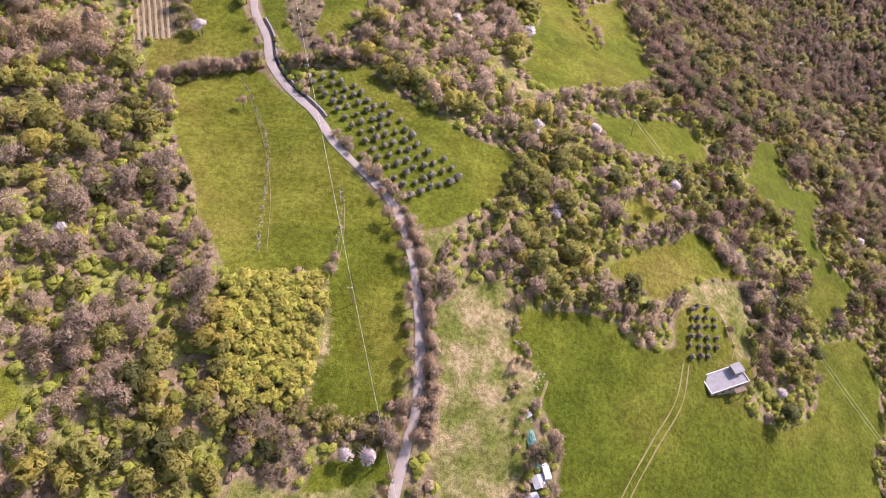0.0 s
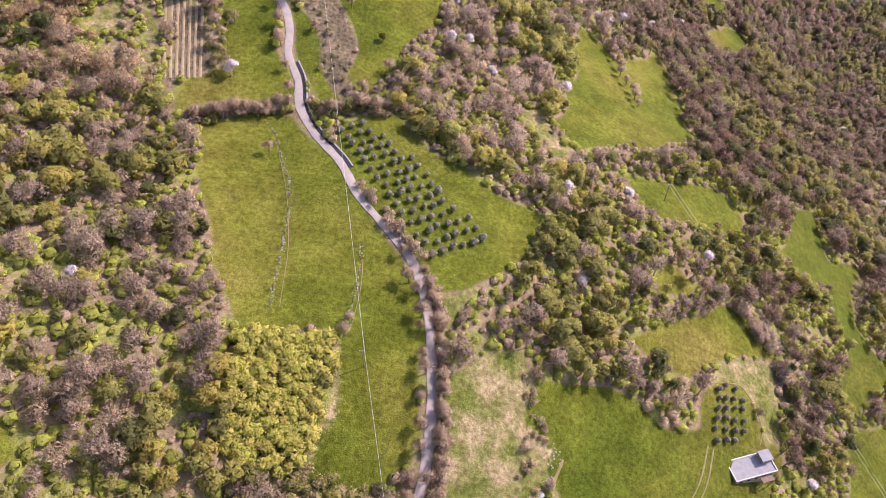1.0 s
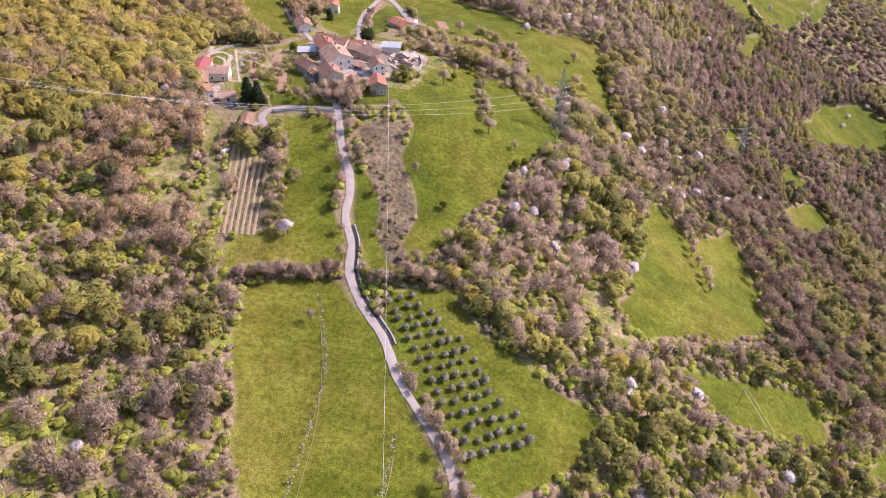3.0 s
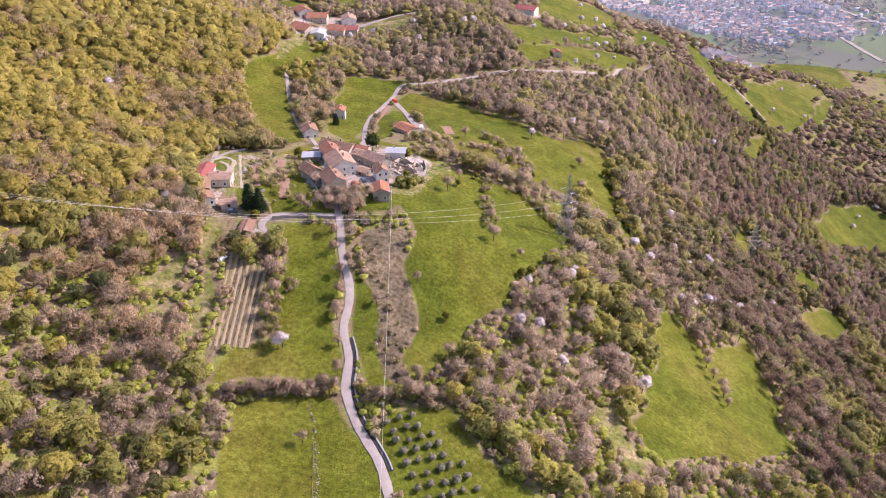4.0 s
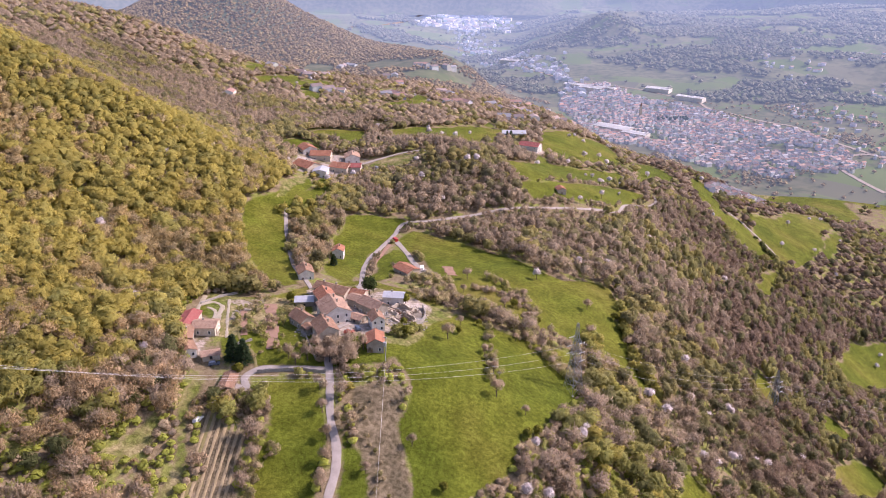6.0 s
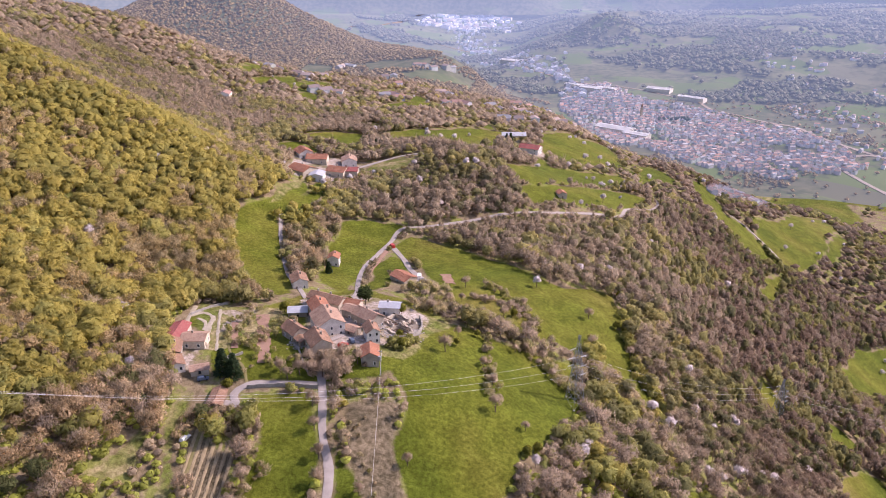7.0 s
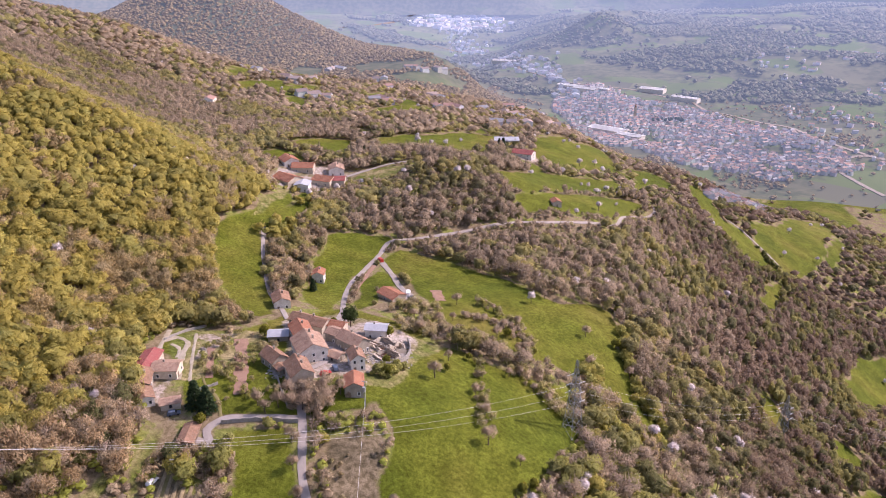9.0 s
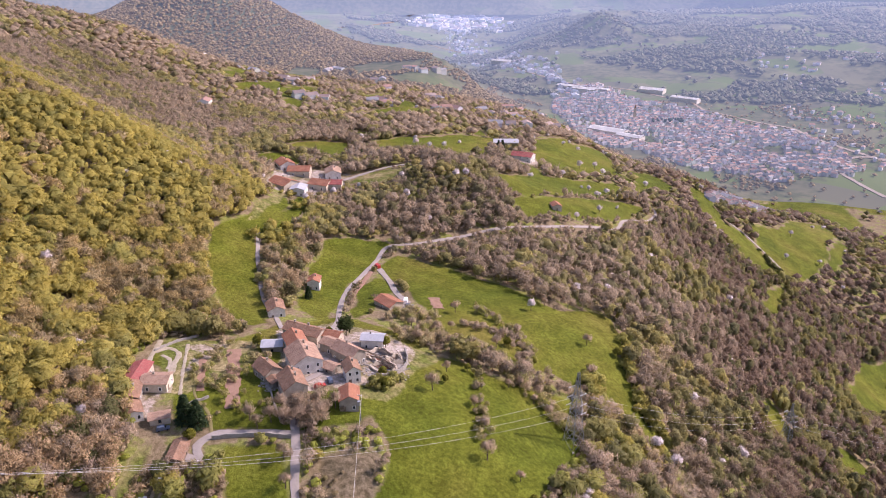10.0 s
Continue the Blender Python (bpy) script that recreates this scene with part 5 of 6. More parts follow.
BROWN_T, RED_T, PALE_T, CRIMSON_T = TILES
W, CR, ST = PLASTER
for args in (
    ("house", "small white house with a new red tile roof in the meadow", -121, 399, 12, 5.6, 6.6, 4.8, 1.4, W, RED_T, 2, 1),
    ("house", "white stone house with brown tiles by the upper lane", -125, 363, 30, 7.0, 9.0, 4.2, 1.8, W, BROWN_T, 2, 1),
    ("house", "long old house with a weathered brown tile roof", -103, 341, 74, 6.9, 16.3, 5.1, 1.8, CR, BROWN_T, 4, 2),
    ("barn", "low barn with a grey sheet roof", -111, 328, 106, 5.5, 7.6, 3.2, 1.1, ST, SHEET, 1, 0, False, True),
    ("house", "large plastered house with a broad pale tile roof", -93.2, 314.5, 35, 10.6, 12.3, 5.8, 2.9, W, PALE_T, 3, 2),
    ("house", "house with a renewed red roof and skylights", -101.5, 327.5, 35, 7.2, 10.3, 6.2, 2.0, CR, RED_T, 2, 1),
    ("house", "old stone house with a brown tile roof", -103, 305.5, 53, 6.3, 8.6, 3.9, 2.2, ST, BROWN_T, 2, 1),
    ("house", "front farmhouse with a brown and pale tile roof", -90.2, 296.8, 36, 7.6, 10.2, 4.7, 2.5, CR, BROWN_T, 2, 2),
    ("shed", "small shed with a grey tile roof", -83, 314, 70, 4.6, 5.0, 2.4, 0.9, ST, PALE_T, 1, 0, False, True),
    ("house", "long stone house with a pale tile roof", -80, 325, 60, 6.7, 11.2, 4.9, 2.2, ST, PALE_T, 3, 1),
    ("house", "tall narrow house with a brown tile roof", -74.5, 311.5, 30, 5.0, 6.8, 5.3, 1.7, W, BROWN_T, 2, 1),
    ("house", "half-roofed white house at the edge of the village", -75, 340, 95, 5.6, 8.4, 4.3, 1.0, W, SHEET, 2, 1),
    ("house", "detached house with an orange tile roof above the meadow", -70.3, 295.6, 18, 6.2, 7.6, 4.3, 1.7, ST, RED_T, 2, 0),
    ("house", "small house with a red-brown tile roof between yards", -91.5, 340.5, 80, 5.0, 7.0, 3.6, 1.2, CR, RED_T, 1, 0),
    ("house", "low house with pale tiles behind the village square", -88, 331, 70, 5.6, 8.0, 4.2, 1.2, ST, PALE_T, 1, 0),
    ("house", "farm shed with an orange tile roof beside a gravel yard", -82.5, 391, 54, 8.0, 11.0, 3.0, 1.5, CR, RED_T, 1, 0),
    ("house", "old farm wing with a crimson roof", -143.4, 291.5, 12, 6.1, 12.1, 3.6, 1.0, CR, CRIMSON_T, 2, 0),
    ("house", "farm wing with a pale pink tile roof", -135.2, 289.4, 102, 7.0, 8.6, 3.5, 1.1, CR, PALE_T, 2, 1),
    ("house", "bent old farm wing with a brown tile roof", -139.3, 281.0, 24, 6.0, 9.5, 3.3, 1.1, ST, BROWN_T, 2, 1),
    ("house", "low white farm wing with a brown tile roof", -134.0, 273.4, 40, 5.2, 7.4, 3.0, 1.1, W, BROWN_T, 2, 0),
    ("shed", "low lean-to with a pink tile roof by the farm", -125, 273.5, 120, 4.0, 6.0, 2.4, 0.7, CR, PALE_T, 1, 0, False, True),
    ("shed", "long open shed with a brown roof", -112.6, 262, 14, 4.6, 9.5, 2.6, 0.8, TIMBER, BROWN_T, 1, 0, False, True),
    ("shed", "garden hut with a rusty brown roof", -107, 336, 100, 4.0, 5.0, 2.4, 0.7, TIMBER, BROWN_T, 1, 0, False, True),
    ("shed", "tumbledown shed beside the vegetable beds", -98, 300, 50, 3.6, 4.2, 2.2, 0.6, ST, BROWN_T, 1, 0, False, True),
    ("house", "hamlet house with a red tile roof", -180, 508, 60, 12.0, 16.0, 3.9, 2.4, CR, RED_T, 2, 1),
    ("house", "hamlet house with an orange roof", -180, 535, 100, 10.0, 14.0, 3.9, 2.2, CR, RED_T, 2, 1),
    ("house", "grey-blue hamlet building with a sheet roof", -168, 502, 10, 9.0, 10.0, 4.6, 1.2, W, SHEET, 2, 0),
    ("house", "terraced hamlet house with red roof", -160, 520, 80, 11.0, 13.0, 3.9, 2.2, CR, RED_T, 2, 1),
    ("house", "pale hamlet house with tile roof", -159, 540, 20, 10.0, 12.0, 4.6, 2.2, W, PALE_T, 2, 1),
    ("house", "hamlet house with a wide crimson roof", -153, 521, 100, 8.0, 12.0, 4.5, 1.8, CR, CRIMSON_T, 2, 0),
    ("house", "upper hamlet house with red tiles", -192, 540, 40, 10.0, 13.0, 3.9, 2.2, W, RED_T, 2, 1),
    ("house", "hilltop villa with a bright red roof and white walls", -48, 708, 75, 12.0, 18.0, 5.5, 2.4, W, CRIMSON_T, 3, 1),
    ("house", "large pale building on the hilltop", -67, 745, 100, 14.0, 22.0, 7.5, 1.6, W, SHEET, 3, 1),
    ("house", "old house with a brown roof below the hilltop", -68, 641, 80, 9.0, 13.0, 4.5, 2.0, ST, BROWN_T, 2, 0),
    ("house", "little orange-roofed house in the terraces", -14, 561, 20, 6.0, 7.0, 3.5, 1.4, CR, RED_T, 1, 0),
):
    house(*args)

# ---- the flat-roofed barn below the small orchard ----
def flat_barn():
    top = tagged(new("barn"), "flat-roofed concrete barn with pale parapets and a raised stair room", "barn")
    top.matrix_basis = pose(93.2, 113.2, -60.5, 0, 0, 18) @ Matrix.Scale(0.8, 4)
    bm = bmesh.new()
    box(bm, -9, 9, -4.3, 4.3, -6, 3.4)
    part("wall", bm, PLASTER[2], top)
    bm = bmesh.new()
    box(bm, -8.8, 8.8, -4.1, 4.1, 3.405, 3.5)
    part("roof", bm, CONCRETE, top, "grey concrete roof deck")
    for x0, x1, y0, y1 in ((-9.1, 9.1, -4.4, -4.05), (-9.1, 9.1, 4.05, 4.4), (-9.1, -8.75, -4.04, 4.04), (8.75, 9.1, -4.04, 4.04)):
        bm = bmesh.new()
        box(bm, x0, x1, y0, y1, 3.41, 3.9)
        part("parapet", bm, PLASTER[0], top)
    bm = bmesh.new()
    box(bm, 4.2, 8.6, -0.2, 4.0, 3.51, 5.8)
    room = part("stair_room", bm, PLASTER[2], top)
    bm = bmesh.new()
    box(bm, 4.0, 8.8, -0.4, 4.2, 5.805, 6.05)
    part("roof", bm, CONCRETE, room, "pale concrete slab roof")
    bm = bmesh.new()
    box(bm, 1.5, 6.6, -7.0, -4.5, 2.2, 2.4)
    part("canopy", bm, TIMBER, top, "lean-to canopy of weathered boards")
    for x in (1.8, 6.2):
        bm = bmesh.new()
        box(bm, x - 0.12, x + 0.12, -6.8, -6.56, -6, 2.2)
        part("post", bm, TIMBER, top)
    for k in range(4):
        bm = bmesh.new()
        box(bm, -7 + 3.4 * k, -5.6 + 3.4 * k, -4.38, -4.31, 0.9, 2.1)
        part("window", bm, GLASS, top)


flat_barn()


# ---- power lines ----
def strut(bm, points, r):
    """A square bar bent through points."""
    rings = [[bm.verts.new(Vector(p) + Vector((r * math.cos(k * 1.571), r * math.sin(k * 1.571), 0))) for k in range(4)] for p in points]
    for a, b in zip(rings, rings[1:]):
        for k in range(4):
            bm.faces.new((a[k], a[(k + 1) % 4], b[(k + 1) % 4], b[k]))
    bm.faces.new(rings[-1])
    bm.faces.new(rings[0][::-1])


def pylon(x, y, z, tall, turn, label):
    """A lattice pylon: four legs, crossed braces, three arms with insulators, concrete feet."""
    top = tagged(new("pylon"), label, "pylon", "lattice pylons")
    top.matrix_basis = pose(x, y, z, 0, 0, turn)
    levels = [0, 0.12, 0.24, 0.36, 0.48, 0.6, 0.7, 0.8, 0.9, 1.0]
    half = lambda u: 2.6 * (1 - u) ** 1.15 + 0.28
    for sx, sy in ((-1, -1), (1, -1), (1, 1), (-1, 1)):
        bm = bmesh.new()
        strut(bm, [(sx * half(u), sy * half(u), u * tall) for u in levels], 0.12)
        part("leg", bm, STEEL, top)
        bm = bmesh.new()
        box(bm, sx * 2.88 - 0.45, sx * 2.88 + 0.45, sy * 2.88 - 0.45, sy * 2.88 + 0.45, -2.5, 0.35)
        part("footing", bm, CONCRETE, top, "pale concrete footing")
    for k, (a, b) in enumerate(zip(levels, levels[1:])):
        corners = ((-1, -1), (1, -1), (1, 1), (-1, 1))
        for i in range(4):
            p, q = corners[i], corners[(i + 1) % 4]
            bm = bmesh.new()
            tube(bm, (p[0] * half(a), p[1] * half(a), a * tall), (q[0] * half(b), q[1] * half(b), b * tall), 0.06, 0.06, 4)
            tube(bm, (q[0] * half(a), q[1] * half(a), a * tall), (p[0] * half(b), p[1] * half(b), b * tall), 0.06, 0.06, 4)
            part("brace", bm, STEEL, top)
    for u, reach in ((0.52, 3.6), (0.63, 3.3), (0.76, 3.0)):
        for s in (-1, 1):
            bm = bmesh.new()
            z0 = u * tall
            for e in (-1, 1):
                tube(bm, (s * half(u), e * half(u), z0), (s * reach, 0, z0), 0.08, 0.06, 4)
                tube(bm, (s * half(u), e * half(u), z0 + 1.0), (s * reach, 0, z0), 0.06, 0.05, 4)
            arm = part("arm", bm, STEEL, top)
            for e in (-1, 1):
                bm = bmesh.new()
                for d in range(5):
                    tube(bm, (s * reach, e * (0.25 + 0.28 * d), z0 - 0.05), (s * reach, e * (0.38 + 0.28 * d), z0 - 0.05), 0.17, 0.1, 6)
                part("insulator", bm, WHITE, arm, "white glass insulator string")
    return top


def cable(a, b, sag, thick, label):
    """A hanging wire from a to b."""
    a, b = Vector(a), Vector(b)
    cu = bpy.data.curves.new("power_cable", "CURVE")
    cu.dimensions, cu.bevel_depth, cu.bevel_resolution = "3D", thick, 1
    sp = cu.splines.new("POLY")
    n = 40
    sp.points.add(n)
    for k in range(n + 1):
        u = k / n
        p = a.lerp(b, u) - Vector((0, 0, sag * 4 * u * (1 - u)))
        sp.points[k].co = (*p, 1)
    cu.materials.append(ALUMINIUM)
    return tagged(new("power_cable", cu), label, "cable", "power cables")


P1 = Vector((3.5, 325.0, ground_z(3.5, 325)))
P2 = Vector((118.0, 452.0, ground_z(118, 452) - 1))
P0 = Vector((-190.0, 131.0, ground_z(-190, 131)))
P3 = Vector((330.0, 560.0, ground_z(330, 560)))
pylon(*P1, 31.5, -45, "tall galvanised lattice pylon standing in the meadow")
pylon(*P2, 26.0, -45, "lattice pylon half hidden by the woods")
pylon(*P0, 46.0, -45, "high lattice pylon on the wooded hill")
pylon(*P3, 30.0, -45, "far lattice pylon across the gully")
for k, (u, reach) in enumerate(((0.52, 3.6), (0.63, 3.3), (0.76, 3.0))):
    for s in (1,):
        side = Vector((math.cos(radians(-45)), math.sin(radians(-45)), 0)) * reach * s
        near = P1 + side + Vector((0, 0, 31.5 * u))
        cable(near, Vector((P0.x, P0.y, 118 - 2.4 * k)) + side * 0.3, 14.8, 0.02, "bright overhead power cable above the village meadows")
        cable(near, P2 + side + Vector((0, 0, 26 * u + 4)), 7.0, 0.02, "bright overhead power cable over the wooded gully")
        cable(P2 + side + Vector((0, 0, 26 * u)), P3 + side + Vector((0, 0, 30 * u)), 8.0, 0.02, "overhead power cable towards the valley")


def pole(x, y, tall, label, box_on=False):
    top = tagged(new("utility_pole"), label, "pole", "poles of the small line")
    top.matrix_basis = pose(x, y, ground_z(x, y))
    bm = bmesh.new()
    tube(bm, (0, 0, -1), (0, 0, tall), 0.16, 0.1, 8)
    part("mast", bm, CONCRETE if box_on else TIMBER, top)
    bm = bmesh.new()
    box(bm, -0.8, 0.8, -0.06, 0.06, tall - 0.4, tall - 0.25)
    part("crossarm", bm, STEEL, top)
    for sx in (-0.7, 0.7):
        bm = bmesh.new()
        tube(bm, (sx, 0, tall - 0.25), (sx, 0, tall + 0.05), 0.09, 0.05, 6)
        part("insulator", bm, WHITE, top)
    if box_on:
        bm = bmesh.new()
        tube(bm, (0, -0.75, tall - 3.4), (0, -0.75, tall - 1.9), 0.55, 0.55, 12)
        part("transformer", bm, STEEL, top, "blue-grey transformer drum")
    return Vector((x, y, ground_z(x, y) + tall))


line = [pole(-64.5, 289, 10, "concrete pole with a transformer at the village edge", True), pole(-44, 196, 8, "wooden utility pole beside the lane"), pole(-25, 111, 8, "wooden utility pole in the meadow"),
        pole(-13.5, 62, 8, "wooden utility pole beside the lower lane"), pole(-8, 5, 8, "wooden utility pole down the slope")]
for a, b in zip(line, line[1:]):
    cable(a + Vector((0.7, 0, 0)), b + Vector((0.7, 0, 0)), 1.6, 0.028, "single bright wire of the small power line")
line = [pole(74, 207, 9, "wooden pole in the gully woods"), pole(128, 140, 9, "wooden pole above the lower meadow"), pole(170, 82, 9, "wooden pole in the lower meadow")]
for a, b in zip(line, line[1:]):
    for s in (-0.7, 0.7):
        cable(a + Vector((s, 0, 0)), b + Vector((s, 0, 0)), 1.5, 0.025, "pair of bright wires over the lower meadow")


# ---- the town in the valley ----
def settlement(name, label, x, y, turn, w, d, h, rng, roofs):
    """Many small gabled houses, far off."""
    N = len(x)
    z = height(x, y)
    c, s = np.cos(turn), np.sin(turn)
    def at(px, py, pz):
        return np.stack([x + c * px - s * py, y + s * px + c * py, z + pz], -1)
    a, b, o = w / 2, d / 2, 0.4
    lo = np.full(N, -3.0)
    rise = w * rng.uniform(0.16, 0.24, N)
    B = [at(-a, -b, lo), at(a, -b, lo), at(a, b, lo), at(-a, b, lo)]
    T = [at(-a, -b, h), at(a, -b, h), at(a, b, h), at(-a, b, h)]
    R = [at(0, -b, h + rise), at(0, b, h + rise)]
    E = [at(-a - o, -b - o, h - 0.1), at(a + o, -b - o, h - 0.1), at(a + o, b + o, h - 0.1), at(-a - o, b + o, h - 0.1)]
    Q = [at(0 * a, -b - o, h + rise + 0.25), at(0 * a, b + o, h + rise + 0.25)]
    tris = []
    for k in range(4):
        j = (k + 1) % 4
        tris += [(B[k], B[j], T[j]), (B[k], T[j], T[k])]
    tris += [(T[0], T[1], R[0]), (T[2], T[3], R[1])]
    walls = len(tris)
    tris += [(E[1], E[2], Q[1]), (E[1], Q[1], Q[0]), (E[3], E[0], Q[0]), (E[3], Q[0], Q[1])]
    V = np.stack([np.stack(t, 1) for t in tris], 1)
    wall = np.array((0.54, 0.51, 0.47)) * rng.uniform(0.7, 1.2, (N, 1)) * rng.uniform(0.93, 1.07, (N, 3))
    roof = np.array(roofs)[rng.integers(0, len(roofs), N)] * rng.uniform(0.75, 1.2, (N, 1))
    col = np.concatenate([np.repeat(wall[:, None], walls, 1), np.repeat(roof[:, None], 4, 1)], 1)
    m = V.shape[0] * V.shape[1]
    return tagged(new(name, mesh_of(name, V.reshape(-1, 3), np.arange(3 * m).reshape(-1, 3), [TOWN_MIX], col.reshape(-1, 3))), label, "town", kind="stuff")


def town():
    rng = np.random.default_rng(31)
    roofs = [(0.3, 0.205, 0.16), (0.24, 0.18, 0.15), (0.35, 0.26, 0.21), (0.3, 0.285, 0.28), (0.33, 0.19, 0.135)]
    x, y = scatter(-60, 520, 1180, 2060, 9.5, rng)
    k = (inside(TOWN, x, y) > 0) & (rng.uniform(size=len(x)) < 0.74 - 0.4 * (soft_noise(x, y, 60, 1) > 0.68) - 0.25 * np.clip((y - 1700) / 300, 0, 1))
    x, y = x[k], y[k]
    N = len(x)
    settlement("town", "densely built old town of tiled pale houses in the valley", x, y, 0.45 + 0.5 * soft_noise(x, y, 160, 6) + 1.571 * rng.integers(0, 2, N), rng.uniform(4.2, 7.4, N), rng.uniform(5.5, 12, N), rng.uniform(3.0, 7.0, N), rng, roofs)
    tx, ty = scatter(-60, 520, 1180, 2060, 17, rng)
    k = (inside(TOWN, tx, ty) > 0) & (rng.uniform(size=len(tx)) < 0.5)
    tx, ty = tx[k], ty[k]
    r = rng.uniform(1.6, 3.6, len(tx))
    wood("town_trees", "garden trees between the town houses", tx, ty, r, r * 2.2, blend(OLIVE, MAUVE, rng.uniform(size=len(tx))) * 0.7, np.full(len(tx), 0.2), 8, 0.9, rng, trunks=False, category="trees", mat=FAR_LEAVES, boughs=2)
    tx = np.r_[rng.uniform(140, 205, 16), rng.uniform(-94, -78, 4)]
    ty = np.r_[rng.uniform(1590, 1615, 16), rng.uniform(1874, 1888, 4)]
    wood("town_conifers", "tall dark conifers in the town park", tx, ty, np.full(20, 3.4), np.r_[np.full(16, 15.0), np.full(4, 26.0)], np.tile((0.045, 0.07, 0.035), (20, 1)), np.zeros(20), 14, 1.2, rng, trunks=False, category="trees", mat=FAR_LEAVES, boughs=3)
    # the terraced suburb on the near slope and scattered farms
    x, y = scatter(100, 260, 760, 1020, 10, rng)
    k = (inside(SUBURB, x, y) > 0) & (rng.uniform(size=len(x)) < 0.55)
    N = k.sum()
    settlement("suburb", "rows of tiled houses on the slope above the town", x[k], y[k], rng.uniform(0.3, 0.9, N), rng.uniform(5, 7.5, N), rng.uniform(7, 11, N), rng.uniform(3.5, 5.5, N), rng, roofs)
    spots = [(-330, 900), (-345, 905), (-352, 1010), (-300, 1130), (-290, 1140), (-240, 1290), (-232, 1300), (-390, 1180), (-393, 1206), (-384, 1212), (-376, 1204), (-267, 1254), (-255, 1258), (-280, 1250), (-219, 843), (-210, 848), (-273, 804), (-262, 808), (-284, 800), (-376, 898), (-368, 904), (-189, 991), (-180, 985), (-83, 965), (-74, 958), (-92, 970), (-310, 659), (-150, 900), (-140, 908), (-160, 890), (-120, 960), (-105, 950), (-220, 850), (-205, 842), (-90, 860),
             (-75, 870), (-60, 900), (-40, 950), (-30, 960), (-20, 1000), (-190, 1000), (-180, 1008), (-260, 1050), (-460, 960), (-470, 950), (-100, 1080), (-85, 1090), (-60, 1110), (-40, 1130), (-10, 1180), (20, 1220)]
    x, y = np.array(spots, float).T
    N = len(x)
    settlement("farms", "scattered farms and cottages on the plateau", x, y, rng.uniform(0, 3, N), rng.uniform(8, 11, N), rng.uniform(10, 17, N), rng.uniform(4.5, 7, N), rng, roofs)
    # works and houses along the river plain
    u = rng.uniform(size=240)
    x = -30 - 620 * u + rng.normal(0, 26, 240) * (1 + u)
    y = 1950 + 1900 * u + rng.normal(0, 60, 240)
    pale = [(0.3, 0.3, 0.31), (0.27, 0.25, 0.24), (0.38, 0.38, 0.39), (0.24, 0.2, 0.19)]
    big = rng.uniform(0.5, 1.5, 240)
    settlement("works", "pale works and houses strung along the river plain", x, y, rng.normal(0.3, 0.1, 240), 11 * big, 18 * big, rng.uniform(5, 8, 240), rng, pale)
    x, y = rng.uniform(440, 1300, 900), rng.uniform(1300, 2700, 900)
    k = soft_noise(x, y, 130, 9) > 0.5
    N = k.sum()
    settlement("outskirts", "scattered houses on the far side of the plain", x[k], y[k], rng.uniform(0, 3, N), rng.uniform(5, 8, N), rng.uniform(7, 12, N), rng.uniform(4, 6, N), rng, roofs + pale[:1])
    u = rng.uniform(size=200)
    x, y = -900 + 420 * u + rng.normal(0, 40, 200), 3900 + 420 * rng.uniform(size=200)
    settlement("far_town", "pale town at the far end of the valley", x, y, rng.uniform(0, 3, 200), rng.uniform(14, 30, 200), rng.uniform(16, 40, 200), rng.uniform(7, 12, 200), rng, pale)


town()


def hall(x, y, turn, w, d, h, label):
    """A long works hall with a shallow double roof."""
    top = tagged(new("works_hall"), label, "hall")
    top.matrix_basis = pose(x, y, ground_z(x, y), 0, 0, turn)
    bm = bmesh.new()
    box(bm, -w / 2, w / 2, -d / 2, d / 2, -3, h)
    part("wall", bm, PLASTER[0], top)
    for s in (-1, 1):
        bm = bmesh.new()
        v = [bm.verts.new(p) for p in ((0.01 * s, -d / 2 - 0.5, h + w * 0.09), (s * (w / 2 + 0.5), -d / 2 - 0.5, h + 0.05), (s * (w / 2 + 0.5), d / 2 + 0.5, h + 0.05), (0.01 * s, d / 2 + 0.5, h + w * 0.09))]
        bm.faces.new(v)
        bmesh.ops.solidify(bm, geom=bm.faces[:], thickness=0.25)
        part("roof", bm, WHITE, top, "white sheet roof")


hall(53, 1535, 60, 34, 74, 9, "white works hall at the edge of the town")
hall(93, 1490, 60, 24, 50, 8, "long pale works hall beside the town")
hall(172, 2005, 70, 36, 60, 9, "white works hall out on the plain")
hall(236, 1872, 60, 24, 64, 8, "bright white hall behind the town")
hall(5, 1968, 65, 30, 60, 7, "blue-grey hall in the works quarter")
hall(-32, 2005, 65, 26, 70, 7, "pale hall in the works quarter")
hall(-250, 2565, 70, 40, 110, 9, "long white hall by the valley road")
hall(40, 1960, 65, 20, 50, 7, "low hall beside the works")


def tower():
    top = tagged(new("church_tower"), "slim pale church tower over the town roofs", "tower")
    top.matrix_basis = pose(109, 1650, ground_z(109, 1650), 0, 0, 25) @ Matrix.Scale(0.72, 4)
    bm = bmesh.new()
    box(bm, -3, 3, -3, 3, -2, 34)
    part("shaft", bm, PLASTER[1], top)
    bm = bmesh.new()
    box(bm, -3.5, 3.5, -3.5, 3.5, 34, 35)
    part("cornice", bm, PLASTER[0], top)
    bm = bmesh.new()
    tube(bm, (0, 0, 35), (0, 0, 45), 3.4, 0.1, 8)
    part("spire", bm, TILES[0], top)


tower()

# ---- lanes, walls and hedges ----
def offset_line(line, by):
    d = np.gradient(line, axis=0)
    d /= np.linalg.norm(d, axis=1)[:, None] + 1e-9
    return line + np.c_[-d[:, 1], d[:, 0]] * by


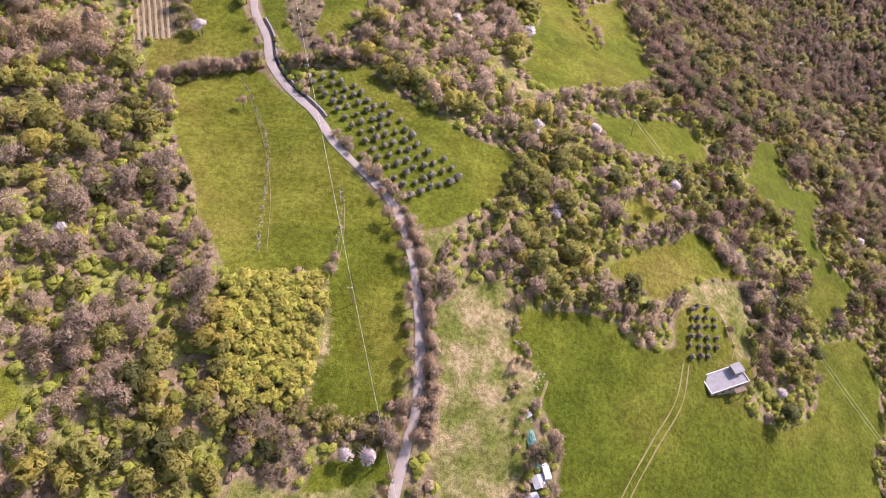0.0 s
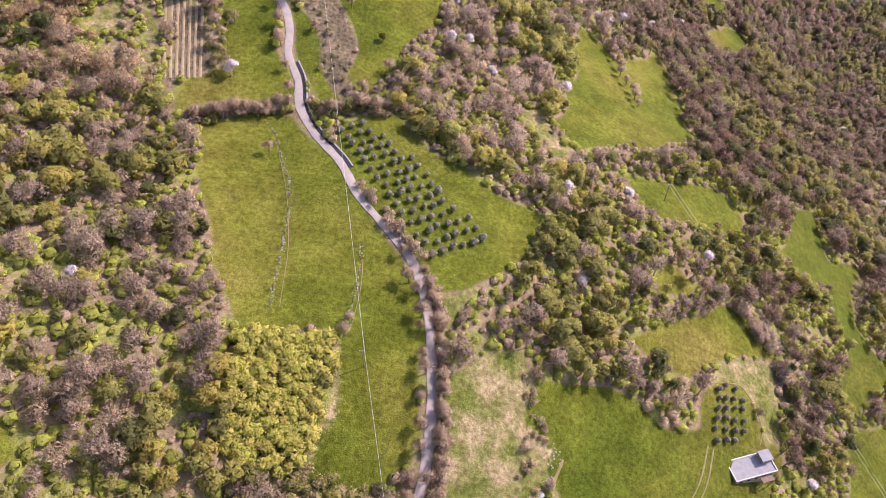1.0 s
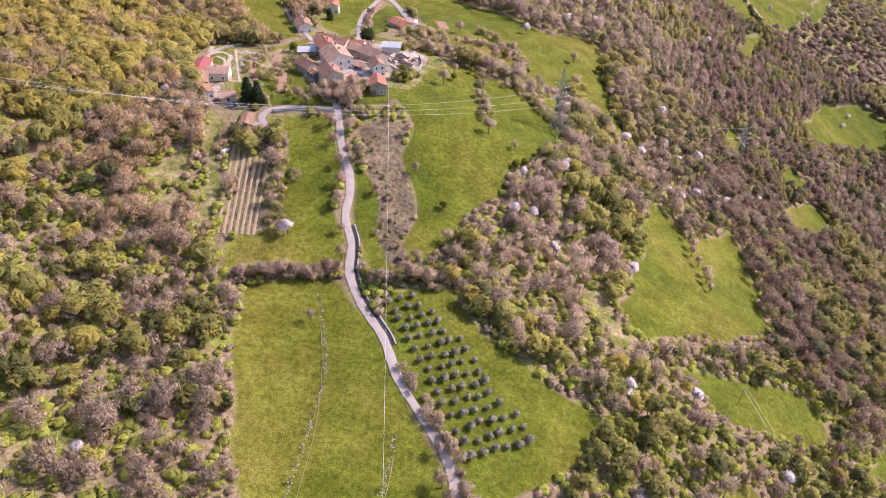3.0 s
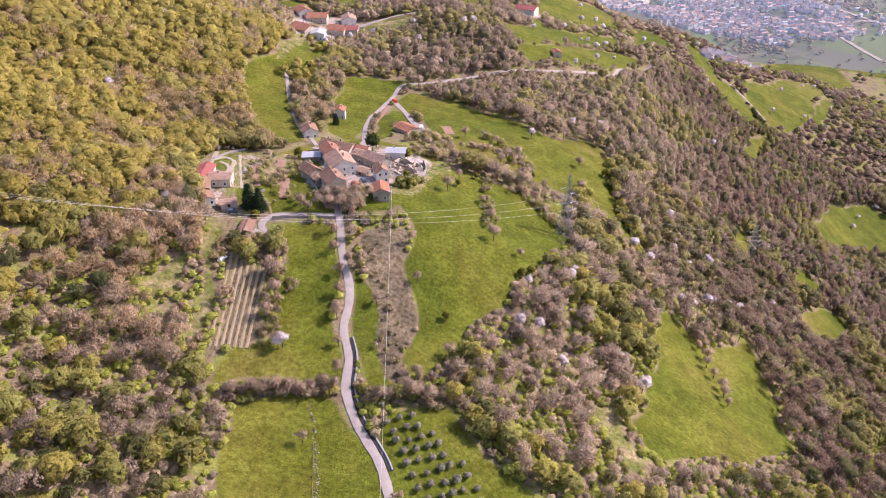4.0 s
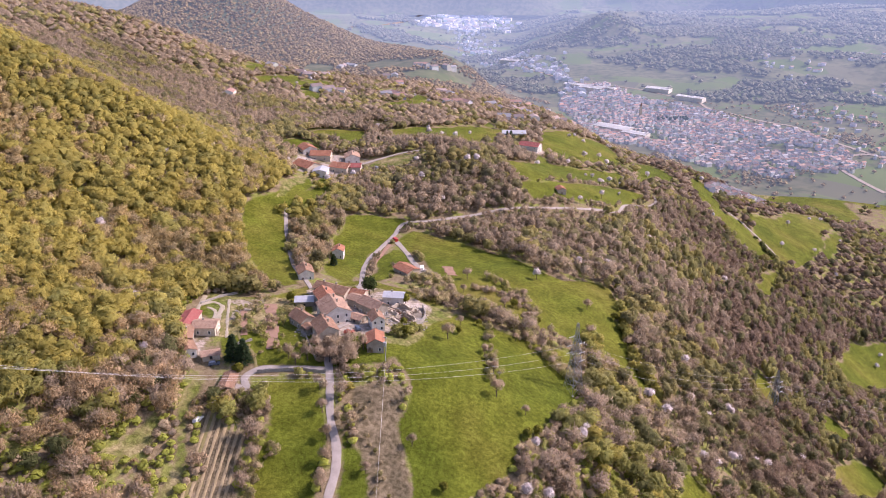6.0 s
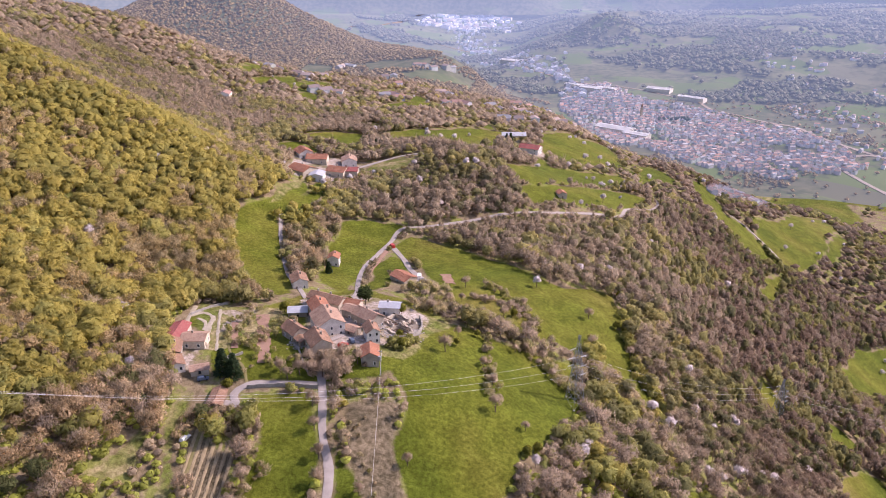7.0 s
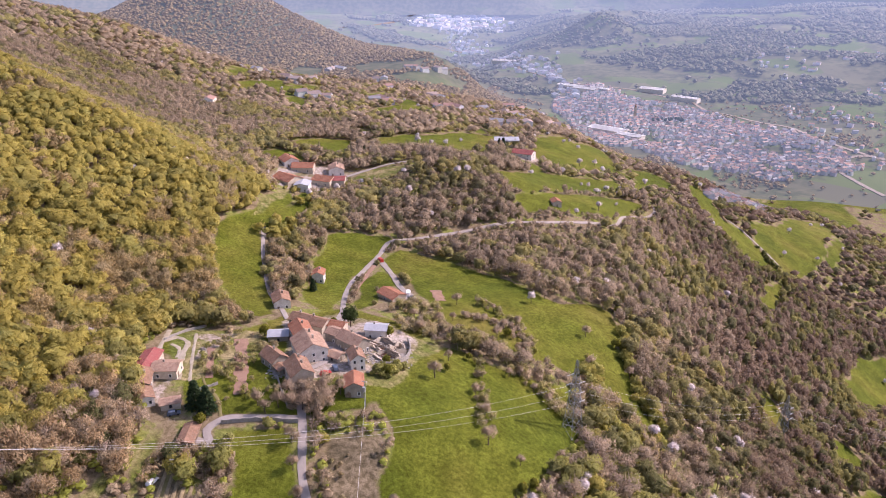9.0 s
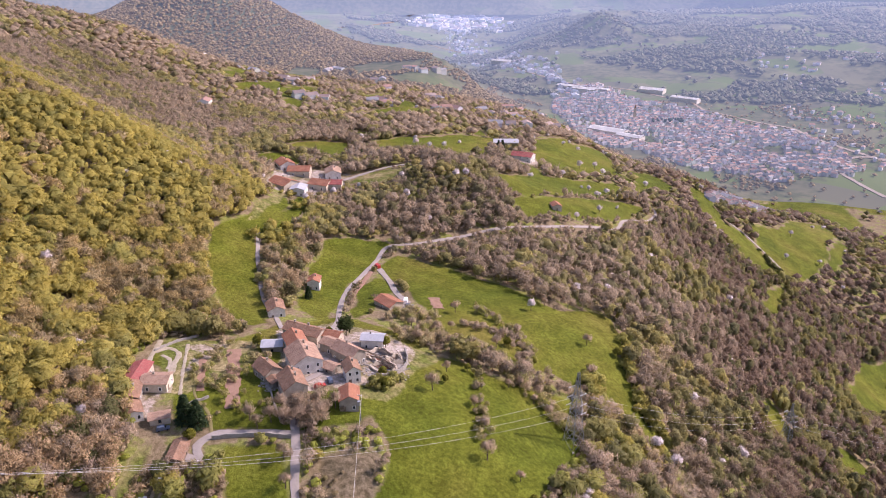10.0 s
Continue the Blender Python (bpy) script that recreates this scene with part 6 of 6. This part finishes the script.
# no hollow: a flat dark strip paints the shade inside the ditch
tagged(new("ditch", ribbon("ditch", offset_line(ROAD_LINES["lane"][84:112], -2.0), 0.9, DARK, lift=0.16, wobble=0.02)), "roadside ditch along the lane, its shade laid as a flat dark strip", "ditch", kind="structure")
tagged(new("kerb", ribbon("kerb", offset_line(ROAD_LINES["lane"][84:112], -2.75), 0.5, CONCRETE, lift=0.45, wobble=0.02, thick=1.0)), "pale concrete kerb beside the ditch", "kerb", kind="structure")
for pts, w in (([(79, 117), (75, 106), (62, 88), (50, 71), (44, 60)], 0.45), ([(81, 116.5), (77, 105), (64, 87), (52, 70), (46, 59)], 0.45),
               ([(70, 131), (78, 135), (88, 139), (95, 140), (99, 135), (101, 128), (99, 122)], 0.5), ([(-61, 183), (-55, 165), (-50.5, 145), (-48.5, 122)], 0.2),
               ([(-29, 143), (-28.5, 133), (-29.5, 121)], 0.25), ([(-112, 250), (-108, 232), (-105, 214), (-108, 198), (-112, 188)], 1.6), ([(-137, 325), (-131, 322), (-128.5, 314), (-130.5, 300), (-132, 292)], 1.1),
               ([(-127, 333), (-125.5, 318), (-126.5, 300), (-121, 288), (-112, 280), (-107, 272)], 1.0), ([(30, 100), (27, 92), (29, 80), (31, 68)], 0.7)):
    tagged(new("track", ribbon("track", smooth_line(pts, 1.5), w, EARTH, lift=0.1, wobble=0.25, thick=0.3)), "worn earth track through the grass", "track", kind="structure")


def wall_along(pts, tall, width, label):
    """A dry-stone wall that follows the ground."""
    line = smooth_line(pts, 1.2)
    d = np.gradient(line, axis=0)
    d /= np.linalg.norm(d, axis=1)[:, None]
    side = np.c_[-d[:, 1], d[:, 0]] * width / 2
    z = height(line[:, 0], line[:, 1])
    jag = tall + 0.15 * np.sin(np.arange(len(line)) * 2.3) + 0.1 * np.sin(np.arange(len(line)) * 5.1)
    v = np.stack([np.c_[line - side, z - 1.5], np.c_[line - side * 0.8, z + jag], np.c_[line + side * 0.8, z + jag], np.c_[line + side, z - 1.5]], 1).reshape(-1, 3)
    i = (np.arange(len(line) - 1)[:, None] * 4 + np.arange(3)).ravel()
    return tagged(new("stone_wall", mesh_of("stone_wall", v, np.c_[i, i + 1, i + 5, i + 4], [STONE])), label, "wall")


wall_along([(-106, 270), (-96, 273.6), (-82, 276.4)], 1.4, 0.5, "low stone retaining wall below the farm drive")
wall_along([(-68, 313), (-63, 318), (-59.5, 326), (-60, 334), (-63, 342)], 1.8, 0.6, "curved retaining wall round the ruins")
wall_along([(-150, 312), (-147, 322), (-142, 330)], 1.0, 0.5, "pale garden wall above the farm")
wall_along([(-98, 296), (-93, 288), (-88, 281)], 1.2, 0.5, "stone wall beside the village lane")
wall_along([(-116, 288), (-121, 280), (-117, 275)], 1.0, 0.4, "low wall round the farm garden")



def stones(name, label, line, spread, count, low, high, seed, mat):
    """Loose stones along a line, each an uneven block."""
    rng = np.random.default_rng(seed)
    k = rng.integers(0, len(line), count)
    x, y = line[k, 0] + rng.normal(0, spread, count), line[k, 1] + rng.normal(0, spread, count)
    z = height(x, y)
    r = rng.uniform(low, high, count)
    cube = np.array([(a, b, c) for c in (-0.6, 0.8) for a, b in ((-1, -1), (1, -1), (1, 1), (-1, 1))], float)
    v = np.c_[x, y, z][:, None, :] + cube[None] * r[:, None, None] * rng.uniform(0.55, 1.2, (count, 8, 3))
    f = np.array([(3, 2, 1, 0), (4, 5, 6, 7), (0, 1, 5, 4), (1, 2, 6, 5), (2, 3, 7, 6), (3, 0, 4, 7)])
    faces = (f[None] + 8 * np.arange(count)[:, None, None]).reshape(-1, 4)
    return tagged(new(name, mesh_of(name, v.reshape(-1, 3), faces, [mat])), label, "stones", kind="stuff")


FIELD_LINE = smooth_line([(-66, 196), (-60, 182), (-54, 165), (-52, 145), (-51, 122)], 1.0)
FIELD_LINE_B = smooth_line([(-30, 148), (-29.5, 135), (-31, 118)], 1.0)
stones("field_stones", "pale stones heaped along the old field line", np.r_[FIELD_LINE, FIELD_LINE_B], 0.35, 260, 0.08, 0.2, 3, STONE)
stones("rubble", "heaps of stone and tile rubble round the ruined houses", smooth_line([(-72, 334), (-66, 330), (-62, 324), (-66, 318), (-70, 322), (-66, 327), (-63, 333)], 0.5), 2.4, 700, 0.15, 0.5, 4, STONE)
stones("brick_rubble", "red brick and tile rubble from fallen roofs", smooth_line([(-70, 329), (-66, 326), (-64, 321)], 0.5), 1.6, 160, 0.15, 0.5, 5, TILES[1])
stones("yard_stones", "stones and clutter in the garden by the old house", smooth_line([(-98, 296), (-101, 299), (-97, 302), (-94, 299)], 0.5), 1.3, 120, 0.15, 0.5, 6, STONE)
stones("bank_stones", "loose stones on the dry bank", smooth_line([(20, 112), (24, 106), (28, 102), (26, 95), (24, 88)], 0.5), 0.9, 70, 0.08, 0.25, 7, STONE)

saplings = [tree("sapling", "thin staked sapling on the field line", "tree", 0.7, 2.6, (0.36, 0.3, 0.2), 0.8, 110, 0.13, 80 + k, "saplings along the field lines") for k in range(2)]
grove(saplings, [tuple(p) for p in FIELD_LINE[::5]] + [tuple(p) for p in FIELD_LINE_B[::5]], np.random.default_rng(8), 0.6, 1.1)


def hedge(name, label, pts, spread, count, radius, colours, seed, twig=0.6, n=60, size=0.24):
    rng = np.random.default_rng(seed)
    line = smooth_line(pts, 1.0)
    k = rng.integers(0, len(line), count)
    x, y = line[k, 0] + rng.normal(0, spread, count), line[k, 1] + rng.normal(0, spread, count)
    ok = away_from_roads(x, y, 0.5)
    x, y = x[ok], y[ok]
    r = rng.uniform(*radius, len(x))
    wood(name, label, x, y, r, r * rng.uniform(1.5, 2.4, len(x)), blend(*colours, rng.uniform(size=len(x))), np.full(len(x), twig), n, size, rng, trunks=True, category="hedge", boughs=4)


hedge("lane_hedge", "pinkish bare hedge between the lane and the orchard", [(-34, 170), (-25, 160), (-15, 149), (-9, 138), (-5, 126)], 1.1, 85, (0.9, 1.9), (MAUVE, TAN), 1)
hedge("lane_hedge", "tan bare hedge along the lower lane", [(-5, 122), (-4, 108), (-3.5, 92), (-5, 78)], 0.9, 70, (0.9, 2.0), (MAUVE, TAN), 2)
hedge("field_hedge", "bare brown hedge across the top of the meadows", [(-92, 192), (-80, 198), (-64, 203)], 1.2, 90, (0.9, 1.9), (TAN, BROWN), 3)
hedge("field_hedge", "bare hedge above the olive orchard", [(-52, 203), (-40, 206), (-26, 210), (-14, 203)], 1.3, 80, (0.9, 2.0), (TAN, OLIVE), 4)
hedge("meadow_hedge", "straggling hedge of bushes across the hill meadow", [(-62, 352), (-50, 358), (-36, 360), (-24, 352), (-14, 344), (-4, 336), (4, 330)], 2.4, 120, (0.8, 2.2), (TAN, YOUNG), 5)
hedge("meadow_hedge", "line of bushes down the hill meadow", [(-36, 345), (-32, 330), (-29, 316), (-26, 300)], 1.4, 40, (0.7, 1.8), (MAUVE, YOUNG), 6)
hedge("meadow_hedge", "line of bare bushes by the upper meadow", [(-44, 400), (-30, 392), (-20, 380), (-14, 366)], 1.6, 60, (0.8, 2.0), (MAUVE, YOUNG), 7)
hedge("wood_edge", "hedge of young leaf along the gully wood", [(10, 375), (14, 352), (22, 338), (40, 352)], 3.0, 90, (1.2, 2.6), (YOUNG, YELLOW), 8, 0.1)
hedge("wood_edge", "trees in fresh yellow-green leaf along the meadow edge", [(26, 422), (27, 399), (31, 387), (34, 373), (41, 366), (47, 360)], 2.2, 60, (1.4, 2.6), (YELLOW, YOUNG), 21, 0.1)
hedge("wood_edge", "budding trees below the pylon meadow", [(10, 356), (16, 355), (24, 354), (32, 349), (37, 344)], 3.0, 80, (1.4, 2.8), (TAN, YELLOW), 22, 0.4)
hedge("meadow_hedge", "bare hedge trees across the upper hill meadow", [(-46, 381), (-31, 381), (-23, 376), (-16, 364), (-4, 356)], 1.5, 46, (0.8, 1.8), (MAUVE, TAN), 23)
hedge("meadow_hedge", "dark bushes along the terrace lane", [(163, 749), (171, 727), (186, 713)], 1.5, 24, (1.0, 2.2), (OLIVE, IVY), 24, 0.1)
hedge("gully_hedge", "bare hedge along the gully path", [(96, 173), (103, 166), (111, 156), (116, 146), (122, 136), (126, 127)], 2.0, 80, (1.2, 2.4), (MAUVE, TAN), 25)
hedge("gully_hedge", "mauve bushes between two small meadows", [(63, 152), (73, 159), (84, 167)], 1.2, 26, (1.0, 2.0), (MAUVE, BROWN), 26)
hedge("village_shrubs", "tangle of bare bushes and ivy by the village lane", [(-80, 284), (-76, 288), (-82, 290), (-86, 287), (-78, 281)], 2.2, 70, (1.0, 2.6), (TAN, MAUVE), 9, 0.75, 110)
hedge("garden_shrubs", "garden bushes and fruit trees round the village", [(-120, 336), (-112, 318), (-116, 300), (-108, 284), (-98, 286), (-126, 300), (-130, 330), (-136, 334)], 3.0, 90, (0.6, 1.7), (TAN, YOUNG), 10, 0.5)
hedge("garden_shrubs", "green bushes below the ruined houses", [(-66, 310), (-62, 312), (-60, 318), (-64, 306)], 1.5, 26, (0.9, 1.9), (OLIVE, YOUNG), 11, 0.1)
hedge("garden_shrubs", "bushes and small trees above the village", [(-70, 356), (-60, 352), (-54, 362), (-66, 372), (-76, 378), (-60, 382)], 3.4, 80, (0.8, 2.2), (TAN, YOUNG), 12, 0.5)
hedge("garden_shrubs", "scrub along the vineyard and the plots", [(-116, 252), (-104, 256), (-94, 246), (-90, 230), (-88, 216)], 2.0, 90, (0.6, 1.6), (TAN, OLIVE), 13, 0.6)
hedge("soil_shrubs", "bushes on the bare plot beside the wire", [(-68, 268), (-60, 250), (-50, 230), (-46, 214)], 2.8, 34, (0.4, 1.2), (TAN, OLIVE), 14, 0.6)
hedge("bank_shrubs", "bare bushes on the dry bank", [(20, 118), (23, 108), (19, 94), (22, 80), (20, 66)], 1.5, 44, (0.5, 1.3), (MAUVE, TAN), 15)
hedge("lane_shrubs", "scrub at the foot of the plantation", [(-40, 82), (-30, 80), (-20, 79), (-14, 78)], 1.6, 60, (0.9, 2.0), (TAN, YOUNG), 16)
hedge("upper_shrubs", "young-leaf bushes beside the upper lane", [(-128, 372), (-137, 388), (-147, 404)], 2.4, 56, (1.0, 2.6), (YOUNG, TAN), 17, 0.3)
hedge("upper_shrubs", "young trees between the lane and the small meadow", [(-160, 428), (-150, 440), (-142, 452), (-146, 470), (-152, 485)], 3.4, 110, (1.2, 2.8), (YOUNG, YELLOW), 18, 0.15)


# ---- garden beds and paths of the village ----
BANK = smooth_line([(-100.2, 387), (-102.2, 403), (-102.2, 418), (-102.2, 430)], 1.0)
tagged(new("bank", ribbon("bank", BANK, 2.2, RED_EARTH, lift=0.3, wobble=0.2, thick=0.9)), "rust-red earth bank cut beside the village road", "bank", kind="structure")
for a, b, w in (((-131, 312), (-120.5, 290.5), 2.4), ((-125, 324), (-106, 284.5), 4.6), ((-65, 408), (-60, 395), 5.0)):
    line = np.array(a, float) + (np.array(b, float) - np.array(a, float)) * np.linspace(0, 1, 40)[:, None]
    tagged(new("vegetable_bed", ribbon("vegetable_bed", line, w, RED_EARTH, lift=0.14, wobble=0.2, thick=0.4)), "bare reddish earth of a dug vegetable bed", "garden bed", kind="structure")
for pts, w in (([(-153, 321), (-149, 308), (-145, 299)], 1.6), ([(-150, 311), (-147, 316), (-142, 314), (-138, 304), (-134, 295), (-129.5, 286)], 2.0), ([(-142.5, 322), (-134, 304), (-125.5, 286.5)], 1.1), ([(-146, 310), (-142, 308), (-138, 300)], 1.2)):
    tagged(new("garden_path", ribbon("garden_path", smooth_line(pts, 1.0), w, PATH_DUST, lift=0.12, wobble=0.3, thick=0.3)), "pale dusty path through the farm garden", "path", kind="structure")


# ---- the vineyard ----
def vine_row(a, b, label):
    top = tagged(new("vine_row"), label, "vines", "vine rows of the terraced plot")
    a, b = np.array(a, float), np.array(b, float)
    line = a + (b - a) * np.linspace(0, 1, 26)[:, None]
    me = ribbon("ridge", line, 0.9, VINE_EARTH, lift=0.25, wobble=0.2, thick=0.5)
    ob = new("ridge", me)
    ob.parent = top
    for k in range(0, 26, 4):
        bm = bmesh.new()
        z = ground_z(*line[k])
        tube(bm, (line[k][0], line[k][1], z - 0.3), (line[k][0], line[k][1], z + 1.5), 0.06, 0.05, 5)
        part("post", bm, TIMBER, top)


for k in range(7):
    u = k / 6
    vine_row((-113 + 14 * u, 249 - 4 * u), (-103.5 + 11 * u, 208 + 3 * u), "tan vine row with wooden posts on the terraced plot")


# ---- ruins, vehicles and clutter ----
def ruin(x, y, turn, w, d, label):
    """Broken walls with fallen beams."""
    top = tagged(new("ruin"), label, "ruin")
    top.matrix_basis = pose(x, y, ground_z(x, y) - 0.3, 0, 0, turn)
    rng = random.Random(int(x * 7 + y))
    for x0, x1, y0, y1 in ((-w / 2, w / 2, -d / 2, -d / 2 + 0.5), (-w / 2, w / 2, d / 2 - 0.5, d / 2), (-w / 2, -w / 2 + 0.5, -d / 2 + 0.51, d / 2 - 0.51), (w / 2 - 0.5, w / 2, -d / 2 + 0.51, d / 2 - 0.51)):
        bm = bmesh.new()
        n = 7
        lower, upper = [], []
        for k in range(n + 1):
            u = k / n
            if x1 - x0 > y1 - y0:
                p, q = (x0 + (x1 - x0) * u, y0), (x0 + (x1 - x0) * u, y1)
            else:
                p, q = (x0, y0 + (y1 - y0) * u), (x1, y0 + (y1 - y0) * u)
            h = rng.uniform(1.4, 2.8)
            lower.append([bm.verts.new((*p, -1)), bm.verts.new((*q, -1))])
            upper.append([bm.verts.new((*p, h)), bm.verts.new((*q, h))])
        for k in range(n):
            for quad in ((lower[k][0], lower[k + 1][0], upper[k + 1][0], upper[k][0]), (lower[k + 1][1], lower[k][1], upper[k][1], upper[k + 1][1]), (upper[k][0], upper[k + 1][0], upper[k + 1][1], upper[k][1])):
                bm.faces.new(quad)
        for k in (0, n):
            bm.faces.new((lower[k][0], lower[k][1], upper[k][1], upper[k][0]))
        bmesh.ops.recalc_face_normals(bm, faces=bm.faces)
        part("wall", bm, PLASTER[1], top)
    for k in range(7):
        bm = bmesh.new()
        px = rng.uniform(-w / 2, w / 2)
        tube(bm, (px, -d / 2, rng.uniform(0.6, 3)), (px + rng.uniform(-2, 2), d / 2, rng.uniform(0.6, 3.5)), 0.14, 0.12, 5)
        part("beam", bm, TIMBER, top)


ruin(-70, 331, 62, 8, 9, "roofless ruined house with broken white walls and fallen beams")
ruin(-66, 322, 58, 7, 8, "collapsed house with charred beams between white walls")
ruin(-64.5, 331, 40, 5, 6, "low ruined outbuilding full of rubble")


def vehicle(x, y, turn, length, width, tall, paint, label, van=False):
    """A car or van: body, cabin with windows, four wheels."""
    top = tagged(new("van" if van else "car"), label, "van" if van else "car")
    top.matrix_basis = pose(x, y, ground_z(x, y) + 0.12, 0, 0, turn)
    l, w = length / 2, width / 2
    def shell(ring):
        bm = bmesh.new()
        a = [bm.verts.new((px, -w * s, pz)) for px, pz, s in ring]
        b = [bm.verts.new((px, w * s, pz)) for px, pz, s in ring]
        bm.faces.new(a)
        bm.faces.new(b[::-1])
        for k in range(len(ring)):
            j = (k + 1) % len(ring)
            bm.faces.new((a[j], a[k], b[k], b[j]))
        bmesh.ops.bevel(bm, geom=bm.edges[:], offset=0.06, segments=2, affect="EDGES")
        return bm
    mid = tall * (0.55 if not van else 0.5)
    part("body", shell([(-l, 0.3, 1), (l, 0.3, 1), (l, mid * 0.9, 1), (-l, mid, 1)]), paint, top)
    cab = [(-l * 0.95, mid, 0.97), (l * 0.45, mid, 0.97), (l * 0.2, tall, 0.85), (-l * 0.8, tall, 0.85)] if not van else [(-l * 0.98, mid, 0.98), (l * 0.8, mid, 0.98), (l * 0.55, tall, 0.92), (-l * 0.97, tall, 0.92)]
    cabin = part("cabin", shell(cab), paint, top)
    bm = bmesh.new()
    v = [bm.verts.new(p) for p in ((l * (0.46 if not van else 0.81), -w * 0.8, mid + 0.06), (l * (0.46 if not van else 0.81), w * 0.8, mid + 0.06), (l * (0.24 if not van else 0.59), w * 0.74, tall - 0.1), (l * (0.24 if not van else 0.59), -w * 0.74, tall - 0.1))]
    bm.faces.new(v)
    bmesh.ops.solidify(bm, geom=bm.faces[:], thickness=0.04)
    part("windscreen", bm, GLASS, cabin)
    for sx in (-0.62, 0.62):
        for sy in (-1, 1):
            bm = bmesh.new()
            tube(bm, (sx * l, sy * w * 0.8, 0.3), (sx * l, sy * (w + 0.02), 0.3), 0.31, 0.31, 12)
            part("wheel", bm, DARK, top)


RED_PAINT = spotted("red_paint", (0.4, 0.03, 0.02), (0.5, 0.05, 0.03), 2, 0, 0.35, 0.5)
BLUE_PAINT = spotted("blue_grey_paint", (0.06, 0.08, 0.12), (0.1, 0.13, 0.18), 2, 0, 0.35, 0.5)
# the dark blue car is added where a house's bluish shade lies
for x, y, t, l, w, h, m, lab, v in ((-82.5, 301.5, 40, 4.0, 1.7, 1.45, RED_PAINT, "red car parked in the village square", False), (-80.5, 306, 120, 4.2, 1.7, 1.5, BLUE_PAINT, "dark blue car added in place of the bluish shade beside a house", False),
                                    (-73, 392, 20, 4.1, 1.7, 1.5, BLUE_PAINT, "dark car parked in the farm yard", False), (-70.5, 389, 60, 4.2, 1.7, 1.5, DARK, "black car parked in the farm yard", False),
                                    (-76, 397, 100, 5.0, 1.9, 2.2, WHITE, "white van in the gravel yard", True), (-112.5, 252, 70, 4.0, 1.7, 1.5, WHITE, "white car at the end of the vineyard", False),
                                    (-114.5, 244, 80, 4.0, 1.7, 1.5, WHITE, "white car among the garden plots", False), (-100.5, 436, 130, 4.4, 1.9, 1.9, RED_PAINT, "red pickup by the road fork", True),
                                    (27.5, 75, 100, 5.0, 2.0, 2.2, WHITE, "white van parked on the dry bank", True), (-122, 270, 30, 4.0, 1.7, 1.5, BLUE_PAINT, "dark car by the farm", False)):
    vehicle(x, y, t, l, w, h, m, lab, v)


def sheet_pile(x, y, turn, w, d, mat, label, name):
    """A crumpled cover over a low heap."""
    bm = bmesh.new()
    n = 8
    rng = random.Random(int(x * 31 + y))
    g = [[bm.verts.new(((i / n - 0.5) * w, (j / n - 0.5) * d, 0.15 + (0.55 + rng.uniform(-0.2, 0.2)) * math.sin(math.pi * i / n) * math.sin(math.pi * j / n))) for j in range(n + 1)] for i in range(n + 1)]
    for i in range(n):
        for j in range(n):
            bm.faces.new((g[i][j], g[i + 1][j], g[i + 1][j + 1], g[i][j + 1]))
    bmesh.ops.solidify(bm, geom=bm.faces[:], thickness=0.15)
    top = tagged(new(name), label, "cover")
    top.matrix_basis = pose(x, y, ground_z(x, y), 0, 0, turn)
    part("sheet", bm, mat, top)


sheet_pile(23.6, 84.0, 10, 2.6, 6.0, TARP, "green tarpaulin spread over garden stores", "tarpaulin")
sheet_pile(25.8, 79.2, 15, 2.4, 3.0, TARP, "pale green tarpaulin over a heap", "tarpaulin")
sheet_pile(23.4, 89.5, 30, 2.0, 1.6, WHITE, "white plastic sheet over a heap", "plastic_sheet")
sheet_pile(25.2, 76.6, 30, 1.8, 2.2, TARP, "faded tarpaulin beside the van", "tarpaulin")
for args in (("shed", "small grey sheet-metal hut on the dry bank", 25.2, 72.2, 15, 2.6, 3.0, 2.0, 0.3, ST, SHEET, 1, 0, False, True),
             ("shed", "pale tool shed with a sheet roof on the bank", 23.2, 67.0, 20, 3.4, 3.6, 2.1, 0.3, ST, SHEET, 1, 0, False, True)):
    house(*args)
